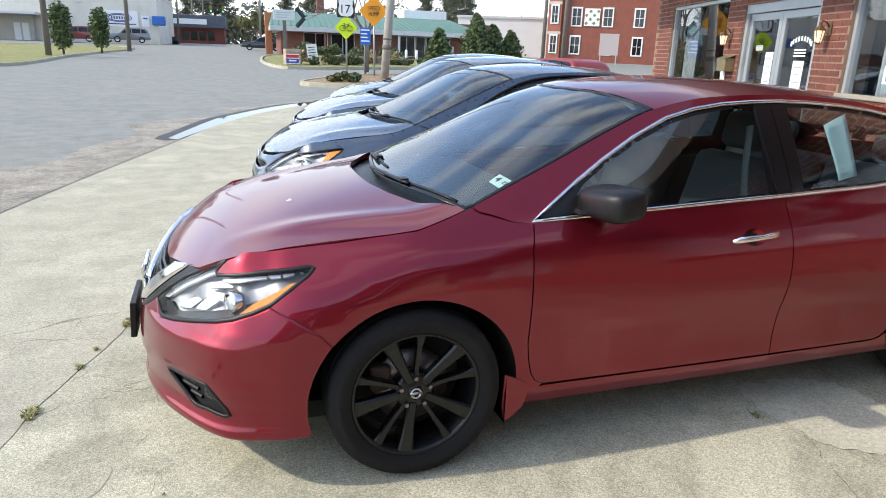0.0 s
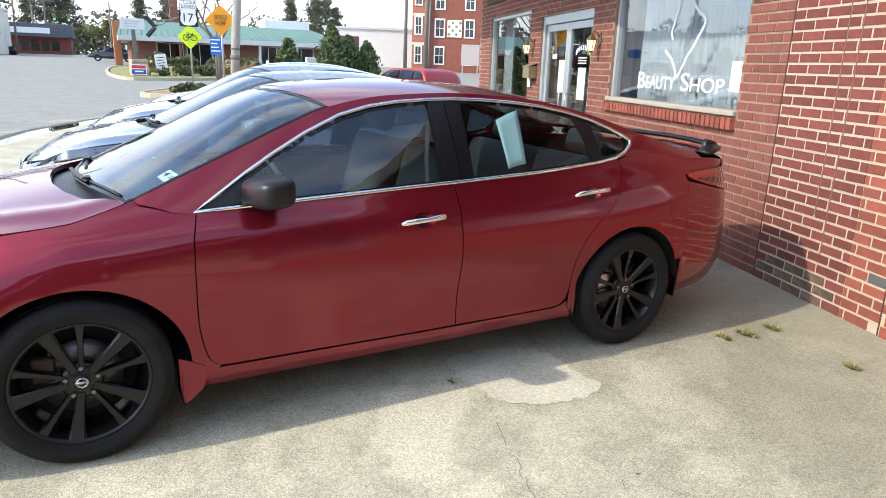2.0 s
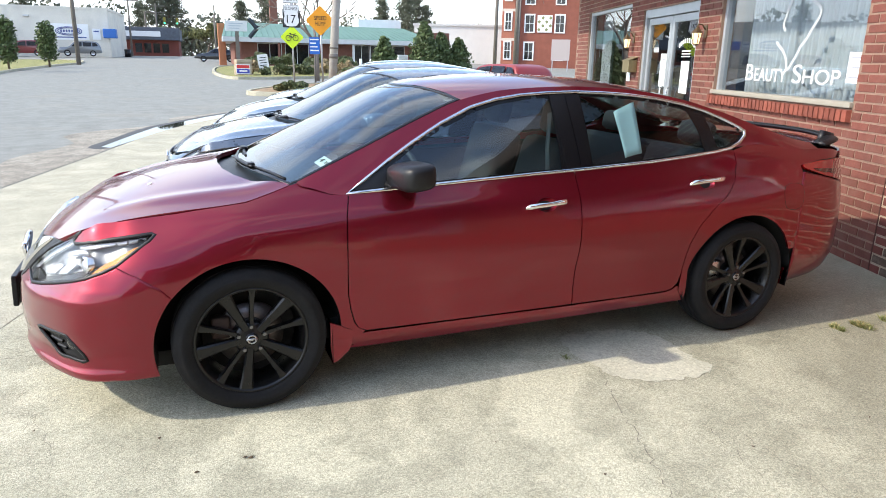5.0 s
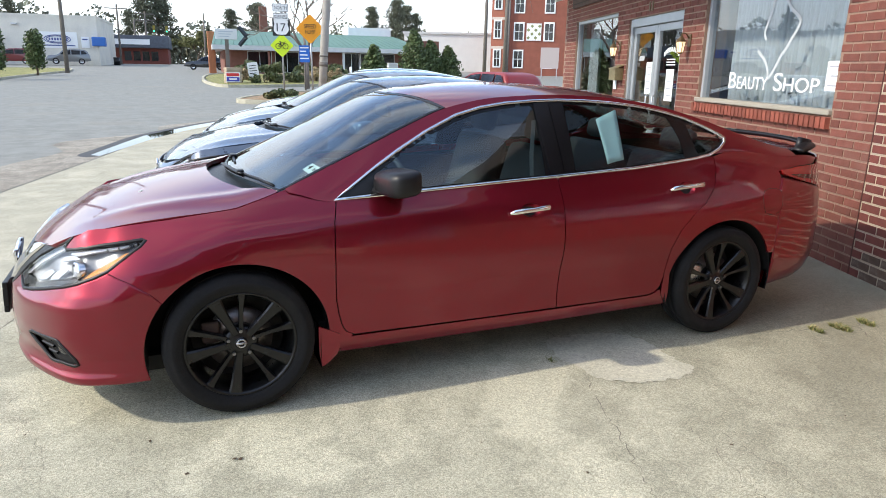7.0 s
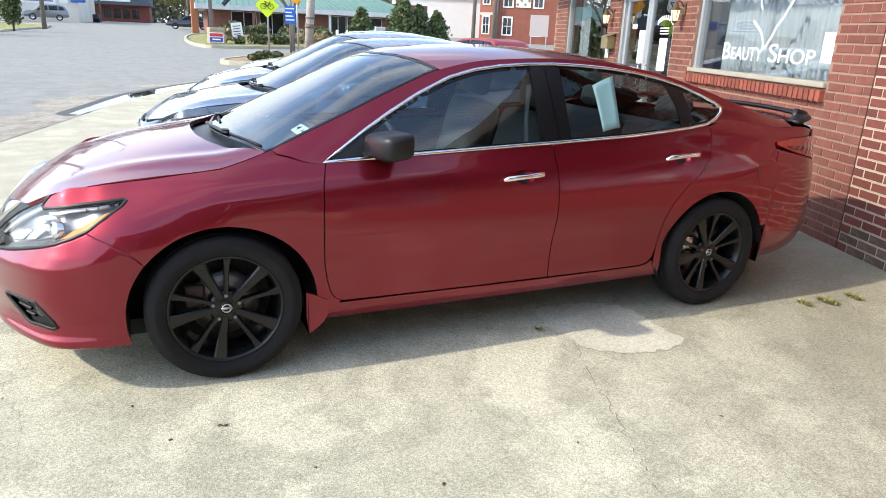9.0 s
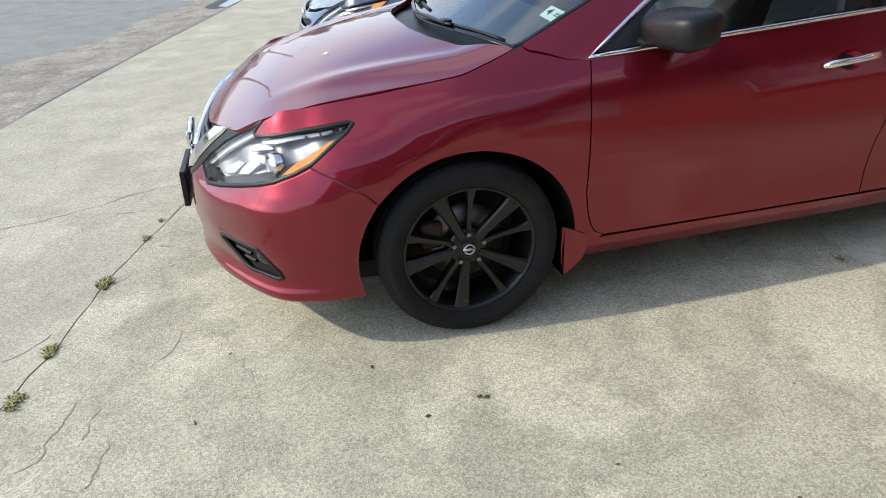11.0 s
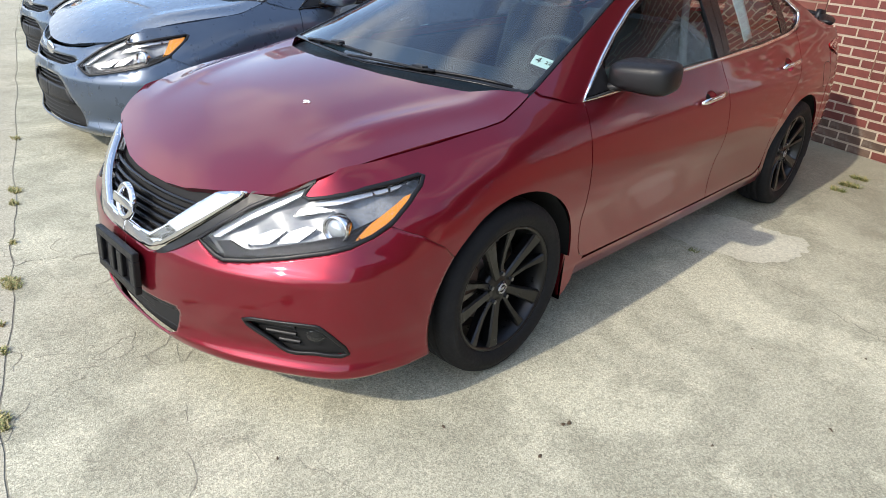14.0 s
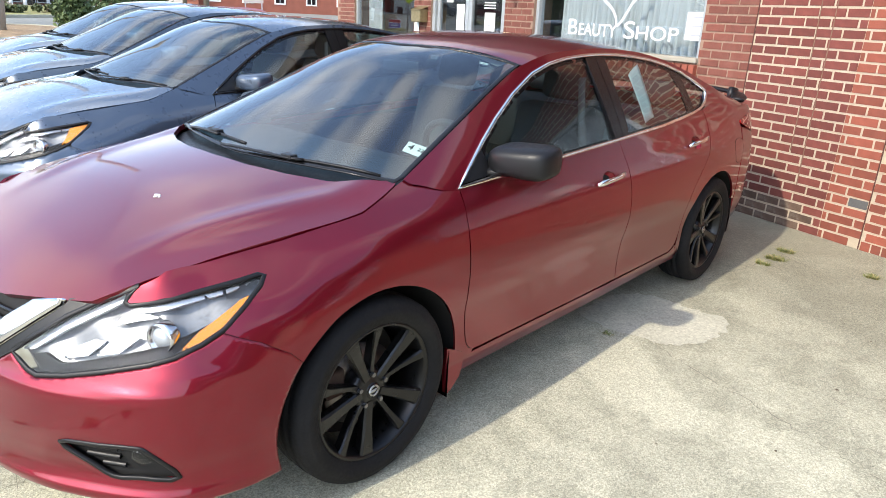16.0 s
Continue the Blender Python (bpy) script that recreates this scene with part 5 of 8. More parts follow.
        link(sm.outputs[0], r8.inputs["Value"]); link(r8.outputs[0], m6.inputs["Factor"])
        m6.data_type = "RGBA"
        link(last, m6.inputs[6]); m6.inputs[7].default_value = (*near_wall, 1)
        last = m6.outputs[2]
    sc = add("ShaderNodeVectorMath"); sc.operation = "SCALE"
    link(last, sc.inputs[0]); link(mul2.outputs[0], sc.inputs["Scale"])
    link(sc.outputs[0], b.inputs["Base Color"])
    bp = add("ShaderNodeBump")
    bp.inputs["Strength"].default_value, bp.inputs["Distance"].default_value = bump, 0.006
    link(mul.outputs[0], bp.inputs["Height"]); link(bp.outputs[0], b.inputs["Normal"])
    return m


CONCRETE = ground_mat("worn_concrete", (0.305, 0.293, 0.218), (0.405, 0.388, 0.292), 0.24, 110, (0.235, 0.226, 0.17), worn=0.75, near_wall=(0.197, 0.187, 0.138))
APRON = ground_mat("pale_concrete", (0.34, 0.318, 0.242), (0.405, 0.38, 0.29), 0.18, 90, (0.28, 0.265, 0.22))
PATCH = ground_mat("patch_concrete", (0.44, 0.425, 0.335), (0.51, 0.49, 0.39), 0.12, 60, (0.38, 0.36, 0.285), bump=0.2)
ASPHALT = ground_mat("weathered_asphalt", (0.205, 0.208, 0.188), (0.25, 0.252, 0.228), 0.10, 50, (0.27, 0.25, 0.21), worn=0.15)
SAND = ground_mat("gutter_grit", (0.21, 0.19, 0.155), (0.30, 0.27, 0.22), 0.25, 40, (0.12, 0.11, 0.1))
GRASSGROUND = ground_mat("thin_turf", (0.16, 0.17, 0.06), (0.24, 0.22, 0.09), 0.3, 30, (0.3, 0.26, 0.14))
SOIL = ground_mat("mulch", (0.20, 0.14, 0.085), (0.28, 0.20, 0.12), 0.35, 40, (0.12, 0.08, 0.05))
CRACK = mat("crack_shade", (0.15, 0.138, 0.108), 0.95, var=0.3, scale=30)
GROOVE = mat("joint_dirt", (0.27, 0.25, 0.19), 0.95, var=0.3, scale=30)

ground = link_mesh("ground", panel(lambda x, y: (x, y, rise(x, y) - 0.03), [(-400, -300), (400, -300), (400, 700), (-400, 700)], 20, 10, 0), ASPHALT)
tagged(ground, kind="structure")
kerb_line = smooth_poly([(-7.2, -14), (-4.75, -4), (-3.5, 0.5), (-2.72, 3.87), (-2.08, 6.2), (-1.33, 8.64), (-0.55, 11.2), (0.45, 13.4), (1.9, 15.5), (3.6, 17.0), (6.0, 18.2)], 5)
joint_line = [(-5.5, -14), (-3.0, -4.6), (-1.95, -0.9), (-1.565, 0.42), (-1.46, 0.88), (-1.17, 1.84), (-0.84, 3.02), (-0.1, 5.65), (0.9, 9.2), (2.0, 12.6), (3.6, 15.6), (5.2, 17.2)]
jl = [(x + 0.010 * math.sin(5 * y) + 0.007 * math.sin(19 * y) + 0.006 * math.sin(47 * y), y) for x, y in smooth_poly(joint_line, 10)]
road = tagged(link_mesh("road", sheet([(x - 0.02, y) for x, y in kerb_line] + [(9, 19), (30, 24), (60, 30), (60, 300), (-30, 300), (-9, 110), (-9.0, 60), (-9.4, 42), (-10, 29), (-12, 10), (-14, -14)], -0.012, 1.2, 1.2), ASPHALT), kind="structure")
apron = tagged(link_mesh("pavement", sheet([(x, y) for x, y in kerb_line] + [(x - 0.004, y) for x, y in reversed(jl)], 0.0, 0.12, 0.12), APRON), kind="structure")
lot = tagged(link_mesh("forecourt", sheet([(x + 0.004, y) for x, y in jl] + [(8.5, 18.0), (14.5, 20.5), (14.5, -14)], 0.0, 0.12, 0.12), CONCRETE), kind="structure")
gv = bmesh.new()
prev = None
for x, y in jl:
    cur = [gv.verts.new((x + o, y, float(rise(x, y)) - 0.0025)) for o in (-0.03, 0.03)]
    if prev:
        gv.faces.new((prev[0], prev[1], cur[1], cur[0]))
    prev = cur
bmesh.ops.recalc_face_normals(gv, faces=gv.faces)
tagged(link_mesh("pavement_joint", gv, GROOVE), kind="structure")
kerb = bmesh.new()
for i in range(len(kerb_line) - 1):
    (x0, y0), (x1, y1) = kerb_line[i], kerb_line[i + 1]
    q = [(x0, y0, 0.0), (x1, y1, 0.0), (x1 - 0.05, y1, -0.028), (x0 - 0.05, y0, -0.028)]
    kerb.faces.new([kerb.verts.new((x, y, z + float(rise(x, y)))) for x, y, z in q][::-1])
tagged(link_mesh("kerb_edge", kerb, APRON, smooth=False), kind="structure")
grit = [(x - 0.05, y) for x, y in kerb_line] + [(x - 0.9 - 0.5 * math.sin(0.7 * y) ** 2 - 0.25 * math.sin(2.3 * y), y - 0.2) for x, y in reversed(kerb_line)]
tagged(link_mesh("gutter", sheet(grit, -0.008, 0.15, 0.15), SAND), kind="structure")
WATER = mat("puddle_water", (0.012, 0.013, 0.014), 0.02, spec=0.8)
pud = [(-1.17, 9.3), (-0.55, 11.1), (0.42, 13.3), (1.85, 15.4), (2.5, 16.0), (2.2, 16.15), (1.3, 15.4), (0.55, 14.3), (-0.1, 13.1), (-0.55, 12.2), (-0.85, 11.2), (-1.12, 10.2), (-1.32, 9.45)]
tagged(link_mesh("water", sheet([(x - 0.04, y) for x, y in pud], -0.004, 0.06, 0.08), WATER), kind="structure")
mud = smooth_poly([(x - 0.10 + (-0.14 if k > 4 else 0.06), y) for k, (x, y) in enumerate(pud)], 3, True)
tagged(link_mesh("gutter_mud", sheet(mud, -0.006, 0.08, 0.1), mat("wet_grit", (0.045, 0.042, 0.036), 0.6, var=0.3, scale=12)), kind="structure")


def ribbon(pts, width, z, jag=0.016, seed=1):
    """A crack: a thin dark strip with an uneven run."""
    rnd = random.Random(seed)
    pts = smooth_poly(pts, 9)
    bm = bmesh.new()
    prev = None
    for k, (x, y) in enumerate(pts):
        a, b = pts[max(k - 1, 0)], pts[min(k + 1, len(pts) - 1)]
        dx, dy = b[0] - a[0], b[1] - a[1]
        L = math.hypot(dx, dy) or 1
        w = width * 0.42 * rnd.uniform(0.1, 1.3)
        o = rnd.uniform(-jag, jag)
        zz = float(rise(x, y)) + z
        cur = [bm.verts.new((x - dy / L * (o + s * w), y + dx / L * (o + s * w), zz)) for s in (-0.5, 0.5)]
        if prev:
            bm.faces.new((prev[0], cur[0], cur[1], prev[1]))
        prev = cur
    bmesh.ops.recalc_face_normals(bm, faces=bm.faces)
    return bm


for seed, (pts, w) in enumerate([
        ([(1.85, 0.5), (1.79, 0.12), (1.74, -0.10), (1.625, -0.37), (1.54, -0.63), (1.45, -0.88), (1.385, -1.08), (1.32, -1.27), (1.2, -1.7)], 0.008),
        ([(1.625, -0.37), (1.72, -0.42), (1.80, -0.40)], 0.005),
        ([(1.84, -0.78), (1.79, -1.06), (1.73, -1.32), (1.69, -1.5), (1.62, -1.9)], 0.006),
        ([(1.96, -0.80), (1.935, -1.04), (1.95, -1.25), (1.92, -1.46), (1.94, -1.7)], 0.005),
        ([(2.75, 0.0), (3.0, -0.05), (3.37, -0.14), (3.7, -0.2), (4.0, -0.15)], 0.010),
        ([(3.72, -0.22), (3.64, -0.45), (3.60, -0.75), (3.48, -1.1), (3.3, -1.7)], 0.010),
        ([(-2.6, 1.60), (-1.95, 1.74), (-1.52, 1.93), (-1.37, 2.0), (-1.14, 2.02), (-0.95, 1.99), (-0.73, 1.905), (-0.2, 1.9)], 0.011),
        ([(-2.2, 1.72), (-1.56, 1.695), (-1.34, 1.655), (-1.25, 1.62)], 0.009),
        ([(-1.06, 0.46), (-0.93, 0.67), (-0.83, 0.99), (-0.69, 1.23)], 0.005),
        ([(-1.36, 0.92), (-1.16, 0.975), (-1.10, 1.08), (-1.12, 1.19)], 0.005),
        ([(-0.95, 0.35), (-0.8, -0.1), (-0.85, -0.5), (-0.7, -1.0)], 0.003),
        ([(-2.6, 4.0), (-1.9, 4.1), (-1.2, 4.2), (-0.5, 4.3)], 0.008),
        ([(-2.0, 6.4), (-1.2, 6.7), (0.0, 7.0)], 0.008),
        ([(-3.3, 1.1), (-2.5, 1.0), (-1.9, 0.95)], 0.006),
        ([(-3.0, 3.2), (-2.0, 3.2), (-1.2, 3.17), (-0.83, 3.06), (-0.3, 2.9)], 0.008)]):
    ck = ribbon(pts, w, 0.0012, seed=seed)
    tagged(link_mesh("pavement_crack", ck, CRACK, smooth=False), kind="structure")
rc = random.Random(31)
fine_cracks = bmesh.new()
for k in range(46):
    y = rc.uniform(-0.4, 2.4) if k < 36 else rc.uniform(2.4, 6.0)
    x = float(np.interp(y, [q[1] for q in jl], [q[0] for q in jl])) + rc.gauss(0.05, 0.38)
    a = rc.uniform(0, 6.28)
    w = rc.uniform(0.0012, 0.0028)
    prev = None
    for j in range(rc.randint(6, 16)):
        zz = float(rise(x, y)) + 0.0014
        ww = w * rc.uniform(0.4, 1.4)
        cur = [fine_cracks.verts.new((x - math.sin(a) * o * ww, y + math.cos(a) * o * ww, zz)) for o in (-1, 1)]
        if prev:
            fine_cracks.faces.new((prev[0], prev[1], cur[1], cur[0]))
        prev = cur
        a += rc.gauss(0, 0.55)
        st = rc.uniform(0.015, 0.045)
        x, y = x + math.cos(a) * st, y + math.sin(a) * st
bmesh.ops.recalc_face_normals(fine_cracks, faces=fine_cracks.faces)
tagged(link_mesh("pavement_crack", fine_cracks, GROOVE, smooth=False), kind="structure")
rnd = random.Random(4)
pp = [(1.72, 0.25), (1.95, 0.28), (2.2, 0.22), (2.3, 0.0), (2.28, -0.2), (2.31, -0.33), (2.2, -0.40), (2.0, -0.38), (1.85, -0.34), (1.76, -0.26), (1.70, -0.1)]
pp = [(x + rnd.uniform(-0.02, 0.02), y + rnd.uniform(-0.02, 0.02)) for x, y in smooth_poly(pp, 7, True)]
tagged(link_mesh("pavement_patch", sheet(pp, 0.003, 0.012, 0.012), PATCH), kind="structure")

# weeds in the joints and small litter
LEAF = mat("weed_green", (0.19, 0.21, 0.07), 0.7, var=0.25, scale=40, rand=0.3, island=True)
DRY = mat("dry_grass", (0.36, 0.31, 0.14), 0.8, var=0.2, scale=40, rand=0.3, island=True)


def tuft(x, y, r, n, seed, h=0.05, dry=0.4):
    rd = random.Random(seed)
    bm = bmesh.new()
    for _ in range(n):
        a, d = rd.uniform(0, 6.28), r * rd.random() ** 0.7
        px, py = math.cos(a) * d * 0.6, math.sin(a) * d * 1.3
        b, L = rd.uniform(0, 6.28), h * rd.uniform(0.4, 1.2)
        w = rd.uniform(0.002, 0.005)
        dx, dy = math.cos(b), math.sin(b)
        v = [bm.verts.new((px - dy * w, py + dx * w, 0)), bm.verts.new((px + dy * w, py - dx * w, 0)),
             bm.verts.new((px + dx * L * 0.5 + dy * w * 0.7, py + dy * L * 0.5 - dx * w * 0.7, L * 0.7)), bm.verts.new((px + dx * L * 0.5 - dy * w * 0.7, py + dy * L * 0.5 + dx * w * 0.7, L * 0.7)),
             bm.verts.new((px + dx * L * 1.1, py + dy * L * 1.1, L * 0.8))]
        f1, f2 = bm.faces.new(v[:4]), bm.faces.new((v[3], v[2], v[4]))
        f1.material_index = f2.material_index = 1 if rd.random() < dry else 0
    ob = link_mesh("weed", bm, (LEAF, DRY), smooth=False)
    ob.location = (x, y, float(rise(x, y)) - 0.004)
    return tagged(ob, "low green weed growing in a concrete joint", "weed", "weeds in the joints")


for k, (x, y, r, n) in enumerate([(-1.175, 1.84, 0.075, 240), (-1.47, 0.88, 0.06, 200), (-1.575, 0.39, 0.045, 150), (-0.84, 3.02, 0.06, 160), (-0.9, 2.82, 0.045, 90), (-1.62, 0.1, 0.05, 160), (-1.7, -0.15, 0.06, 180),
                                (3.42, -0.17, 0.05, 60), (3.6, -0.2, 0.07, 110), (3.84, -0.2, 0.06, 90), (3.72, -0.78, 0.04, 60), (3.50, -1.2, 0.03, 40), (-1.05, 2.28, 0.03, 40), (-0.55, 4.05, 0.05, 80), (-1.35, 1.3, 0.03, 40), (1.62, 0.02, 0.03, 30), (-1.3, 1.5, 0.025, 30)]):
    by_wall = x > 3
    tuft(x, y, r * 0.8, n * (2 if by_wall else 1), 100 + k, 0.034 if by_wall else 0.022, 0.3 if by_wall else 0.55)
for k, (x, y, s) in enumerate([(-0.407, -0.087, 0.012), (-0.07, -0.36, 0.018), (-0.275, -0.392, 0.014), (-0.09, -0.351, 0.015), (1.2, -0.95, 0.012), (0.6, -1.0, 0.014), (1.05, -1.45, 0.012), (-0.3, -1.25, 0.014), (2.6, -1.0, 0.012), (-1.0, -0.2, 0.012), (-0.9, 0.15, 0.01), (0.2, -0.75, 0.01), (1.9, -1.0, 0.014), (0.9, -0.6, 0.009)]):
    rd = random.Random(k)
    bm = bmesh.new()
    n = 7
    ring = [bm.verts.new((s * rd.uniform(0.5, 1) * math.cos(6.28 * j / n), s * rd.uniform(0.25, 0.6) * math.sin(6.28 * j / n), 0.003 + 0.004 * rd.random())) for j in range(n)]
    c = bm.verts.new((0, 0, 0.009))
    for j in range(n):
        bm.faces.new((ring[j], ring[(j + 1) % n], c))
    ob = link_mesh("dead_leaf", bm, mat("brown_leaf", (0.09, 0.06, 0.035), 0.8, var=0.2))
    ob.matrix_world = pose(x, y, -0.001, 0, 0, rd.uniform(0, 360))
    tagged(ob, "small curled brown leaf lying on concrete", "leaf", "litter on the concrete")


# ---- the shop: brick front, canopy, windows, door ----
SHOP = pose(4.55, 0, 0, 0, 0, 71.74)   # x along the front, y out to the street
BRICK = mat("red_brick", (0.235, 0.064, 0.040), 0.85, var=0.16, scale=14, bump=0.25, bump_scale=120, rand=0.22)
BRICKS = mat("red_brick_field", (0.23, 0.064, 0.040), 0.85, var=0.16, scale=14, bump=0.25, bump_scale=120, rand=0.22, island=True, dirt=(0.15, 0.07, 0.05), dirt_scale=1.5, dirt_amount=0.3)
BRICKOLD = mat("faded_brick", (0.175, 0.058, 0.042), 0.88, var=0.18, scale=10, bump=0.25, bump_scale=120, rand=0.16, island=True, dirt=(0.22, 0.12, 0.09), dirt_scale=3, dirt_amount=0.45)
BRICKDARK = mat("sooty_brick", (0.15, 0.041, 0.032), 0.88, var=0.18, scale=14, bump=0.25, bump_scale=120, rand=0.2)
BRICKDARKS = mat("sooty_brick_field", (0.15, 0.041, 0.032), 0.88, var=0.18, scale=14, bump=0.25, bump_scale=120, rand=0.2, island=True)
MORTAR = mat("cream_mortar", (0.44, 0.365, 0.275), 0.95, var=0.12, scale=20, bump=0.3, bump_scale=200, dirt=(0.3, 0.25, 0.19), dirt_scale=2.5, dirt_amount=0.5)
MORTARRED = mat("rosy_mortar", (0.28, 0.185, 0.135), 0.95, var=0.15, scale=20, bump=0.3, bump_scale=200)
ALU = mat("anodised_aluminium", (0.40, 0.43, 0.45), 0.38, 0.35, var=0.06, scale=5)
BRONZE = mat("aged_bronze", (0.16, 0.11, 0.06), 0.5, 0.6, var=0.2, scale=30)
SOFFIT = mat("painted_soffit", (0.50, 0.46, 0.40), 0.7, var=0.1, scale=2, dirt=(0.3, 0.27, 0.22), dirt_scale=1.0)
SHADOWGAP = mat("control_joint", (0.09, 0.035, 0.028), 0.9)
CURTAIN = mat("sheer_drape", (0.46, 0.495, 0.51), 0.85, var=0.05, scale=6)
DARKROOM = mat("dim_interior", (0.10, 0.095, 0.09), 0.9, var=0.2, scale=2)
CW, CH = 0.21, 0.075
OPENINGS = [(1.20, 3.76, 1.21, 2.46), (4.38, 6.38, -0.1, 2.31), (6.95, 9.46, 0.62, 2.46), (-3.4, -0.85, 1.15, 2.46), (-7.4, -4.9, 1.15, 2.46)]


def solid_between(bm, s0, s1, z0, z1, y0, y1):
    """Wall boxes that leave the openings free."""
    cuts = sorted({s0, s1, *[v for o in OPENINGS for v in o[:2] if s0 < v < s1]})
    for a, b in zip(cuts, cuts[1:]):
        mid = (a + b) / 2
        holes = [o for o in OPENINGS if o[0] < mid < o[1]]
        lo = z0
        for o in holes:
            if o[2] > lo:
                add_box(bm, a, b, y0, y1, lo, min(o[2], z1))
            lo = max(lo, o[3])
        if lo < z1:
            add_box(bm, a, b, y0, y1, lo, z1)
    return bm


def shop_part(name, bm, material, parent=None, label="", smooth=False):
    ob = link_mesh(name, bm, material, parent, label, smooth)
    if not parent:
        ob.matrix_world = SHOP
    return ob


wall = tagged(shop_part("wall_front", solid_between(bmesh.new(), -14.0, 0.655, -0.1, 3.30, -0.28, -0.0045), MORTAR), kind="structure")
shop_part("wall_section", solid_between(bmesh.new(), 0.655, 10.35, -0.1, 3.30, -0.28, -0.006), MORTARRED, wall)
shop_part("wall_top", box(0.655, 10.35, -0.28, -0.006, 3.30, 4.1), MORTARRED, wall)
shop_part("wall_top", box(-14.0, 0.655, -0.28, -0.0045, 3.30, 4.3), BRICKOLD, wall)
for name, b in (("wall_end", box(10.07, 10.35, -9, -0.28, -0.1, 4.1)), ("wall_back", box(-14, 10.35, -9.2, -9.0, -0.1, 4.1)), ("wall_south", box(-14, -13.75, -9, -0.28, -0.1, 4.1))):
    tagged(shop_part(name, b, BRICKOLD), kind="structure")
tagged(shop_part("roof_deck", box(-14, 10.35, -9, -0.28, 3.85, 4.0), SOFFIT), kind="structure")
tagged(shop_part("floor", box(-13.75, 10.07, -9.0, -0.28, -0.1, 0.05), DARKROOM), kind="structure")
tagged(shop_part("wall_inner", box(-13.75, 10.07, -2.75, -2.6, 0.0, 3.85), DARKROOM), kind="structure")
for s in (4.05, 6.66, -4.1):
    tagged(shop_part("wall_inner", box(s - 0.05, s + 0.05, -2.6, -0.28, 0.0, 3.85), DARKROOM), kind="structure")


def brick_mesh(name, w, h, seed, d=0.011):
    rd = random.Random(seed)
    bm = bmesh.new()
    c = 0.003
    j = lambda: rd.uniform(-0.0016, 0.0016)
    back = [bm.verts.new((x, -0.012, z)) for x, z in ((0, 0), (w, 0), (w, h), (0, h))]
    front = [bm.verts.new((x + j(), d - 0.011 + j() * 0.7, z + j())) for x, z in ((c, c), (w - c, c), (w - c, h - c), (c, h - c))]
    bm.faces.new(front[::-1])
    for k in range(4):
        bm.faces.new((back[k], front[k], front[(k + 1) % 4], back[(k + 1) % 4]))
    bmesh.ops.recalc_face_normals(bm, faces=bm.faces)
    me = bpy.data.meshes.new(name)
    bm.to_mesh(me)
    bm.free()
    return me


def free_of_openings(a, b, z0, z1):
    """The stretch of a course between a and b that no opening takes."""
    for o in OPENINGS:
        if z1 > o[2] + 0.01 and z0 < o[3] - 0.01:
            if a >= o[0] - 0.02 and b <= o[1] + 0.02:
                return None
            if a < o[0] < b:
                b = o[0] - 0.002
            if a < o[1] < b:
                a = o[1] + 0.002
    return (a, b) if b - a > 0.03 else None


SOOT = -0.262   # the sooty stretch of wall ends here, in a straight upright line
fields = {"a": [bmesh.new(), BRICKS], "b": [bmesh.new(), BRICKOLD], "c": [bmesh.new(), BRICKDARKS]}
near_bricks = []
rdb = random.Random(11)
for row in range(44):
    z0 = 0.0 + row * CH
    shift = 0.0 if row % 2 else CW / 2
    spans = []
    for k in range(-34, 51):
        a = k * CW + shift + 0.02
        b = a + CW - 0.012
        if a < -7.0 or b > 10.35:
            continue
        if row == 0 and a < -0.6:
            continue
        spans.append((a, b))
    cut = []
    for a, b in spans:
        for j, gap in ((0.656, 0.005), (-0.59, 0.005), (SOOT, 0.0004)):
            if a < j < b:
                cut += [(a, j - gap), (j + gap, b)]
                break
        else:
            cut.append((a, b))
    for a, b in cut:
        fr = free_of_openings(a, b, z0, z0 + CH - 0.01)
        if not fr or fr[1] - fr[0] < 0.03:
            continue
        a, b = fr
        if abs(a + 0.47) < 0.12 and row == 4:
            a = max(a, -0.43)   # shortened beside the vent
            if b - a < 0.08:
                continue
        h = CH - 0.0125
        if -0.85 < a and b < 0.66 and z0 < 2.3 and abs(b - a - CW + 0.012) < 0.002 and len(near_bricks) < 300:
            near_bricks.append((a, z0))
            continue
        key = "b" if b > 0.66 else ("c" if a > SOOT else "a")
        bm = fields[key][0]
        w = b - a
        d = rdb.uniform(-0.0015, 0.0015)
        back = [bm.verts.new((x, -0.012, z)) for x, z in ((a, z0), (b, z0), (b, z0 + h), (a, z0 + h))]
        front = [bm.verts.new((x + rdb.uniform(-0.0015, 0.0015), d, z + rdb.uniform(-0.0015, 0.0015))) for x, z in ((a + 0.003, z0 + 0.003), (b - 0.003, z0 + 0.003), (b - 0.003, z0 + h - 0.003), (a + 0.003, z0 + h - 0.003))]
        bm.faces.new(front[::-1])
        for q in range(4):
            bm.faces.new((back[q], front[q], front[(q + 1) % 4], back[(q + 1) % 4]))
# soldier course along the foot
k = 0
while -0.62 - k * 0.078 > -7:
    b = -0.605 - k * 0.078
    bm = fields["a"][0]
    z1 = 0.066 + 0.0
    add_box(bm, b - 0.066, b, -0.012, rdb.uniform(-0.002, 0.002), -0.06, z1)
    k += 1
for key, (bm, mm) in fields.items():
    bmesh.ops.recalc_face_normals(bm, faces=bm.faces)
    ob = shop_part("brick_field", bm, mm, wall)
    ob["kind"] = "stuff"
tagged(shop_part("control_joint", box(0.6525, 0.6595, -0.02, 0.002, 0, 3.3), SHADOWGAP), kind="structure")
tagged(shop_part("control_joint", box(-0.5935, -0.5865, -0.02, 0.002, 0, 3.3), SHADOWGAP), kind="structure")
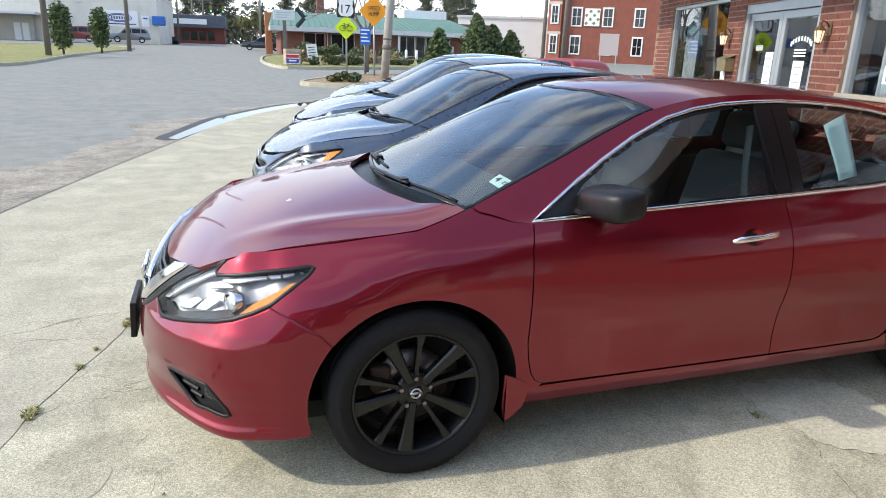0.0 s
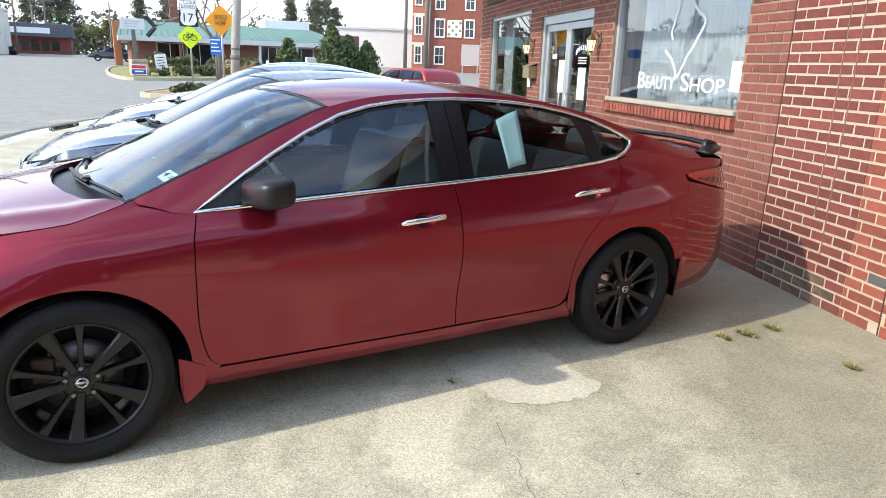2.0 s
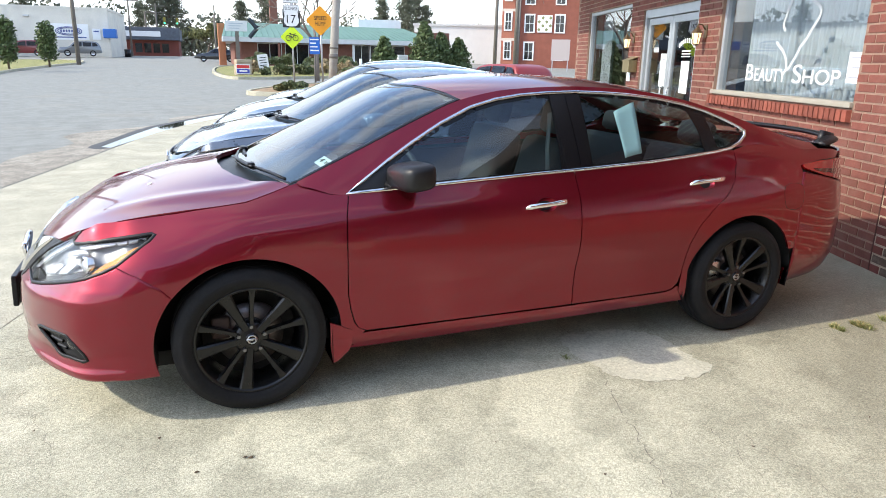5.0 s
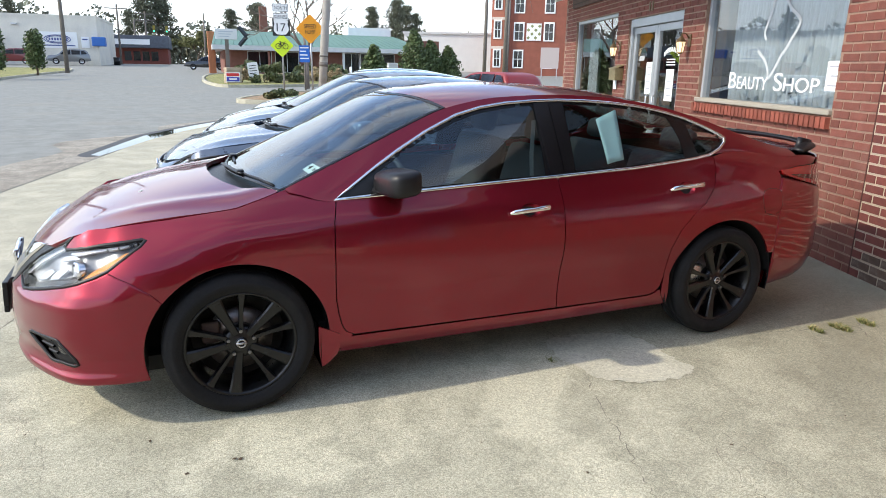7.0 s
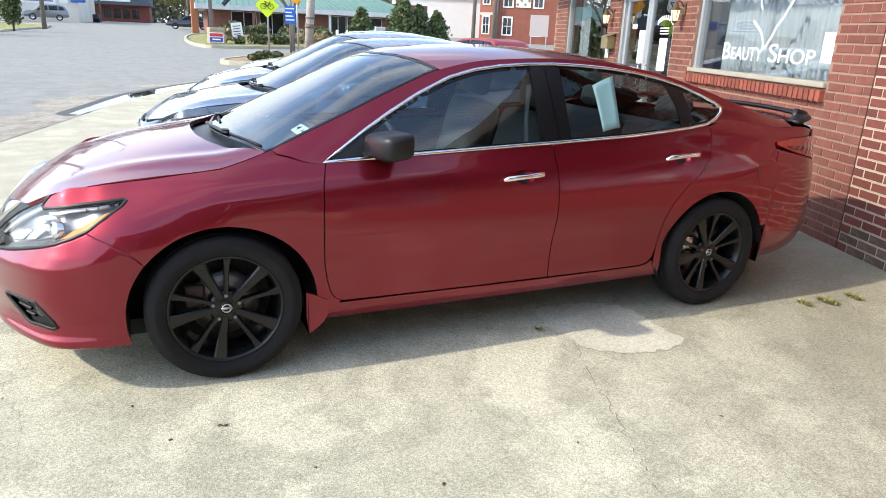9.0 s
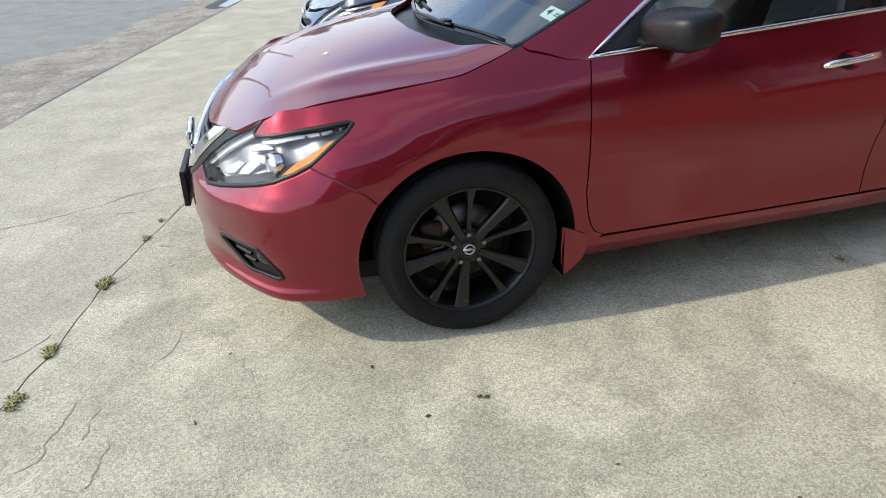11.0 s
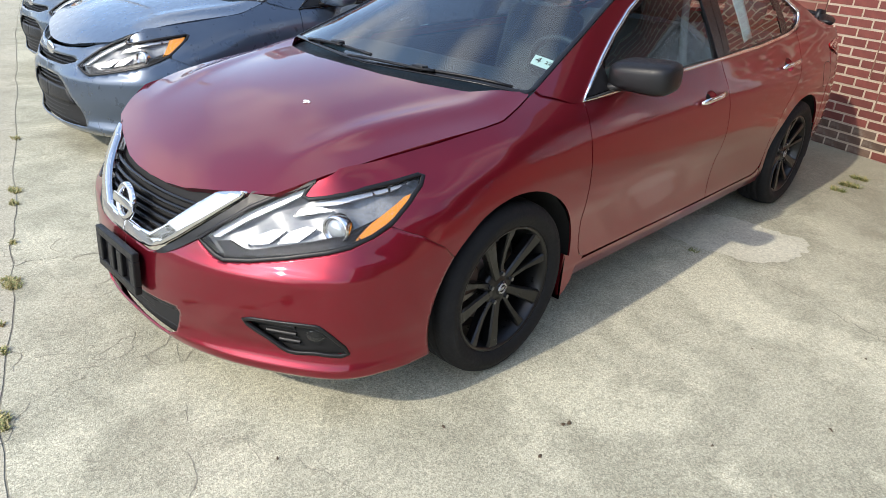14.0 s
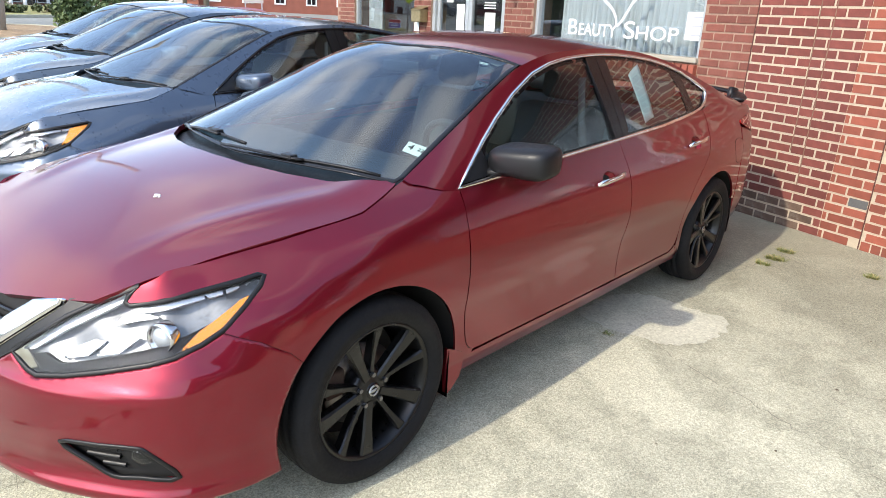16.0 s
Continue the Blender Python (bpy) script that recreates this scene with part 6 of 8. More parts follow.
for s0, z0, z1 in ((0.115, 0.62, 3.3), (-0.005, 0.36, 3.3)):
    mk = bmesh.new()
    add_tube(mk, [(s0 + 0.004 * math.sin(3.1 * z + s0 * 9), -0.0015, z) for z in np.linspace(z0, z1, 40)], 0.005, 5, flat=(0.0055, 0.003, (0, 1, 0)))
    tagged(shop_part("cable_mark", mk, mat("old_cable_caulk", (0.17, 0.10, 0.07), 0.95, var=0.3, scale=30)), kind="structure")
tagged(shop_part("wall_vent", box(-0.580, -0.438, -0.03, -0.002, 0.302, 0.365), mat("grey_vent", (0.12, 0.12, 0.12), 0.6, 0.3, var=0.2)), kind="structure")

# rowlock sills, each brick its own
sill_meshes = [brick_mesh("brick", 0.066, 0.10, s, 0.045) for s in range(3)]
for me in sill_meshes:
    me.materials.append(BRICK)
for s0, s1, zt in ((1.18, 3.80, 1.21), (-3.42, -0.83, 1.15), (6.93, 9.48, 0.62)):
    n = int((s1 - s0) / 0.0755)
    sob = tagged(shop_part("window_sill", box(s0, s1, -0.2, 0.002, zt - 0.10, zt - 0.004), MORTARRED), kind="structure")
    for k in range(n):
        ob = new("brick", sill_meshes[k % 3])
        ob.parent = sob
        ob.location = (s0 + 0.005 + k * (s1 - s0) / n, 0.012, zt - 0.108)


def window_unit(name, s0, s1, z0, z1, mullions=(), sillbar=True):
    """Aluminium shop window set in a brick opening."""
    w = tagged(thing(name, SHOP, "", "", kind="structure"), kind="structure")
    fr = bmesh.new()
    f = 0.055
    add_box(fr, s0, s0 + f, -0.13, -0.04, z0, z1, 0.006); add_box(fr, s1 - f, s1, -0.13, -0.04, z0, z1, 0.006)
    add_box(fr, s0 + f, s1 - f, -0.13, -0.04, z1 - f, z1, 0.006); add_box(fr, s0 + f, s1 - f, -0.13, -0.04, z0, z0 + f * 0.6, 0.006)
    part("window_frame", fr, ALU, w, smooth=False)
    if sillbar:
        part("window_ledge", box(s0 - 0.01, s1 + 0.01, -0.14, 0.03, z0 - 0.0, z0 + 0.045, 0.008), mat("pale_stone_ledge", (0.33, 0.30, 0.245), 0.7, var=0.08, scale=5), w, smooth=False)
    for m in mullions:
        part("mullion", box(m - 0.025, m + 0.025, -0.125, -0.045, z0, z1, 0.005), ALU, w, smooth=False)
    pane = part("pane", box(s0 + 0.03, s1 - 0.03, -0.088, -0.082, z0 + 0.02, z1 - 0.03), PANE, w, smooth=False)
    pane.visible_shadow = False
    return w


window_1 = window_unit("window_1", 1.20, 3.76, 1.215, 2.46)
window_2 = window_unit("window_2", 6.95, 9.46, 0.625, 2.46)
window_3 = window_unit("window_3", -3.40, -0.85, 1.155, 2.46)
window_4 = window_unit("window_4", -7.40, -4.9, 1.155, 2.46)


def drape(s0, s1, z0, z1, y, folds, label):
    bm = bmesh.new()
    n = folds * 8
    rd = random.Random(folds)
    ph = 0.0
    rows = []
    for k in range(n + 1):
        t = k / n
        ph += rd.uniform(0.6, 1.0)
        dy = 0.035 * math.sin(ph) + 0.012 * math.sin(2.3 * ph)
        rows.append([bm.verts.new((s0 + (s1 - s0) * t + 0.004 * math.sin(z * 3 + ph), y + dy * (0.75 + 0.25 * (z1 - z) / (z1 - z0)), z)) for z in np.linspace(z0, z1, 5)])
    for a, b in zip(rows, rows[1:]):
        for q in range(4):
            bm.faces.new((a[q], b[q], b[q + 1], a[q + 1]))
    ob = link_mesh("curtain", bm, CURTAIN)
    ob.matrix_world = SHOP
    sol = ob.modifiers.new("thick", "SOLIDIFY")
    sol.thickness = 0.003
    return tagged(ob, label, "curtain", "shop curtains")


drape(1.30, 3.52, 1.0, 2.60, -0.30, 26, "white pleated curtain hanging inside the shop window")
drape(8.75, 9.40, 0.4, 2.60, -0.30, 8, "narrow white curtain drawn aside in the shop window")
drape(-3.3, -0.9, 0.9, 2.60, -0.30, 24, "white pleated curtain hanging inside the shop window")
drape(-7.3, -5.0, 0.9, 2.60, -0.30, 24, "white pleated curtain hanging inside the shop window")


def lettering(text, s, z, size, name, material, parent=None, y=-0.078, width=None):
    cu = bpy.data.curves.new(name, "FONT")
    cu.body, cu.size, cu.extrude = text, size, 0.0015
    tmp = new(name, cu)
    bpy.context.view_layer.update()
    me = bpy.data.meshes.new_from_object(tmp.evaluated_get(bpy.context.evaluated_depsgraph_get()))
    bpy.data.objects.remove(tmp)
    if width:
        xs = [v.co.x for v in me.vertices]
        k = width / (max(xs) - min(xs))
        x0 = min(xs)
        for v in me.vertices:
            v.co.x = (v.co.x - x0) * k
    me.materials.clear()
    me.materials.append(material)
    ob = new(name, me)
    ob.matrix_world = SHOP @ Matrix.Translation((s, y, z)) @ Matrix(((-1, 0, 0, 0), (0, 0, 1, 0), (0, 1, 0, 0), (0, 0, 0, 1)))
    if parent:
        ob.parent = parent
        ob.matrix_parent_inverse = Matrix()
        ob.matrix_basis = Matrix.Translation((s, y, z)) @ Matrix(((-1, 0, 0, 0), (0, 0, 1, 0), (0, 1, 0, 0), (0, 0, 0, 1)))
    return ob


VINYL = mat("white_vinyl", (0.85, 0.87, 0.86), 0.5)
for text, s, wd, size in (("B", 3.165, 0.155, 0.245), ("EAUTY", 2.98, 0.60, 0.185), ("S", 2.265, 0.15, 0.245), ("HOP", 2.09, 0.555, 0.185)):
    lettering(text, s, 1.385, size, "lettering", VINYL, window_1, width=wd)
deco = bmesh.new()
for pts in ([(2.46, 2.14), (2.44, 2.26), (2.38, 2.36), (2.28, 2.34), (2.22, 2.22), (2.12, 2.13), (1.98, 2.05), (1.97, 1.98), (2.06, 1.87), (2.13, 1.78), (2.20, 1.72), (2.24, 1.66), (2.33, 1.54), (2.39, 1.50)],
            [(2.39, 1.50), (2.41, 1.58), (2.48, 1.67), (2.56, 1.72), (2.64, 1.77)], [(2.46, 2.14), (2.52, 2.02), (2.55, 1.93), (2.5, 1.87)]):
    add_tube(deco, [(s, -0.078, z) for s, z in smooth_poly(pts, 4)], 0.018, 6, flat=(0.016, 0.001, (0, 1, 0)))
part("window_decoration", deco, mat("thin_white_paint", (0.52, 0.55, 0.56), 0.6), window_1, "white line drawing on the shop glass", smooth=False)


def note(name, s0, s1, z0, z1, y, lines, parent, material=PAPER):
    p = part(name, box(s0, s1, y, y + 0.0015, z0, z1), material, parent, "white paper notice taped to the glass", smooth=False)
    for k in range(lines):
        zz = z1 - (z1 - z0) * (0.18 + 0.64 * k / max(lines - 1, 1))
        part("print_bar", box(s0 + 0.15 * (s1 - s0), s1 - (0.15 + 0.12 * (k % 2)) * (s1 - s0), y + 0.0015, y + 0.0025, zz - 0.006, zz + 0.006), mat("grey_print", (0.35, 0.37, 0.4), 0.8), p, smooth=False)
    return p


note("notice", 1.24, 1.46, 1.41, 1.66, -0.081, 3, window_1)
note("notice", -2.05, -1.75, 1.35, 1.75, -0.081, 3, window_3)

# double door
door_1 = tagged(thing("door_1", SHOP, "", "", kind="structure"), kind="structure")
fr = bmesh.new()
add_box(fr, 4.38, 4.46, -0.15, -0.03, 0, 2.31, 0.006); add_box(fr, 6.30, 6.38, -0.15, -0.03, 0, 2.31, 0.006); add_box(fr, 4.46, 6.30, -0.15, -0.03, 2.19, 2.31, 0.006)
part("door_frame", fr, ALU, door_1, smooth=False)
for s0, s1 in ((4.465, 5.375), (5.385, 6.295)):
    lf = bmesh.new()
    for a, b, c, d in ((s0, s0 + 0.085, 0.02, 2.185), (s1 - 0.085, s1, 0.02, 2.185), (s0 + 0.085, s1 - 0.085, 2.09, 2.185), (s0 + 0.085, s1 - 0.085, 0.02, 0.26)):
        add_box(lf, a, b, -0.12, -0.07, c, d, 0.005)
    lo = part("door_leaf", lf, ALU, door_1, smooth=False)
    pn = part("pane", box(s0 + 0.07, s1 - 0.07, -0.098, -0.092, 0.25, 2.1), PANE, lo, smooth=False)
    pn.visible_shadow = False
    hs = s1 - 0.12 if s0 < 5 else s0 + 0.12
    part("door_handle", add_tube(bmesh.new(), [(hs, -0.07, 0.9), (hs, -0.03, 0.93), (hs, -0.03, 1.2), (hs, -0.07, 1.23)], 0.012, 8), SATIN, lo)
note("notice", 5.52, 5.74, 1.22, 1.68, -0.090, 4, door_1)
note("notice", 4.72, 4.98, 1.16, 1.58, -0.090, 4, door_1)
note("notice", 5.85, 6.05, 1.70, 1.77, -0.090, 1, door_1, mat("dark_card", (0.45, 0.46, 0.46), 0.7))
arcb = bmesh.new()
for k in range(9):
    a = radians(30 + 15 * k)
    add_box(arcb, -0.018, 0.018, -0.090, -0.088, -0.03, 0.03, 0, Matrix.Translation((4.86 + 0.27 * math.cos(a), 0, 1.72 + 0.12 * math.sin(a))))
for k in range(3):
    add_box(arcb, 4.72, 5.0, -0.090, -0.088, 1.70 - 0.035 * k, 1.715 - 0.035 * k)
part("door_lettering_bars", arcb, VINYL, door_1, "row of pale lettering bars on glass", smooth=False)
nb = bmesh.new()
for k in range(2):
    add_box(nb, 5.43 + 0.11 * k, 5.48 + 0.11 * k, 0.0, 0.012, 2.37, 2.50, 0.003)
tagged(shop_part("number_plate_bars", nb, BRONZE), "dark metal number bars fixed above the shop door", "sign")
# dark sign board under the canopy
sb = tagged(shop_part("sign_board", box(4.2, 9.7, 0.002, 0.05, 2.72, 3.24, 0.008), mat("brown_board", (0.075, 0.04, 0.028), 0.75, var=0.35, scale=3, dirt=(0.16, 0.08, 0.06), dirt_scale=2)), "weathered dark brown sign board under the canopy", "sign")
for k in range(5):
    shop_part("batten", box(4.25, 9.65, 0.05, 0.056, 2.78 + 0.09 * k, 2.80 + 0.09 * k), mat("dark_batten", (0.05, 0.03, 0.022), 0.8, var=0.3), sb)
# canopy
can = tagged(thing("canopy", SHOP, "", "", kind="structure"), kind="structure")
part("canopy_deck", box(0.70, 11.35, 0.0, 1.40, 3.30, 3.52, 0.01), SOFFIT, can, smooth=False)
part("fascia", box(0.68, 11.38, 1.40, 1.47, 3.26, 3.60, 0.01), mat("grey_fascia", (0.34, 0.31, 0.27), 0.6, var=0.15, scale=2), can, smooth=False)
part("fascia", box(11.35, 11.41, 0.0, 1.40, 3.26, 3.60, 0.01), mat("grey_fascia", (0.34, 0.31, 0.27), 0.6), can, smooth=False)
for k in range(9):
    part("soffit_batten", box(0.9 + 1.2 * k, 0.94 + 1.2 * k, 0.02, 1.40, 3.285, 3.30), SOFFIT, can, smooth=False)

can2 = tagged(thing("canopy", SHOP, "", "", kind="structure"), kind="structure")
part("canopy_deck", box(-13.9, -0.95, 0.0, 1.35, 3.02, 3.2, 0.01), mat("dark_soffit", (0.10, 0.075, 0.06), 0.8, var=0.15, scale=2), can2, smooth=False)
part("fascia", box(-13.95, -0.92, 1.35, 1.41, 2.98, 3.3, 0.01), mat("dark_fascia", (0.12, 0.09, 0.07), 0.7, var=0.15, scale=2), can2, smooth=False)


def lantern(s, z):
    t = thing("wall_lantern", SHOP @ Matrix.Translation((s, 0, z)) @ Matrix.Scale(0.70, 4), "lit bronze wall lantern with frosted glass beside the door", "lamp", "wall lanterns")
    part("back_plate", box(-0.06, 0.06, 0.0, 0.02, -0.02, 0.20, 0.008), BRONZE, t, smooth=False)
    part("arm", add_tube(bmesh.new(), [(0, 0.02, 0.12), (0, 0.08, 0.20), (0, 0.15, 0.21), (0, 0.16, 0.15)], 0.011, 8), BRONZE, t)
    cap = bmesh.new()
    bmesh.ops.create_cone(cap, cap_ends=True, segments=6, radius1=0.105, radius2=0.02, depth=0.09, matrix=Matrix.Translation((0, 0.16, 0.11)))
    bmesh.ops.create_uvsphere(cap, u_segments=8, v_segments=6, radius=0.02, matrix=Matrix.Translation((0, 0.16, 0.17)))
    part("cap", cap, BRONZE, t, smooth=False)
    g = bmesh.new()
    bmesh.ops.create_cone(g, cap_ends=True, segments=6, radius1=0.05, radius2=0.082, depth=0.18, matrix=Matrix.Translation((0, 0.16, -0.03)))
    part("lantern_glass", g, mat("lit_frosted_glass", (1.0, 0.80, 0.50), 0.4, emit=1.1), t, "frosted glass glowing warm", smooth=False)
    ribs = bmesh.new()
    for k in range(6):
        a = radians(60 * k)
        add_tube(ribs, [(0.084 * math.cos(a), 0.16 + 0.084 * math.sin(a), 0.06), (0.052 * math.cos(a), 0.16 + 0.052 * math.sin(a), -0.12)], 0.006, 5)
    bmesh.ops.create_cone(ribs, cap_ends=True, segments=6, radius1=0.03, radius2=0.056, depth=0.03, matrix=Matrix.Translation((0, 0.16, -0.13)))
    part("cage", ribs, BRONZE, t, smooth=False)


lantern(4.12, 1.86)
lantern(6.72, 1.86)
mb = thing("letter_box", SHOP @ Matrix.Translation((6.62, 0, 1.40)), "small brass letter box fixed to the brick pier", "mailbox")
part("box", box(-0.15, 0.15, 0.0, 0.14, 0.0, 0.19, 0.01), mat("tarnished_brass", (0.30, 0.24, 0.13), 0.45, 0.6, var=0.2, scale=20), mb, smooth=False)
lid = bmesh.new()
add_box(lid, -0.16, 0.16, -0.01, 0.16, 0, 0.012, 0.004)
lid.transform(Matrix.Translation((0, 0.0, 0.225)) @ Matrix.Rotation(radians(-20), 4, "X"))
part("lid", lid, mat("tarnished_brass", (0.30, 0.24, 0.13), 0.45, 0.6), mb, smooth=False)
part("paper_note", box(0.10, 0.26, 0.015, 0.018, -0.14, -0.0), PAPER, mb, smooth=False)
cm = thing("security_camera", SHOP @ Matrix.Translation((10.30, 0.06, 3.02)), "small white security camera on the wall corner", "camera")
part("bracket", box(-0.03, 0.03, -0.06, 0.03, -0.02, 0.02, 0.005), WHITE, cm, smooth=False)
part("camera_body", add_cyl(bmesh.new(), (0, 0.0, -0.03), (0.02, 0.2, -0.07), 0.04, 0.045, 12), WHITE, cm)
# things standing inside window 2
rdw = random.Random(8)
tbl = thing("display_table", SHOP @ Matrix.Translation((7.8, -0.7, 0.05)), "dark wooden display table inside the shop window", "table")
part("tabletop", box(-0.55, 0.55, -0.25, 0.25, 0.70, 0.74, 0.006), DASH, tbl, smooth=False)
for x in (-0.5, 0.5):
    for y in (-0.2, 0.2):
        part("leg", box(x - 0.025, x + 0.025, y - 0.025, y + 0.025, 0, 0.70), DASH, tbl, smooth=False)
for k, s in enumerate((7.45, 7.75, 8.1)):
    vase = link_mesh("vase", add_lathe(bmesh.new(), [(0.0, 0.0), (0.05, 0.0), (0.075, 0.09), (0.06, 0.18), (0.035, 0.24), (0.045, 0.28)], 16), mat("glazed_pot", (0.25, 0.22, 0.2), 0.3, var=0.2))
    vase.matrix_world = SHOP @ Matrix.Translation((s, -0.7, 0.79)) @ Matrix.Rotation(radians(90), 4, "X") @ Matrix.Scale(1 + 0.2 * k, 4)
    tagged(vase, "small glazed vase on the display table", "vase", "vases in the window")

# the nearest bricks, one by one
brick_meshes = [brick_mesh("brick", CW - 0.012, CH - 0.0125, 40 + s) for s in range(6)]
grimy_meshes = [brick_mesh("brick", CW - 0.012, CH - 0.0125, 80 + s) for s in range(3)]
for me in grimy_meshes:
    me.materials.append(mat("grimy_brick", (0.105, 0.066, 0.047), 0.92, var=0.3, scale=18, bump=0.3, bump_scale=120, rand=0.25, dirt=(0.26, 0.24, 0.20), dirt_scale=7, dirt_amount=0.5))
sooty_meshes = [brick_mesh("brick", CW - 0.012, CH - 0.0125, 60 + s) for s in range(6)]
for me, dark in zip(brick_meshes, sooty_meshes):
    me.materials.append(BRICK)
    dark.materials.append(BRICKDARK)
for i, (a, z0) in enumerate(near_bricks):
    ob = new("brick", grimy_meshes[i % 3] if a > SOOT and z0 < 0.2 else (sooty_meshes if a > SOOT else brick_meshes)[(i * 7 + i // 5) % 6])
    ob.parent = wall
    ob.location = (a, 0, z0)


# ---- the street: signs, planting, buildings, far vehicles ----
GALV = mat("galvanised_steel", (0.42, 0.43, 0.44), 0.45, 0.7, var=0.12, scale=12)
WOODPOLE = mat("weathered_pole", (0.36, 0.33, 0.29), 0.9, var=0.2, scale=4, bump=0.4, bump_scale=30)
DARKPOLE = mat("dark_pole", (0.16, 0.14, 0.12), 0.9, var=0.2, scale=4)
LIME = mat("fluorescent_yellow_green", (0.62, 0.80, 0.02), 0.45, var=0.03)
ORANGE = mat("sign_amber", (0.82, 0.33, 0.015), 0.45, var=0.04)
SIGNWHITE = mat("sign_white", (0.80, 0.80, 0.78), 0.45, var=0.03)
SIGNBLACK = mat("sign_black", (0.012, 0.012, 0.012), 0.5)
SIGNBLUE = mat("sign_blue", (0.02, 0.13, 0.50), 0.45, var=0.04)


def at(x, y, yaw=0.0, lift=0.0):
    return pose(x, y, float(rise(x, y)) + lift, 0, 0, yaw)


def text_mesh(name, body, width, height, material, parent, cx, cz, y):
    """Letters centred on cx, cz, facing -y."""
    cu = bpy.data.curves.new(name, "FONT")
    cu.body, cu.extrude = body, 0.002
    tmp = new(name, cu)
    bpy.context.view_layer.update()
    me = bpy.data.meshes.new_from_object(tmp.evaluated_get(bpy.context.evaluated_depsgraph_get()))
    bpy.data.objects.remove(tmp)
    v = np.array([w.co for w in me.vertices])
    lo, hi = v.min(0), v.max(0)
    for w in me.vertices:
        w.co = ((w.co.x - (lo[0] + hi[0]) / 2) * width / (hi[0] - lo[0]) + cx, y - w.co.z, (w.co.y - (lo[1] + hi[1]) / 2) * height / (hi[1] - lo[1]) + cz)
    me.materials.clear()
    me.materials.append(material)
    ob = new(name, me)
    ob.parent = parent
    return ob


def plate(w, h, z, shape="rect", t=0.004, y=-0.04):
    """A flat sign plate with rounded corners, facing -y."""
    if shape == "diamond":
        c = [(0, -h / 2), (w / 2, 0), (0, h / 2), (-w / 2, 0)]
    elif shape == "shield":
        c = [(-0.30, -0.47), (0.0, -0.5), (0.30, -0.47), (0.47, -0.25), (0.47, 0.0), (0.40, 0.18), (0.46, 0.36), (0.34, 0.48), (0.17, 0.44), (0, 0.5), (-0.17, 0.44), (-0.34, 0.48), (-0.46, 0.36), (-0.40, 0.18), (-0.47, 0.0), (-0.47, -0.25)]
        c = [(a * w, b * h) for a, b in c]
    else:
        c = [(-w / 2, -h / 2), (w / 2, -h / 2), (w / 2, h / 2), (-w / 2, h / 2)]
    r = 0.06 * min(w, h)
    pts = []
    n = len(c)
    for k in range(n):
        p, a, b = Vector(c[k]), Vector(c[k - 1]), Vector(c[(k + 1) % n])
        da, db = (a - p).normalized() * min(r, (a - p).length / 2), (b - p).normalized() * min(r, (b - p).length / 2)
        for s in (0, 0.5, 1):
            pts.append((p + da) * (1 - s) ** 2 + p * 2 * s * (1 - s) + (p + db) * s * s)
    bm = bmesh.new()
    f = [bm.verts.new((p.x, y, z + p.y)) for p in pts]
    bk = [bm.verts.new((p.x, y + t, z + p.y)) for p in pts]
    bm.faces.new(f); bm.faces.new(bk[::-1])
    for k in range(len(f)):
        bm.faces.new((f[k], bk[k], bk[(k + 1) % len(f)], f[(k + 1) % len(f)]))
    bmesh.ops.recalc_face_normals(bm, faces=bm.faces)
    return bm


# route marker and bicycle warning on one post
g0 = float(rise(4.37, 24.74))
rt = thing("route_sign", at(4.37, 24.74, -11), "route marker over a yellow-green bicycle sign on a steel post", "traffic sign", "traffic signs")
part("post", add_cyl(bmesh.new(), (0.02, 0, -0.1), (0, 0, 3.85 - g0), 0.035, seg=8), GALV, rt)
for body, z, w, h in (("NORTH", 3.67 - g0, 0.60, 0.30), ("BUSINESS", 3.335 - g0, 0.60, 0.28)):
    p = part("sign_plate", plate(w, h, z), SIGNWHITE, rt, "white plate with black letters", smooth=False)
    bd = part("border", plate(w - 0.03, h - 0.03, z, y=-0.0435, t=0.002), SIGNBLACK, p, smooth=False)
    part("sign_face", plate(w - 0.055, h - 0.055, z, y=-0.046, t=0.002), SIGNWHITE, p, smooth=False)
    text_mesh("lettering", body, w * 0.78, h * 0.46, SIGNBLACK, p, 0, z, -0.0475)
p = part("sign_plate", plate(0.66, 0.66, 2.965 - g0), SIGNBLACK, rt, "black plate with a white route shield", smooth=False)
part("shield", plate(0.60, 0.58, 2.965 - g0, "shield", y=-0.046), SIGNWHITE, p, smooth=False)
text_mesh("lettering", "17", 0.34, 0.30, SIGNBLACK, p, 0, 2.95 - g0, -0.048)
p = part("sign_plate", plate(0.90, 0.90, 2.28 - g0, "diamond"), LIME, rt, "yellow-green diamond with a bicycle", smooth=False)
bk = bmesh.new()
for cx in (-0.135, 0.135):
    add_tube(bk, [(cx + 0.10 * math.cos(a), -0.046, 2.25 - g0 + 0.10 * math.sin(a)) for a in np.linspace(0, 2 * math.pi, 21)[:-1]], 0.012, 5, closed=True)
zb = 2.25 - g0
for q in ([(-0.135, zb), (-0.05, zb + 0.13), (0.09, zb + 0.13), (0.135, zb)], [(-0.135, zb), (0.0, zb), (0.10, zb + 0.16), (0.14, zb + 0.17)], [(0.0, zb), (-0.07, zb + 0.17), (-0.10, zb + 0.17), (-0.03, zb + 0.17)], [(0.09, zb + 0.13), (0.0, zb)]):
    add_tube(bk, [(x, -0.046, z) for x, z in q], 0.011, 5)
part("bicycle_symbol", bk, SIGNBLACK, p, smooth=False)
g1 = float(rise(5.96, 26.98))
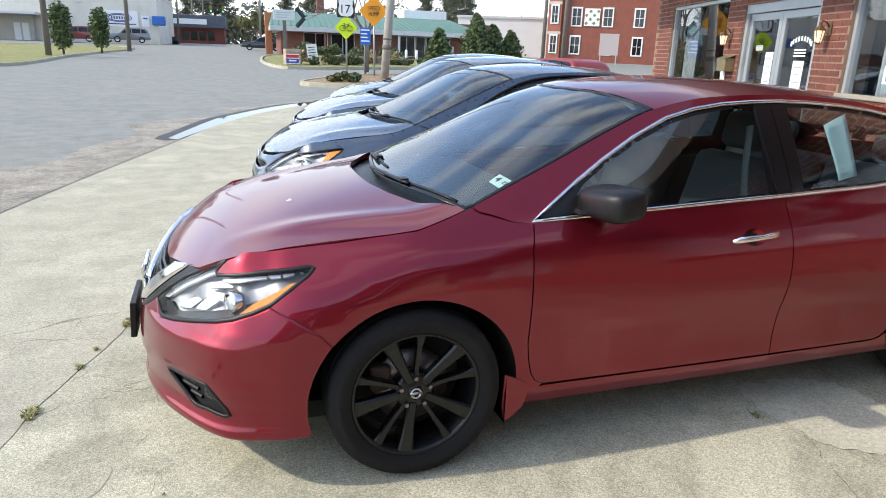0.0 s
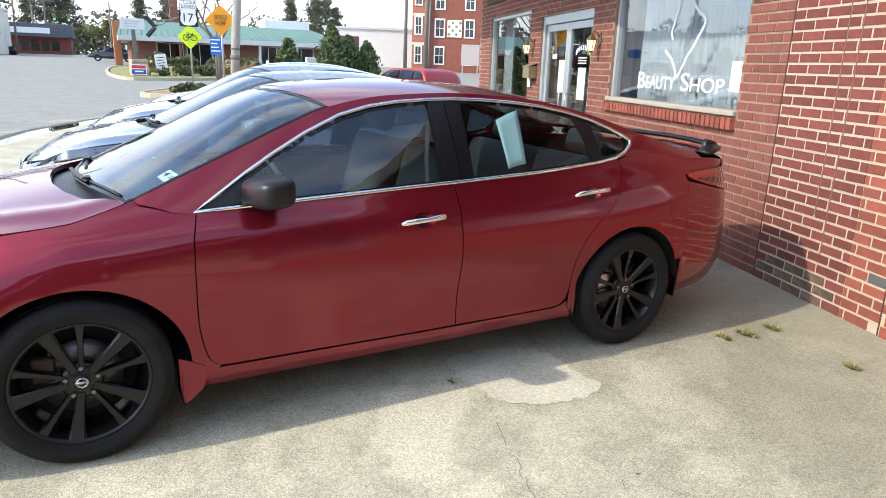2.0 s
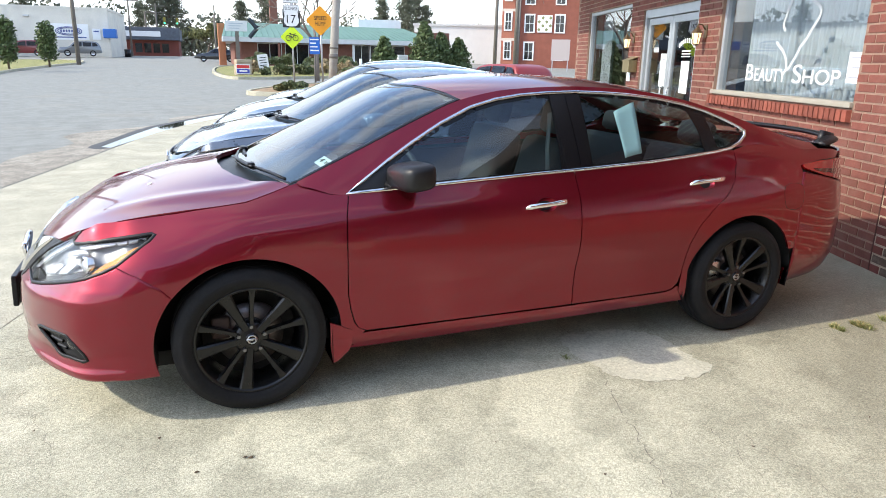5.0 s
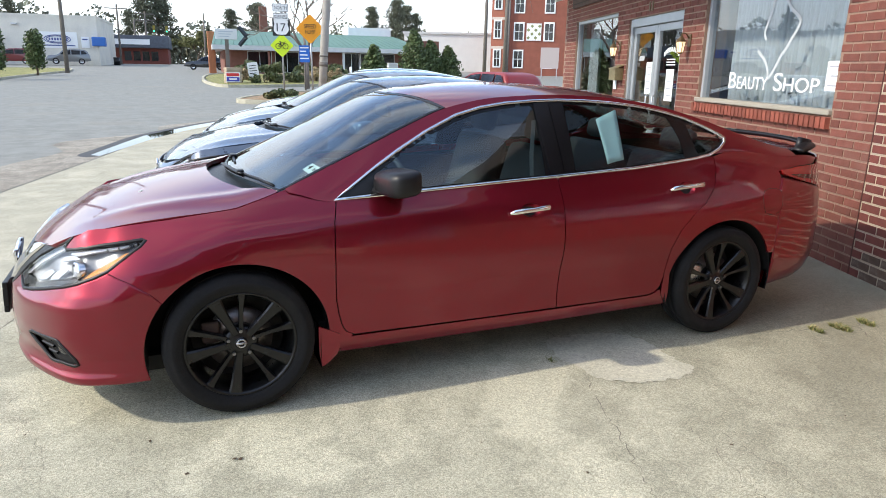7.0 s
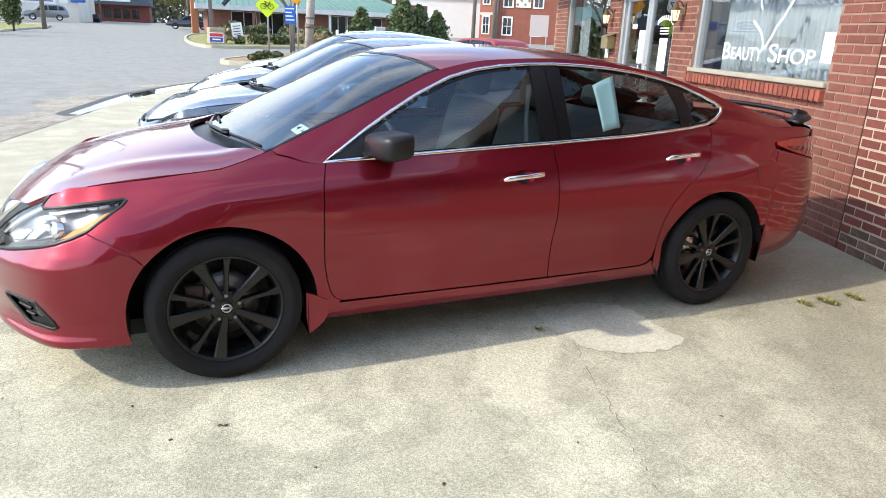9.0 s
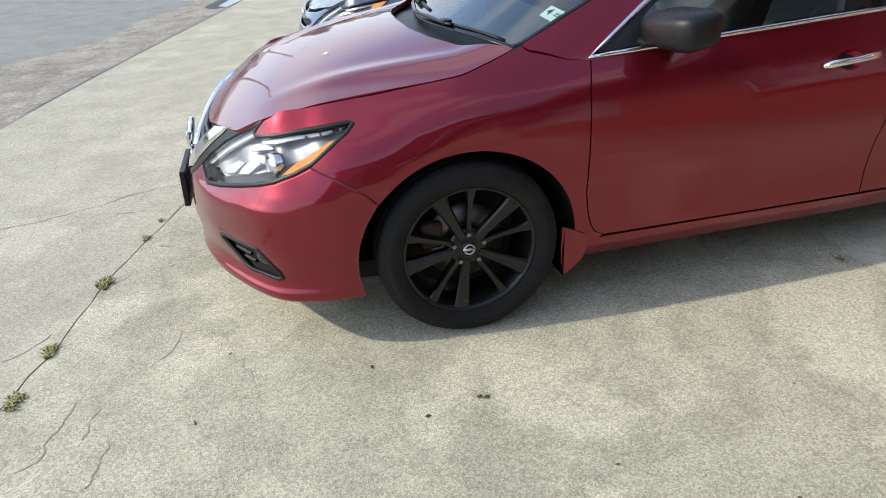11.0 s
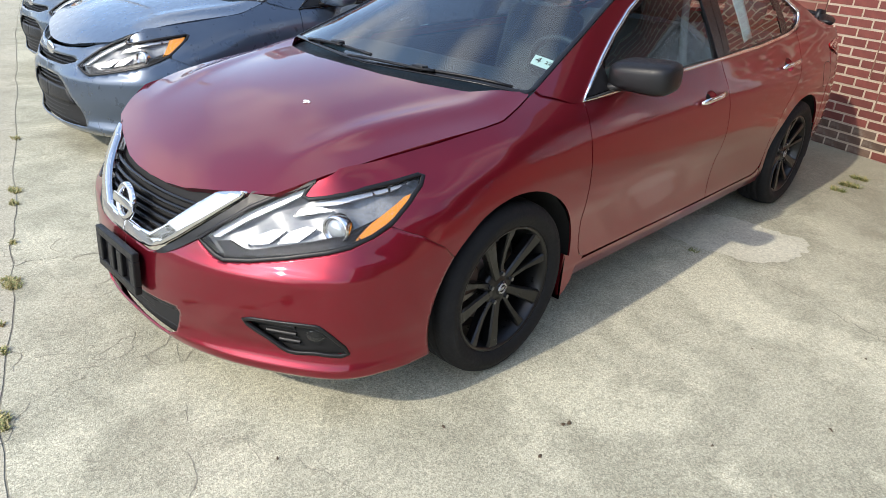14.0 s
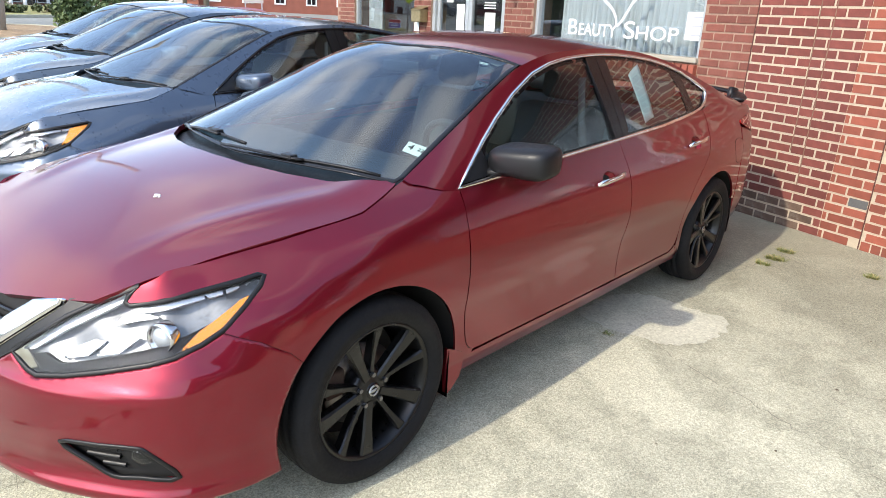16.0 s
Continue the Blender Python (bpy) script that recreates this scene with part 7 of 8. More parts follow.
hs = thing("speed_hump_sign", at(5.96, 26.98, -12), "amber diamond speed hump sign on a steel post", "traffic sign", "traffic signs")
part("post", add_cyl(bmesh.new(), (0.04, 0, -0.1), (0, 0, 3.55 - g1), 0.04, seg=8), GALV, hs)
p = part("sign_plate", plate(1.24, 1.24, 3.04 - g1, "diamond"), ORANGE, hs, smooth=False)
text_mesh("lettering", "SPEED", 0.50, 0.17, SIGNBLACK, p, 0, 3.15 - g1, -0.048)
text_mesh("lettering", "HUMP", 0.42, 0.17, SIGNBLACK, p, 0, 2.92 - g1, -0.048)
up = thing("utility_pole", at(5.96, 25.12), "tall weathered wooden utility pole with a steel band", "pole", "utility poles")
part("pole", add_tube(bmesh.new(), [(0, 0, -0.2), (0.18, 0, 2.2), (0.33, -0.05, 4.2), (0.75, -0.1, 9.5)], 0.17, 14), WOODPOLE, up)
part("band", add_cyl(bmesh.new(), (0.10, 0, 1.25), (0.115, 0, 1.42), 0.185, seg=14), DARKPOLE, up)
part("band", add_cyl(bmesh.new(), (0.125, 0, 1.62), (0.13, 0, 1.68), 0.185, seg=14), DARKPOLE, up)

# planting
GREEN = mat("shrub_leaf", (0.105, 0.125, 0.05), 0.6, var=0.25, scale=6, rand=0.45, island=True)
OLIVE = mat("dry_shrub_leaf", (0.13, 0.12, 0.04), 0.7, var=0.25, scale=6, rand=0.4, island=True)
CONIFER = mat("conifer_leaf", (0.085, 0.12, 0.04), 0.65, var=0.25, scale=4, rand=0.4, island=True)
PINE = mat("pine_needles", (0.115, 0.125, 0.08), 0.7, var=0.25, scale=2, rand=0.4, island=True)
SPRING = mat("spring_leaf", (0.19, 0.19, 0.075), 0.7, var=0.25, scale=2, rand=0.4, island=True)
TWIG = mat("bare_twig", (0.20, 0.16, 0.13), 0.9, var=0.2, scale=6)
BARK = mat("bark", (0.13, 0.095, 0.065), 0.95, var=0.3, scale=8, bump=0.5, bump_scale=20)


def leaves(bm, c, r, n, size, rd, squash=1.0):
    for _ in range(n):
        d = Vector((rd.gauss(0, 1), rd.gauss(0, 1), rd.gauss(0, 1))).normalized() * (rd.random() ** 0.4)
        p = Vector(c) + Vector((d.x * r[0], d.y * r[1], d.z * r[2] * squash))
        u = Vector((rd.gauss(0, 1), rd.gauss(0, 1), rd.gauss(0, 1))).normalized()
        w = u.orthogonal().normalized()
        s = size * rd.uniform(0.5, 1.3)
        v = u.cross(w) * s * 0.6
        w = w * s
        bm.faces.new([bm.verts.new(p + q) for q in (-w - v * 0.3, -w * 0.1 - v, w, -w * 0.1 + v)])
    return bm


def bush(name, m, rx, ry, h, n, material, label, size=0.05, seed=1, group="shrubs"):
    rd = random.Random(seed)
    t = thing(name, m, label, "shrub", group)
    bm = bmesh.new()
    for k in range(max(6, int(rx * ry * 10))):
        a = rd.uniform(0, 6.28)
        q = rd.random() ** 0.6
        c = (math.cos(a) * rx * 0.75 * q, math.sin(a) * ry * 0.75 * q, h * rd.uniform(0.3, 0.75) * (1.05 - 0.4 * q))
        s = rd.uniform(0.25, 0.42) * min(rx, ry, h)
        leaves(bm, c, (s * 1.3, s * 1.3, s), n // max(6, int(rx * ry * 10)), size, rd)
    part("foliage", bm, material, t, smooth=False)
    st = bmesh.new()
    for k in range(5):
        a = 1.25 * k
        add_tube(st, [(0, 0, -0.05), (0.3 * rx * math.cos(a), 0.3 * ry * math.sin(a), h * 0.5)], 0.015, 5)
    part("stems", st, BARK, t)
    return t


def cone_tree(m, r, h, n, seed, label):
    """Clipped conifer, full to near the ground."""
    rd = random.Random(seed)
    t = thing("conifer", m, label, "tree", "conifers")
    part("trunk", add_cyl(bmesh.new(), (0, 0, -0.1), (0, 0, h * 0.6), 0.09, 0.04, 8), BARK, t)
    bm = bmesh.new()
    for k in range(60):
        z = h * (0.10 + 0.86 * (k / 60))
        rr = r * (1.0 if z < h * 0.45 else ((h - z) / (h * 0.55)) ** 0.75)
        a = k * 2.4
        c = (math.cos(a) * rr * 0.62, math.sin(a) * rr * 0.62, z)
        s = max(rr * 0.45, 0.12) * rd.uniform(0.8, 1.25)
        leaves(bm, c, (s, s, s * 1.2), n // 60, 0.085 * max(1, h / 3), rd)
    part("crown", bm, CONIFER, t, smooth=False)
    return t


def branch(bm, p, d, L, r, depth, rd, tips):
    q = p + d * L
    mid = p + d * L * 0.5 + Vector((rd.gauss(0, 1), rd.gauss(0, 1), rd.gauss(0, 1))) * L * 0.05
    add_tube(bm, [p, mid, q], r, 5)
    if depth == 0:
        tips.append(q)
        return
    for _ in range(rd.choice((2, 3, 3))):
        nd = (d + Vector((rd.gauss(0, 0.5), rd.gauss(0, 0.5), rd.gauss(0.12, 0.3)))).normalized()
        branch(bm, p + d * L * rd.uniform(0.6, 1.0), nd, L * rd.uniform(0.55, 0.8), r * 0.6, depth - 1, rd, tips)


def tree(m, h, crown_r, leaf, leaf_n, leaf_size, seed, label, depth=3, bare=False, first=0.35, name="tree"):
    rd = random.Random(seed)
    t = thing(name, m, label, "tree", "street trees")
    bm = bmesh.new()
    tips = []
    top_p = Vector((rd.uniform(-0.03, 0.03) * h, rd.uniform(-0.03, 0.03) * h, h * first))
    rings = [(0, 0, -0.2), (0.0, 0.0, h * first * 0.5), tuple(top_p)]
    add_tube(bm, rings, 0.022 * h, 8)
    for k in range(5):
        a = 1.256 * k + rd.uniform(-0.3, 0.3)
        d = Vector((math.cos(a) * 0.7, math.sin(a) * 0.7, rd.uniform(0.6, 1.1))).normalized()
        branch(bm, top_p, d, crown_r * 0.62, 0.010 * h, depth, rd, tips)
    part("trunk", bm, TWIG if bare else BARK, t)
    if not bare:
        lb = bmesh.new()
        for q in tips:
            leaves(lb, q, (crown_r * 0.26,) * 3, max(leaf_n // len(tips), 3), leaf_size, rd, 0.7)
        part("crown", lb, leaf, t, smooth=False)
    return t


def pine(m, h, seed, label):
    """Tall bare-stemmed pine with flat tufts of needles."""
    rd = random.Random(seed)
    t = thing("pine_tree", m, label, "tree", "pines")
    bm = bmesh.new()
    add_tube(bm, [(0, 0, -0.2), (0.02 * h, 0, h * 0.5), (0.0, 0.01 * h, h * 0.97)], 0.016 * h, 8)
    lb = bmesh.new()
    for k in range(30):
        z = h * (0.42 + 0.57 * k / 29)
        a = 2.4 * k + rd.uniform(-0.5, 0.5)
        L = h * rd.uniform(0.07, 0.19) * (1.15 - 0.75 * k / 29)
        e = Vector((math.cos(a) * L, math.sin(a) * L, z + rd.uniform(-0.01, 0.04) * h))
        add_tube(bm, [(0.01 * h, 0, z), tuple((Vector((0, 0, z)) + e) / 2 + Vector((0, 0, 0.01 * h))), tuple(e)], 0.004 * h, 5)
        leaves(lb, e, (h * 0.085, h * 0.085, h * 0.045), 95, h * 0.015, rd)
        leaves(lb, (Vector((0, 0, z)) + e) * 0.5, (h * 0.06, h * 0.06, h * 0.035), 50, h * 0.015, rd)
    leaves(lb, (0, 0, h * 0.97), (h * 0.06, h * 0.06, h * 0.05), 90, h * 0.016, rd)
    part("trunk", bm, BARK, t)
    part("crown", lb, PINE, t, smooth=False)
    return t


def kerbed_bed(name, poly, top, h=0.14):
    """A raised bed: concrete kerb round an earth or grass surface."""
    poly = smooth_poly(poly, 4, True)
    t = tagged(new(name), kind="structure")
    cx, cy = np.mean([p[0] for p in poly]), np.mean([p[1] for p in poly])
    kb = bmesh.new()
    rows = []
    for x, y in poly:
        L = math.hypot(cx - x, cy - y)
        ux, uy = (cx - x) / L, (cy - y) / L
        z = float(rise(x, y))
        rows.append([kb.verts.new(c) for c in ((x, y, z - 0.05), (x + ux * 0.02, y + uy * 0.02, z + h), (x + ux * 0.17, y + uy * 0.17, z + h), (x + ux * 0.18, y + uy * 0.18, z + h - 0.06))])
    n = len(rows)
    for k in range(n):
        for q in range(3):
            kb.faces.new((rows[k][q], rows[(k + 1) % n][q], rows[(k + 1) % n][q + 1], rows[k][q + 1]))
    bmesh.ops.recalc_face_normals(kb, faces=kb.faces)
    part("kerb", kb, APRON, t, smooth=False)
    part("bed", sheet([(x + (cx - x) * 0.03, y + (cy - y) * 0.03) for x, y in poly], h - 0.03, 0.6, 0.6), top, t)
    return t


kerbed_bed("pavement_island", [(2.3, 22.6), (3.2, 21.3), (5.0, 21.0), (7.8, 22.5), (9.0, 25.5), (8.3, 28.3), (6.5, 28.6), (4.2, 26.4)], SOIL)
bush("island_bush", at(4.25, 22.9, 0, 0.1), 0.72, 0.5, 0.42, 2600, GREEN, "low dark green shrub on the traffic island", 0.07, 3)
bush("island_bush", at(3.45, 22.7, 0, 0.1), 0.36, 0.3, 0.26, 700, OLIVE, "small yellowish shrub on the traffic island", 0.06, 4)
# corner bed in front of the low building
kerbed_bed("pavement_corner", [(2.6, 35.5), (4.0, 34.4), (7.0, 35.6), (12.0, 38.5), (20, 43.5), (27, 47.0), (27, 54), (14, 56), (6, 58), (3.5, 54), (2.4, 44)], GRASSGROUND)
for k, (x, y, rx, ry, h) in enumerate([(5.6, 38.2, 1.1, 0.7, 0.7), (7.4, 39.0, 1.1, 0.7, 0.65), (11.0, 41.0, 1.3, 0.6, 0.5), (13.0, 42.2, 1.3, 0.6, 0.5), (15.2, 43.4, 1.3, 0.6, 0.5), (17.2, 44.6, 1.2, 0.6, 0.5)]):
    bush("clipped_shrub", at(x, y, 20, 0.1), rx, ry, h, 1500, GREEN, "rounded clipped shrub in the corner bed", 0.10, 20 + k, "hedge in the corner bed")
for k, (x, y, rx, ry, h) in enumerate([(6.6, 53.5, 1.5, 0.9, 1.35), (8.8, 53.8, 1.4, 0.9, 1.35), (11.0, 54.0, 1.3, 0.9, 1.3), (13.5, 53.5, 1.2, 0.9, 1.2)]):
    bush("clipped_shrub", at(x, y, 0, 0.1), rx, ry, h, 1200, GREEN, "boxy clipped hedge before the low building", 0.12, 40 + k, "hedge by the building")
for k, (x, y) in enumerate([(4.3, 38.4), (9.2, 41.2), (10.6, 41.6)]):
    bush("ornamental_grass", at(x, y, 0, 0.1), 0.6, 0.5, 1.0, 700, mat("straw_grass", (0.36, 0.28, 0.16), 0.85, var=0.2, rand=0.3, island=True), "straw-coloured ornamental grass clump in the bed", 0.10, 60 + k, "grass clumps")
STONE = mat("tan_stone", (0.42, 0.34, 0.24), 0.85, var=0.2, scale=4, bump=0.3, bump_scale=15, rand=0.2)
sw = thing("stone_wall", at(9.0, 42.0, 20), "low tan stone planter wall in the corner bed", "wall")
for k in range(14):
    for r in range(3):
        part("stone", box(-2.6 + 0.38 * k + 0.19 * (r % 2), -2.25 + 0.38 * k + 0.19 * (r % 2), -0.2, 0.2, 0.1 + 0.16 * r, 0.25 + 0.16 * r, 0.02), STONE, sw, smooth=False)
sp = thing("stone_pier", at(3.7, 37.4, 10), "short tan stone pier at the street corner", "pier")
for r in range(5):
    part("stone", box(-0.42, 0.42, -0.3, 0.3, 0.1 + 0.17 * r, 0.265 + 0.17 * r, 0.02), STONE, sp, smooth=False)
ps = thing("yard_sign", at(3.55, 35.85, -8, 0.1), "small red, white and blue yard sign on wire legs", "sign", "yard signs")
p = part("sign_panel", box(-0.36, 0.36, -0.005, 0.005, 0.12, 0.62), SIGNWHITE, ps, smooth=False)
part("colour_bar", box(-0.33, 0.33, -0.008, -0.005, 0.42, 0.58), mat("sign_red", (0.55, 0.03, 0.03), 0.5), p, smooth=False)
part("colour_bar", box(-0.33, 0.33, -0.008, -0.005, 0.15, 0.38), mat("sign_navy", (0.05, 0.06, 0.35), 0.5), p, smooth=False)
part("white_bar", box(-0.2, 0.2, -0.010, -0.008, 0.24, 0.31), SIGNWHITE, p, smooth=False)
for x in (-0.25, 0.25):
    part("leg", add_cyl(bmesh.new(), (x, 0.01, 0), (x, 0.01, 0.5), 0.008, seg=6), GALV, ps)
ws = thing("notice_board", at(4.95, 37.75, -6, 0.1), "tilted white notice board on a post in the bed", "sign", "yard signs")
p = part("board", plate(0.58, 0.86, 0.72), SIGNWHITE, ws, smooth=False)
for k in range(4):
    part("print_bar", box(-0.2, 0.2 - 0.05 * (k % 2), -0.045, -0.042, 0.95 - 0.14 * k, 0.99 - 0.14 * k), SIGNBLACK, p, smooth=False)
part("post", add_cyl(bmesh.new(), (0, 0, 0), (0, 0, 0.9), 0.03, seg=8), GALV, ws)
ws.rotation_euler[1] = radians(-7)
bs = thing("information_sign", at(6.6, 31.6, -10), "blue information sign on a dark post", "sign")
p = part("sign_plate", plate(0.5, 0.8, 1.75, t=0.01), SIGNBLUE, bs, smooth=False)
for k in range(4):
    part("white_bar", box(-0.22, 0.2 - 0.06 * (k % 3), -0.045, -0.041, 1.50 + 0.17 * k, 1.56 + 0.17 * k), SIGNWHITE, p, smooth=False)
part("post", add_cyl(bmesh.new(), (0, 0.02, -0.05), (0, 0.02, 2.2), 0.05, seg=8), DARKPOLE, bs)
tree(at(7.0, 33.2), 6.0, 2.9, GREEN, 0, 0.1, 5, "leafless young street tree with fine grey twigs", depth=5, bare=True, first=0.30)
cone_tree(at(7.54, 22.9, 0, 0.08), 0.60, 2.0, 3400, 7, "slim clipped dark green conifer near the parked cars")
for k, (x, y, r, h) in enumerate([(11.9, 30.3, 0.85, 3.1), (13.0, 30.8, 0.8, 2.6), (13.9, 30.6, 0.75, 2.3)]):
    cone_tree(at(x, y), r, h, 3400, 70 + k, "tall dense dark green conifer at the lot's edge")

# low building with the green roof
BANKBRICK = mat("brown_red_brick", (0.20, 0.085, 0.06), 0.9, var=0.2, scale=3)
ROOFGREEN = mat("sea_green_roof", (0.14, 0.245, 0.205), 0.55, var=0.1, scale=1.2)
FASCIA = mat("pale_fascia", (0.55, 0.56, 0.55), 0.6, var=0.08, scale=2)
DARKGLASS = mat("dark_window", (0.012, 0.013, 0.015), 0.08, coat=0.6)
bz = float(rise(12, 60))
bk = thing("low_building", pose(5.4, 61.0, bz, 0, 0, -3), "single-storey brick building with a sea-green roof", "building")
L0 = 17.6
part("wall", box(0, L0, 0, 12, -0.3, 2.35), BANKBRICK, bk, smooth=False)
part("wing", box(L0 - 2.0, L0 + 3.2, 2.5, 12, -0.3, 3.4), BANKBRICK, bk, smooth=False)
part("fascia", box(-1.0, L0 + 0.8, -1.6, 12, 2.05, 2.45, 0.02), FASCIA, bk, smooth=False)
rf = bmesh.new()
v = [rf.verts.new(c) for c in ((-1.0, -1.6, 2.45), (L0 + 0.8, -1.6, 2.45), (L0 - 1.9, 1.4, 3.65), (-0.6, 1.4, 3.75), (-1.0, 12, 2.45), (L0 + 0.8, 12, 2.45), (L0 - 1.9, 9.5, 3.65), (-0.6, 9.5, 3.75))]
for f in ((0, 1, 2, 3), (1, 5, 6, 2), (5, 4, 7, 6), (4, 0, 3, 7), (3, 2, 6, 7)):
    rf.faces.new([v[k] for k in f])
bmesh.ops.recalc_face_normals(rf, faces=rf.faces)
ro = part("roof", rf, ROOFGREEN, bk, smooth=False)
for k in range(36):
    t = -0.8 + (L0 + 0.8) * k / 35
    xt = -0.5 + (L0 - 1.6) * k / 35
    part("roof_seam", add_tube(bmesh.new(), [(t, -1.6, 2.47), (xt, 1.38, 3.68 + 0.09 * (1 - k / 35))], 0.02, 4), ROOFGREEN, ro)
part("chimney", box(3.6, 4.3, 5, 5.7, 3.4, 6.2, 0.02), BANKBRICK, ro, smooth=False)
for x0, x1 in ((2.0, 4.0), (4.4, 6.4), (10.6, 12.0), (13.2, 15.4)):
    w = part("window", box(x0, x1, -0.03, 0.03, 0.25, 1.95), DARKGLASS, bk, smooth=False)
    fr = bmesh.new()
    for a, b, c, d in ((x0 - 0.06, x0, 0.2, 2.0), (x1, x1 + 0.06, 0.2, 2.0), (x0, x1, 1.95, 2.0), (x0, x1, 0.2, 0.25), ((x0 + x1) / 2 - 0.03, (x0 + x1) / 2 + 0.03, 0.25, 1.95)):
        add_box(fr, a, b, -0.06, 0.04, c, d)
    part("frame", fr, FASCIA, w, smooth=False)
d = part("door", box(12.2, 13.0, -0.03, 0.03, 0.0, 2.0), DARKGLASS, bk, smooth=False)
fr = bmesh.new()
for a, b, c, e in ((12.12, 12.2, 0, 2.05), (13.0, 13.08, 0, 2.05), (12.2, 13.0, 1.97, 2.05)):
    add_box(fr, a, b, -0.06, 0.04, c, e)
part("frame", fr, FASCIA, d, smooth=False)
for k in range(6):
    part("post", box(0.3 + 3.3 * k, 0.5 + 3.3 * k, -1.4, -1.2, -0.2, 2.05), BANKBRICK if k < 2 else FASCIA, bk, smooth=False)
part("rooftop_unit", box(12.5, 17.0, 7, 10, 3.4, 4.7, 0.03), WHITE, bk, smooth=False)
for k, (x, y) in enumerate([(15.6, 56.6), (16.6, 56.8)]):
    bo = thing("bollard", at(x, y), "short cream bollard by the building entrance", "bollard", "bollards")
    part("post", add_cyl(bmesh.new(), (0, 0, -0.05), (0, 0, 0.85), 0.12, seg=12), SIGNWHITE, bo)
ub = thing("utility_cabinet", at(19.4, 56.5), "grey metal utility cabinet near the low building", "cabinet")
part("body", box(-0.45, 0.45, -0.25, 0.25, 0.0, 1.25, 0.02), FASCIA, ub, smooth=False)
part("door", box(-0.4, 0.4, -0.262, -0.25, 0.1, 1.15), mat("grey_cabinet_door", (0.45, 0.46, 0.45), 0.5), ub, smooth=False)
# pylon sign and lamp post at the corner
py = thing("pylon_sign", at(5.1, 54.85, -3, 0.05), "pale pylon sign with dark chevron on a brick-red post", "sign")
part("post", box(-0.14, 0.14, -0.1, 0.1, 0, 3.4), DARKPOLE, py, smooth=False)
p = part("sign_box", box(-0.85, 0.8, -0.12, 0.12, 2.75, 3.55, 0.02), mat("sign_grey", (0.62, 0.64, 0.64), 0.5, var=0.05), py, smooth=False)
for k in range(3):
    part("print_bar", box(-0.6, 0.5 - 0.15 * k, -0.13, -0.12, 3.3 - 0.18 * k, 3.36 - 0.18 * k), mat("sign_print", (0.4, 0.45, 0.5), 0.6), p, smooth=False)
ch = bmesh.new()
for a, b in (((0.95, 3.75), (1.55, 3.0)), ((1.55, 3.0), (0.95, 2.3))):
    add_tube(ch, [(a[0], 0, a[1]), (b[0], 0, b[1])], 0.14, 4, flat=(0.1, 0.16, (0, 0, 1)))
part("chevron", ch, mat("dark_slate", (0.02, 0.03, 0.04), 0.5), py, smooth=False)
lp = thing("street_lamp", at(6.7, 56.6, 0, 0.05), "black lantern-style street lamp by the hedge", "lamp")
part("pole", add_cyl(bmesh.new(), (0, 0, 0), (0, 0, 3.1), 0.06, 0.045, 8), TRIMBLACK, lp)
part("lantern", add_lathe(bmesh.new(), [(0.08, 0), (0.2, 0.45), (0.26, 0.48), (0.05, 0.75), (0.0, 0.8)], 8), mat("lamp_pane", (0.35, 0.36, 0.36), 0.3), lp)
lp.children[-1].matrix_basis = Matrix.Translation((0, 0, 3.1)) @ Matrix.Rotation(radians(90), 4, "X")
rc = thing("brick_column", at(4.5, 63.0), "tall orange-red painted column at the building's corner", "column")
part("shaft", box(-0.3, 0.3, -0.3, 0.3, 0, 3.6, 0.02), mat("orange_brick", (0.42, 0.17, 0.08), 0.85, var=0.15), rc, smooth=False)

# brick mill
MILLBRICK = mat("mill_brick", (0.24, 0.08, 0.052), 0.9, var=0.15, scale=1.5, bump=0.1, bump_scale=20)
mz = float(rise(40, 70))
ml = thing("brick_mill", pose(38.6, 72.4, mz, 0, 0, -31), "tall red-brick mill with white-framed sash windows", "building")
part("wall", box(0, 34, 0, 18, -0.5, 16.5), MILLBRICK, ml, smooth=False)
part("cornice", box(-0.4, 34.4, -0.4, 18.4, 16.0, 16.6, 0.05), MILLBRICK, ml, smooth=False)
tw = part("stair_tower", box(-1.3, 0.2, -0.8, 5.0, -0.5, 17.5), mat("mill_brick_pale", (0.36, 0.13, 0.08), 0.9, var=0.15, scale=1.5), ml, smooth=False)
for z in (3.2, 6.5, 9.8, 13.1):
    part("band", box(-1.34, 0.24, -0.84, 5.04, z - 0.15, z + 0.15), mat("pale_stone", (0.6, 0.5, 0.42), 0.8, var=0.1), tw, smooth=False)


def sash(parent, x, z, y=-0.02, w=1.0, h=1.9):
    win = part("window", box(x - w / 2 - 0.13, x + w / 2 + 0.13, y - 0.06, y + 0.05, z - 0.12, z + h + 0.15), WHITE, parent, "white-framed sash window", smooth=False)
    for k in range(2):
        for q in range(2):
            x0 = x - w / 2 + q * w / 2 + 0.03
            z0 = z + k * h / 2 + 0.03
            part("pane", box(x0, x0 + w / 2 - 0.06, y - 0.075, y - 0.055, z0, z0 + h / 2 - 0.06), DARKGLASS, win, smooth=False)


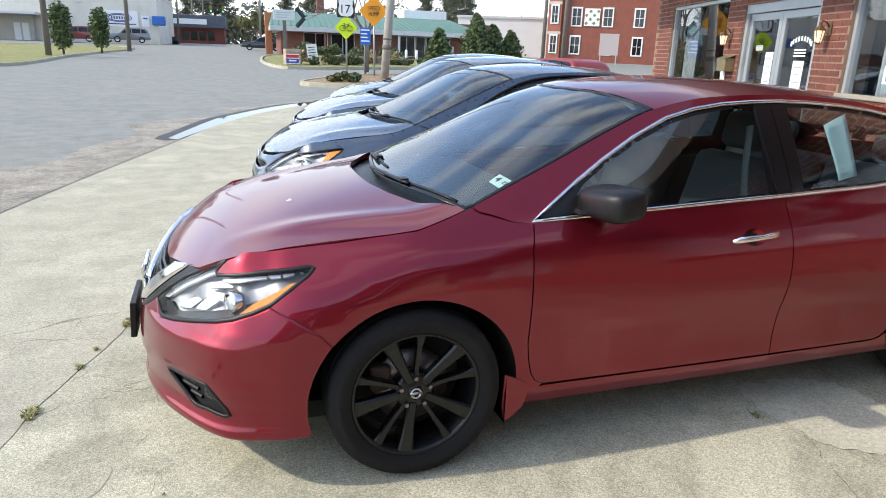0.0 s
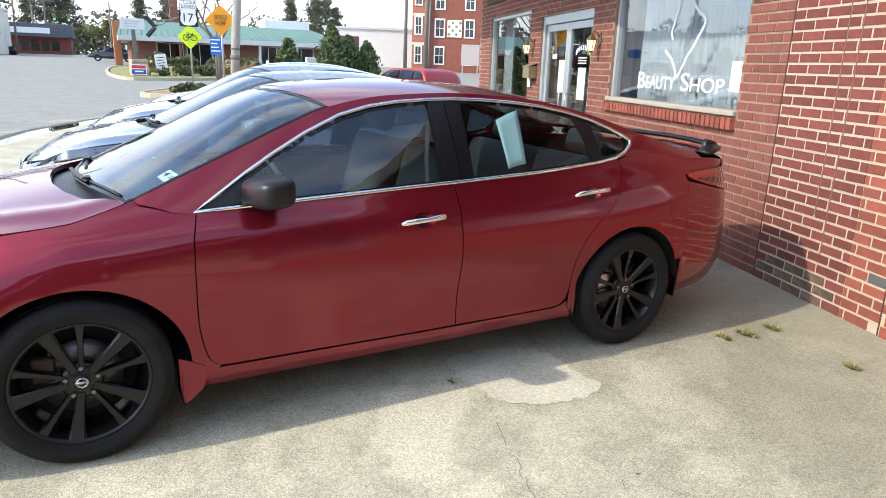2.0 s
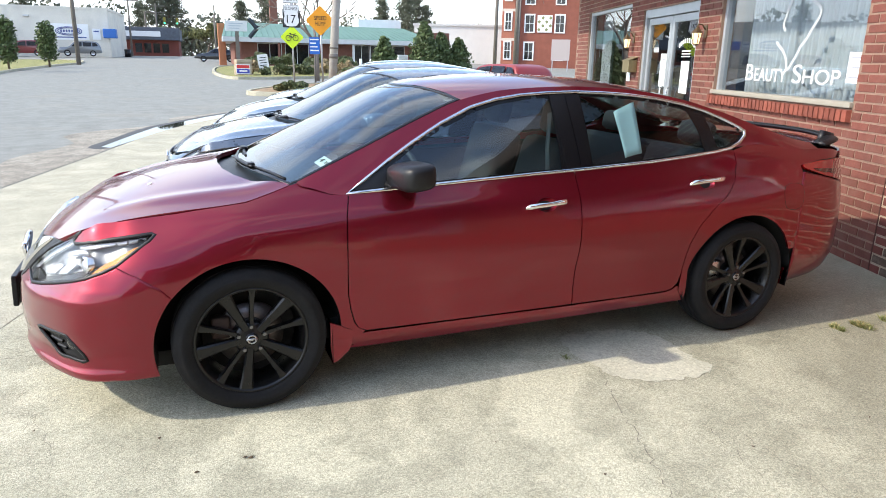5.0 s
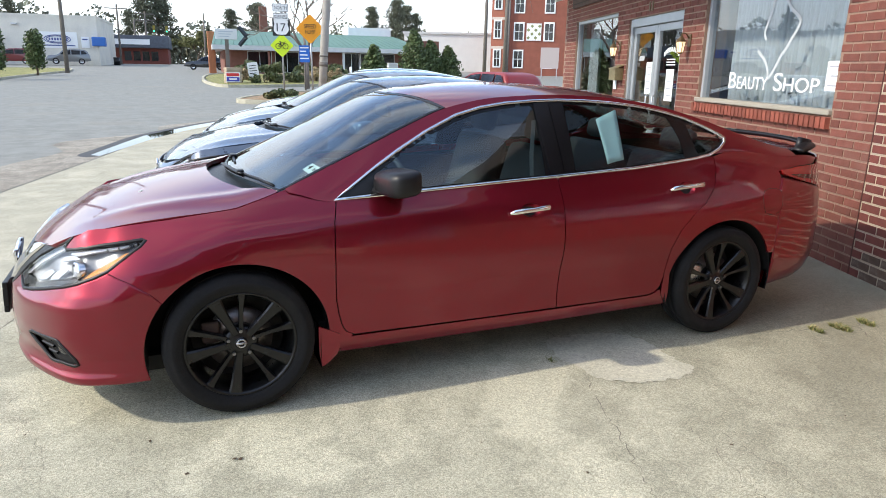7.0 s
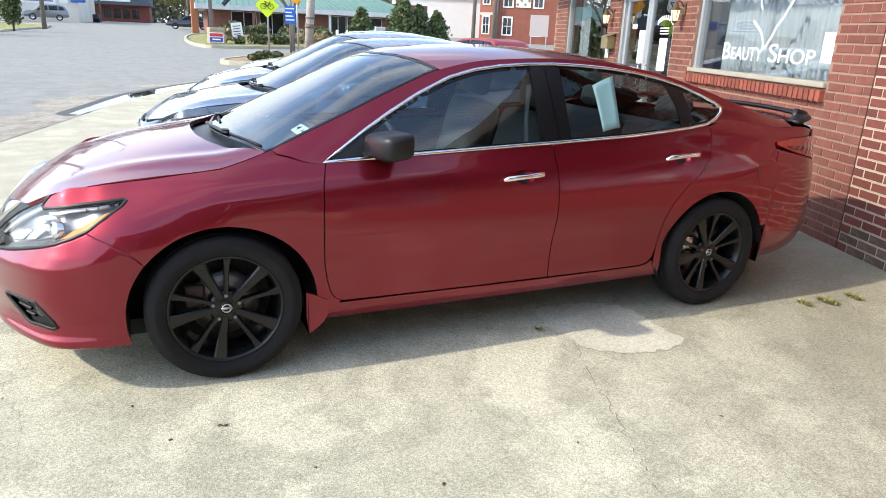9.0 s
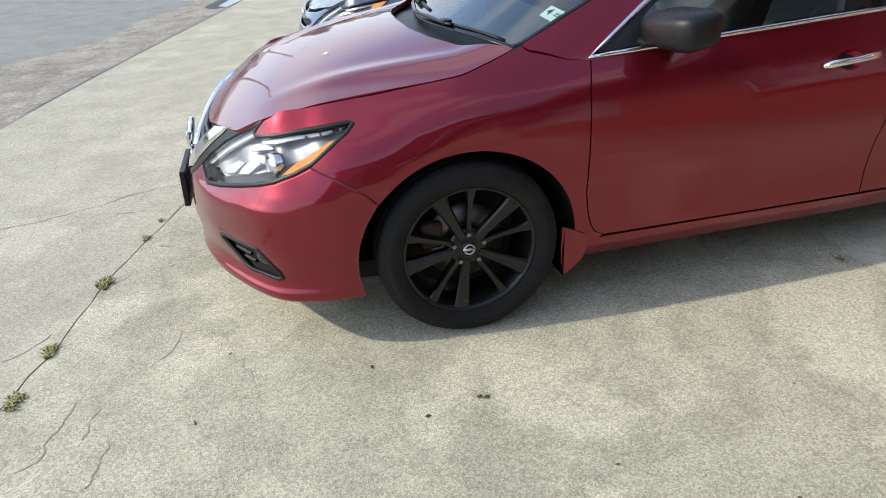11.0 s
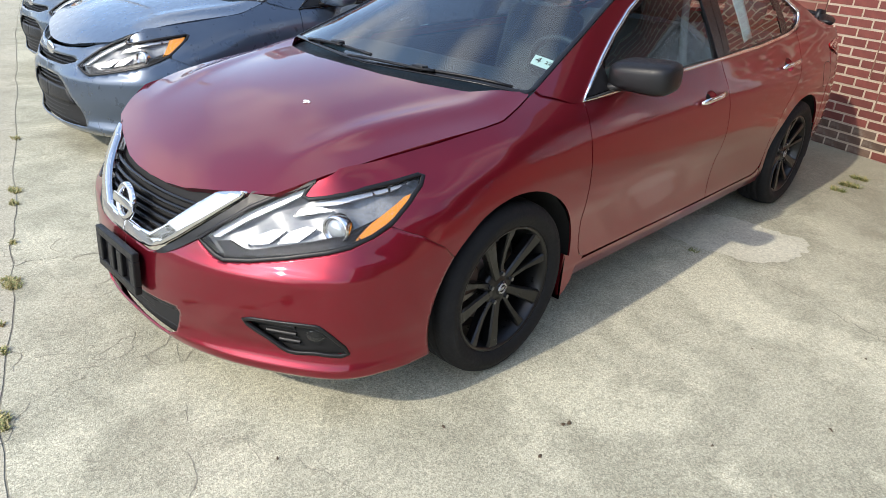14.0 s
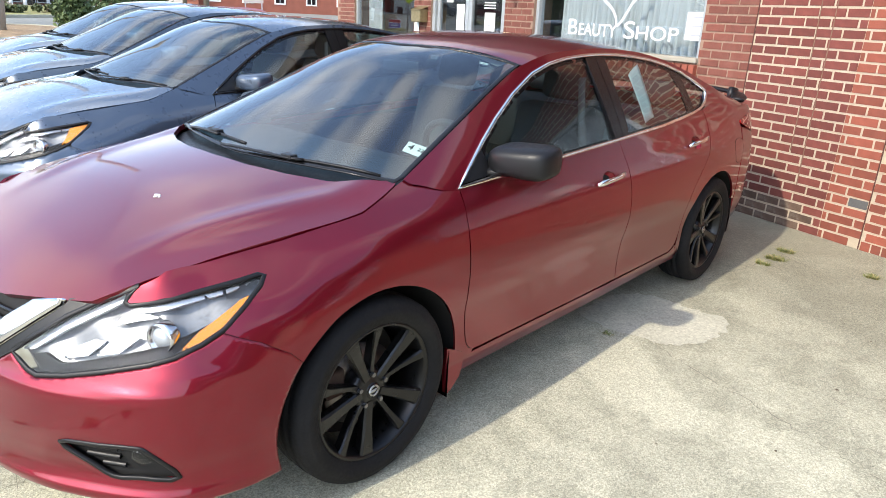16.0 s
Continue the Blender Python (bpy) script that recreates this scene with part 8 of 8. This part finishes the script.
for col in range(8):
    for row in range(5):
        sash(ml, 1.95 + 3.55 * col, 0.95 + 3.15 * row)
for row in range(5):
    sash(tw, -0.55, 1.0 + 3.3 * row, -0.82, 0.7, 1.9)
qb = part("quilt_panel", box(2.85, 4.6, -0.12, -0.02, 4.05, 6.0, 0.01), SIGNWHITE, ml, "painted quilt square on the mill wall", smooth=False)
qm = bmesh.new()
for k in range(4):
    for r in range(4):
        if (k + r) % 2 == 0:
            a = Matrix.Translation((3.07 + 0.44 * k, 0, 4.37 + 0.44 * r)) @ Matrix.Rotation(radians(45), 4, "Y")
            add_box(qm, -0.15, 0.15, -0.14, -0.12, -0.15, 0.15, 0, a)
part("quilt_pattern", qm, mat("quilt_olive", (0.22, 0.24, 0.10), 0.7, var=0.2), qb, smooth=False)
part("awning", add_lathe(bmesh.new(), [(1.1, 0.0), (1.0, 0.5), (0.7, 0.9), (0.0, 1.1)], 12), mat("black_canvas", (0.015, 0.015, 0.016), 0.7), ml)
ml.children[-1].matrix_basis = Matrix.Translation((-2.0, -0.6, 2.0)) @ Matrix.Rotation(radians(90), 4, "X")
sg = thing("street_sign_board", at(36.0, 57.0, -32), "grey framed notice board near the mill", "sign")
part("board", box(-0.9, 0.9, -0.05, 0.05, 1.0, 3.0), mat("grey_board", (0.42, 0.36, 0.34), 0.7), sg, smooth=False)
part("leg", box(-0.8, -0.7, -0.04, 0.04, 0, 1.0), GALV, sg, smooth=False)
part("leg", box(0.7, 0.8, -0.04, 0.04, 0, 1.0), GALV, sg, smooth=False)
wb = thing("white_building", pose(34, 95, float(rise(34, 95)), 0, 0, -25), "long pale industrial building behind the poles", "building")
part("wall", box(0, 16, 0, 14, -0.5, 5.2), mat("pale_siding", (0.66, 0.66, 0.63), 0.7, var=0.06, scale=1), wb, smooth=False)
part("roof", box(-0.2, 16.2, -0.2, 14, 5.2, 5.5), FASCIA, wb, smooth=False)
part("door", box(2, 5, -0.05, 0.02, 0, 3), FASCIA, wb, smooth=False)


def upole(x, y, h, r, arms, label, lamp=False):
    t = thing("utility_pole", at(x, y), label, "pole", "utility poles")
    part("pole", add_cyl(bmesh.new(), (0, 0, -0.2), (0.1, 0, h), r, r * 0.65, 10), DARKPOLE, t)
    for z in arms:
        part("crossarm", box(-1.5, 1.5, -0.06, 0.06, z - 0.07, z + 0.07), DARKPOLE, t, smooth=False)
    if lamp:
        part("lamp_arm", add_tube(bmesh.new(), [(0, 0, h * 0.9), (1.0, 0, h * 0.95), (2.4, 0, h * 0.94)], 0.04, 6), GALV, t)
        part("lamp_head", box(2.2, 2.9, -0.1, 0.1, h * 0.925, h * 0.945, 0.02), GALV, t, smooth=False)
    return t


upole(-9.25, 42.2, 10.5, 0.17, (), "dark wooden utility pole on the verge")
upole(-6.7, 58.75, 10.5, 0.17, (), "dark wooden utility pole with a lamp arm", True)
upole(-4.75, 107, 8.2, 0.16, (7.6,), "wooden utility pole with a crossarm")
upole(-1.3, 121, 8.2, 0.16, (7.8, 6.8), "wooden utility pole with two crossarms")
upole(2.0, 140, 8.0, 0.16, (7.0,), "wooden utility pole far down the street")
upole(6.2, 98, 7.0, 0.13, (), "slim pole beside the street")
upole(24.2, 47.5, 11, 0.16, (), "tall dark utility pole beyond the lot")
upole(27.6, 50.5, 12, 0.2, (), "tall dark utility pole beyond the lot", True)
upole(36.0, 66, 8.0, 0.12, (), "slim utility pole near the mill")
upole(39.0, 75, 7.0, 0.12, (), "slim utility pole near the mill")
for pts in ([(10, 24, 11), (20, 36, 9.5), (39, 66, 7.6)], [(2, 24, 14), (27.6, 50.5, 11), (60, 70, 9)], [(-9.25, 42.2, 10), (-6.7, 58.75, 10), (-4.75, 107, 9)], [(-30, 38, 11), (-9.25, 42.2, 9.6), (-6.7, 58.75, 9.8)]):
    w = link_mesh("overhead_wire", add_tube(bmesh.new(), [p - np.array([0, 0, 0.0]) for p in smooth_poly(pts, 8)], 0.018, 4), DARKPOLE)
    tagged(w, "thin black overhead wire between poles", "wire", "overhead wires")
ts = thing("traffic_signal", pose(6.0, 126, float(rise(0, 126))), "span-wire traffic signals showing green over the street", "traffic light")
part("span_wire", add_tube(bmesh.new(), [(-9, 0, 7.0), (-3, 0, 6.3), (2, 0, 6.6)], 0.03, 5), DARKPOLE, ts)
part("mast", add_cyl(bmesh.new(), (-9, 0, -0.3), (-9, 0, 7.2), 0.12, seg=8), DARKPOLE, ts)
part("mast", add_cyl(bmesh.new(), (2, 0, -0.3), (2, 0, 7.2), 0.12, seg=8), DARKPOLE, ts)
for x in (-6.0, -4.0):
    hd = part("signal_head", box(x - 0.2, x + 0.2, -0.15, 0.15, 5.2, 6.3, 0.02), mat("signal_yellow", (0.25, 0.2, 0.03), 0.6), ts, smooth=False)
    part("green_lens", box(x - 0.12, x + 0.12, -0.17, -0.15, 5.27, 5.52), mat("green_light", (0.05, 0.8, 0.45), 0.4, emit=1.5), hd, smooth=False)

# left side of the street
verge = [(-9.2, 29.5), (-8.4, 43), (-7.6, 55), (-6.9, 63), (-9.5, 72), (-24, 66), (-40, 50), (-40, 30), (-18, 28)]
kerbed_bed("grass_verge", verge, GRASSGROUND, 0.12)
for x, y, sd in ((-8.85, 44.3, 1), (-7.75, 51.6, 2), (-15.0, 44.0, 3)):
    rd = random.Random(sd)
    t = thing("clipped_tree", at(x, y, 0, 0.08), "small clipped evergreen tree on the grass verge", "tree", "verge trees")
    part("trunk", add_cyl(bmesh.new(), (0, 0, -0.1), (0, 0, 1.2), 0.07, 0.05, 8), BARK, t)
    bm = bmesh.new()
    for k in range(46):
        z = 0.55 + 2.15 * k / 45
        rr = 0.62 * (min((z - 0.35) / 0.5, 1.0, (2.95 - z) / 0.8)) ** 0.6
        leaves(bm, (math.cos(2.4 * k) * rr * 0.6, math.sin(2.4 * k) * rr * 0.6, z), (0.32, 0.32, 0.3), 50, 0.10, rd)
    part("crown", bm, CONIFER, t, smooth=False)
wz = float(rise(0, 94))
WH = mat("whitewashed_block", (0.68, 0.64, 0.55), 0.85, var=0.08, scale=0.8, dirt=(0.45, 0.43, 0.4), dirt_scale=0.3, dirt_amount=0.4)
wh = thing("warehouse", pose(-6.6, 94.2, wz, 0, 0, 176), "long pale block warehouse with a printed banner", "building")
part("wall", box(0, 44, -16, 0, -0.6, 5.6), WH, wh, smooth=False)
part("parapet", box(-0.1, 44.1, -16.1, 0.06, 5.6, 5.9), WH, wh, smooth=False)
part("awning", box(-0.9, 0.6, -0.3, 1.0, 2.3, 3.4, 0.1), mat("blue_awning", (0.03, 0.13, 0.42), 0.6), wh, smooth=False)
ban = part("banner", box(2.3, 6.8, 0.06, 0.10, 2.0, 3.9), SIGNWHITE, wh, "white printed banner with an oval mark", smooth=False)
ov = bmesh.new()
for k in range(2):
    add_tube(ov, [(4.5 + (1.45 - 0.25 * k) * math.cos(a), 0.12, 3.05 + (0.48 - 0.12 * k) * math.sin(a)) for a in np.linspace(0, 6.283, 33)[:-1]], 0.05, 5, closed=True)
for k in range(7):
    add_box(ov, 3.45 + 0.3 * k, 3.62 + 0.3 * k, 0.10, 0.13, 2.9, 3.2)
add_box(ov, 2.6, 6.5, 0.10, 0.12, 2.25, 2.38)
part("oval_mark", ov, mat("banner_navy", (0.07, 0.09, 0.25), 0.6), ban, smooth=False)
part("banner", box(1.0, 1.9, 0.06, 0.10, 2.1, 3.4), SIGNWHITE, wh, smooth=False)
part("print_bar", box(1.15, 1.75, 0.10, 0.12, 3.0, 3.15), mat("banner_navy", (0.07, 0.09, 0.25), 0.6), wh.children[-1], smooth=False)
for x in (8.6, 11.5):
    part("wall_lamp", box(x, x + 0.6, 0.0, 0.3, 4.6, 4.8), FASCIA, wh, smooth=False)
part("lean_to", box(12.5, 44, 0.0, 5.0, 2.9, 3.15), FASCIA, wh, smooth=False)
part("lean_to_wall", box(14.0, 44, 0.5, 0.8, -0.5, 2.9), mat("beige_siding", (0.50, 0.46, 0.38), 0.8, var=0.06, scale=1.0), wh, smooth=False)
for x in (14.5, 15.4):
    part("door", box(x, x + 0.7, 0.8, 0.86, 0.0, 2.0), WHITE, wh, smooth=False)
st = thing("brick_store", pose(-7.2, 117, float(rise(0, 117)), 0, 0, -3), "low brick store with a grey shingled roof", "building")
part("wall", box(0, 9, 0, 10, -0.4, 2.4), mat("dark_red_brick", (0.2, 0.06, 0.045), 0.9, var=0.15), st, smooth=False)
part("roof", box(-0.4, 9.3, -1.4, 10, 2.4, 4.3, 0.1), mat("slate_shingle", (0.09, 0.10, 0.12), 0.8, var=0.2, scale=3), st, smooth=False)
part("sign", box(1.5, 6.5, -1.5, -1.4, 2.9, 3.7), SIGNWHITE, st, smooth=False)
for k in range(4):
    part("window", box(2.6 + 1.3 * k, 3.6 + 1.3 * k, -0.04, 0.02, 0.5, 1.9), DARKGLASS, st, smooth=False)
bx = thing("litter_bin", at(-4.9, 98), "dark green street bin on the corner", "bin")
part("drum", add_cyl(bmesh.new(), (0, 0, 0), (0, 0, 1.0), 0.4, seg=12), TRIMBLACK, bx)
for k, (x, y, h) in enumerate([(-1.5, 129, 12.5), (0.5, 131, 13), (2.0, 134, 11), (-4.0, 135, 9), (33, 108, 9.5), (36.5, 106, 10.5), (39.5, 110, 10), (42, 112, 9), (12, 120, 9), (16, 118, 10), (-20, 120, 9.5)]):
    pine(at(x, y), h, 200 + k, "tall dark pine behind the street")
for k, (x, y, h, lf) in enumerate([(10.5, 140, 9.5, SPRING), (12.5, 130, 8.0, SPRING), (8.5, 160, 9, SPRING), (-9, 122, 8.5, GREEN), (-13, 112, 8, GREEN), (22, 100, 7.5, SPRING), (26, 105, 7.5, SPRING), (30, 112, 8, SPRING), (5.5, 175, 10, SPRING), (1.0, 190, 11, GREEN), (-4, 180, 10, GREEN), (44, 118, 8, GREEN)]):
    tree(at(x, y), h, h * 0.36, lf, 5200, 0.26, 300 + k, "leafy tree in spring green far down the street" if lf is SPRING else "dark leafy tree behind the street", depth=2, first=0.22)
fw = bmesh.new()
rd = random.Random(77)
for k in range(190):
    a = radians(-75 + 285 * k / 189)
    R = 165 + 30 * rd.random()
    x, y = R * math.sin(a), R * math.cos(a) + 10
    hh = (rd.uniform(8, 13) + 3 * math.sin(0.9 * k) ** 2) * (0.55 if -12 < x < 9 else 1.0)
    leaves(fw, (x, y, float(rise(x, y)) + hh * 0.38), (5.5, 5.5, hh * 0.5), 520, 0.62, rd)
# leaf colour is lightened and greyed to stand in for distance haze
woods = tagged(link_mesh("far_woods", fw, mat("haze_paled_foliage", (0.16, 0.165, 0.115), 0.8, var=0.2, scale=0.05, rand=0.4, island=True), smooth=False), "distant band of mixed trees along the horizon", "woods", kind="stuff")


# brick house across the forecourt, which the car's side mirrors
hs = thing("brick_house", pose(-9.0, -12.5, 0, 0, 0, 4), "plain two-storey brown brick house facing the forecourt", "house")
part("wall", box(0, 30, -8, 0, -0.2, 7.0), mat("brown_house_brick", (0.20, 0.09, 0.06), 0.9, var=0.2, scale=5), hs, smooth=False)
part("roof", box(-0.5, 30.5, -8.5, 0.5, 7.0, 7.5, 0.05), mat("dark_shingle", (0.06, 0.055, 0.05), 0.9, var=0.2, scale=3), hs, smooth=False)
for x in (2.6, 4.3, 9.2, 10.9, 15.7, 17.4, 22.2, 23.9):
    for z in (0.9, 4.0):
        w = part("window", box(x, x + 1.4, 0.0, 0.06, z, z + 2.0, 0.01), WHITE, hs, smooth=False)
        for q in (0, 1):
            part("pane", box(x + 0.16, x + 1.24, 0.06, 0.068, z + 0.16 + 0.88 * q, z + 0.96 + 0.88 * q), DARKGLASS, w, smooth=False)

# ---- other vehicles ----
def profile_car(name, m, profile, glass_poly, width, color, label, wheels=(0.85, 3.6), wr=0.33):
    """A vehicle whose outline is drawn in x, z; tumblehome above the belt, real wheels, windows as own panels."""
    t = thing(name, m, label, "car", "vehicles in the distance")
    pts = smooth_poly(profile, 4, True)
    zmax = max(p[1] for p in pts)
    belt = 0.95
    bm = bmesh.new()
    cols = []
    ys = (-1, -0.96, -0.8, 0, 0.8, 0.96, 1)
    sh = (0.93, 0.985, 1, 1, 1, 0.985, 0.93)
    cx, cz = np.mean([p[0] for p in pts]), 0.6
    for yy, s in zip(ys, sh):
        ring = []
        for x, z in pts:
            w = width / 2 * (1 - 0.22 * max(0, (z - belt) / max(zmax - belt, 0.1)))
            ring.append(bm.verts.new((cx + (x - cx) * (s + (1 - s) * 0.5), yy * w, cz + (z - cz) * s)))
        cols.append(ring)
    n = len(pts)
    for a, b in zip(cols, cols[1:]):
        for k in range(n):
            bm.faces.new((a[k], a[(k + 1) % n], b[(k + 1) % n], b[k]))
    bm.faces.new(cols[0]); bm.faces.new(cols[-1][::-1])
    bmesh.ops.recalc_face_normals(bm, faces=bm.faces)
    part("body", bm, color, t)
    for poly in glass_poly:
        for sd in (-1, 1):
            g = bmesh.new()
            vs = []
            for x, z in poly:
                w = width / 2 * (1 - 0.22 * max(0, (z - belt) / max(zmax - belt, 0.1)))
                vs.append(g.verts.new((x, sd * (w * 1.0 + 0.006), z)))
            g.faces.new(vs)
            bmesh.ops.solidify(g, geom=g.faces[:], thickness=0.01)
            part("side_window", g, DARKGLASS, t, smooth=False)
    for wx in wheels:
        for sd in (-1, 1):
            w = bmesh.new()
            add_lathe(w, [(wr * 0.62, -0.10), (wr * 0.9, -0.11), (wr, -0.08), (wr, 0.08), (wr * 0.9, 0.11), (wr * 0.62, 0.10)], 20)
            w.transform(Matrix.Translation((wx, sd * (width / 2 - 0.10), wr)))
            wo = part("wheel", w, RUBBER, t)
            r = add_lathe(bmesh.new(), [(0.0, sd * 0.085), (wr * 0.3, sd * 0.08), (wr * 0.62, sd * 0.10)], 20)
            r.transform(Matrix.Translation((wx, sd * (width / 2 - 0.10), wr)))
            part("rim", r, SATIN, wo)
    return t


SEDAN_P = [(0.0, 0.35), (0.0, 0.62), (0.25, 0.78), (1.2, 0.93), (1.9, 1.32), (2.5, 1.44), (3.2, 1.40), (3.9, 1.08), (4.55, 1.02), (4.7, 0.7), (4.65, 0.35), (3.0, 0.25), (1.5, 0.25)]
SEDAN_G = [[(1.55, 0.97), (2.05, 1.30), (2.5, 1.38), (2.55, 0.99)], [(2.62, 0.99), (2.62, 1.38), (3.15, 1.34), (3.6, 1.08), (3.5, 1.01)]]
SUV_P = [(0.0, 0.4), (0.0, 0.8), (0.3, 1.0), (1.1, 1.1), (1.7, 1.6), (2.5, 1.72), (4.0, 1.68), (4.45, 1.2), (4.55, 0.8), (4.5, 0.4), (3.0, 0.32), (1.5, 0.32)]
SUV_G = [[(1.35, 1.12), (1.8, 1.52), (2.5, 1.62), (2.5, 1.12)], [(2.6, 1.12), (2.6, 1.62), (3.5, 1.6), (3.5, 1.14)], [(3.6, 1.14), (3.6, 1.58), (3.95, 1.55), (4.25, 1.2)]]
profile_car("black_sedan", pose(2.7, 77.5, float(rise(0, 77)), 0, 0, -4), SEDAN_P, SEDAN_G, 1.8, mat("black_car_paint", (0.012, 0.013, 0.015), 0.25, coat=1.0), "black sedan waiting at the side street")
profile_car("grey_suv", pose(-12.0, 90.8, float(rise(0, 90)) + 0.15, 0, 0, 5), SUV_P, SUV_G, 1.85, mat("grey_car_paint", (0.18, 0.19, 0.2), 0.3, 0.5, coat=1.0), "grey crossover parked at the warehouse", (0.9, 3.6), 0.36)
profile_car("red_pickup", pose(-17.6, 89.6, float(rise(0, 90)) + 0.1, 0, 0, 5), SUV_P, SUV_G, 1.9, mat("maroon_car_paint", (0.16, 0.012, 0.015), 0.3, coat=1.0), "dark red van parked at the warehouse", (0.9, 3.6), 0.38)
profile_car("red_van", pose(12.8, 26.2, float(rise(0, 24)) - 0.05, 0, 0, -80), [(x, z * 0.70) for x, z in SUV_P], [[(x, z * 0.70) for x, z in q] for q in SUV_G], 1.85, mat("bright_red_paint", (0.22, 0.015, 0.015), 0.4, 0.1, coat=0.3), "bright red van parked beyond the sedans", (0.9, 3.6), 0.36)

sedan("slate_sedan", pose(0.61, 2.78, 0.0), SLATE, "slate blue four-door sedan parked beside the red one", "parked cars", full=False)
sedan("steel_sedan", pose(1.15, 5.02, 0.04, 0, 0, 0), STEEL, "steel blue-grey sedan parked nose to the kerb", "parked cars", full=False)
sedan("steel_sedan", pose(1.95, 7.6, 0.06, 0, 0, 0), STEEL, "steel blue-grey sedan at the far end of the row", "parked cars", full=False)

# ---- small things on and in the red sedan ----
pp = bmesh.new()
rows = []
for k in range(9):
    t = k / 8
    row = []
    for q in range(6):
        s = q / 5
        x = (1.992 + 0.115 * s) * (1 - t) + (1.983 + 0.15 * s) * t
        z = (1.052 + 0.02 * s) * (1 - t) + (1.285 + 0.05 * s) * t
        row.append(pp.verts.new((x, float(upper(x, z)[1]) + 0.012 + 0.006 * math.sin(3 * s), z)))
    rows.append(row)
for a, b in zip(rows, rows[1:]):
    for q in range(5):
        pp.faces.new((a[q], a[q + 1], b[q + 1], b[q]))
pn = tagged(link_mesh("paper_sheet", pp, PAPERBLUE), "pale blue-green paper sheet taped inside the rear window", "paper")
sol = pn.modifiers.new("thick", "SOLIDIFY")
sol.thickness = 0.001
st = bmesh.new()
for x, y in ((0.350, 0.290), (0.370, 0.218), (0.425, 0.238), (0.402, 0.308)):
    st.verts.new((x, y, float(top(x, y)[2]) - 0.006))
st.faces.new(st.verts)
bmesh.ops.recalc_face_normals(st, faces=st.faces)
bmesh.ops.solidify(st, geom=st.faces[:], thickness=0.001)
sk = tagged(link_mesh("inspection_sticker", st, mat("sticker_white", (0.75, 0.76, 0.66), 0.6), smooth=False), "white and yellow inspection sticker inside the windshield", "sticker")
for body, size, (xo, yo), (xe, ye) in (("4", 0.045, (0.368, 0.286), (0.378, 0.25)), ("22", 0.026, (0.384, 0.25), (0.393, 0.222))):
    cu = bpy.data.curves.new("lettering", "FONT")
    cu.body, cu.size, cu.extrude = body, size, 0.0005
    tmp = new("lettering", cu)
    bpy.context.view_layer.update()
    me = bpy.data.meshes.new_from_object(tmp.evaluated_get(bpy.context.evaluated_depsgraph_get()))
    bpy.data.objects.remove(tmp)
    me.materials.clear(); me.materials.append(SIGNBLACK)
    lt = new("lettering", me)
    o = Vector((xo, yo, float(top(xo, yo)[2]) - 0.0035))
    ux = (Vector((xe, ye, float(top(xe, ye)[2]) - 0.0035)) - o).normalized()
    uy = Vector((xo + 0.05, yo + 0.02, float(top(xo + 0.05, yo + 0.02)[2]) - 0.0035)) - o
    uy = (uy - ux * uy.dot(ux)).normalized()
    un = ux.cross(uy)
    lt.matrix_world = Matrix(((ux.x, uy.x, un.x, o.x), (ux.y, uy.y, un.y, o.y), (ux.z, uy.z, un.z, o.z), (0, 0, 0, 1)))
    lt.parent = sk
dr = bmesh.new()
rd = random.Random(3)
for k in range(14):
    a, r = rd.uniform(0, 6.28), 0.012 * rd.random() ** 0.5
    x, y = -0.372 + r * math.cos(a) * 0.8, 0.703 + r * math.sin(a) * 1.4
    bmesh.ops.create_uvsphere(dr, u_segments=6, v_segments=4, radius=rd.uniform(0.003, 0.006), matrix=Matrix.Translation((x, y, float(hood(x, y)[2]) + 0.001)) @ Matrix.Diagonal((1, 1, 0.35, 1)))
tagged(link_mesh("dropping", dr, WHITE), "white bird dropping spattered on the red hood", "stain")
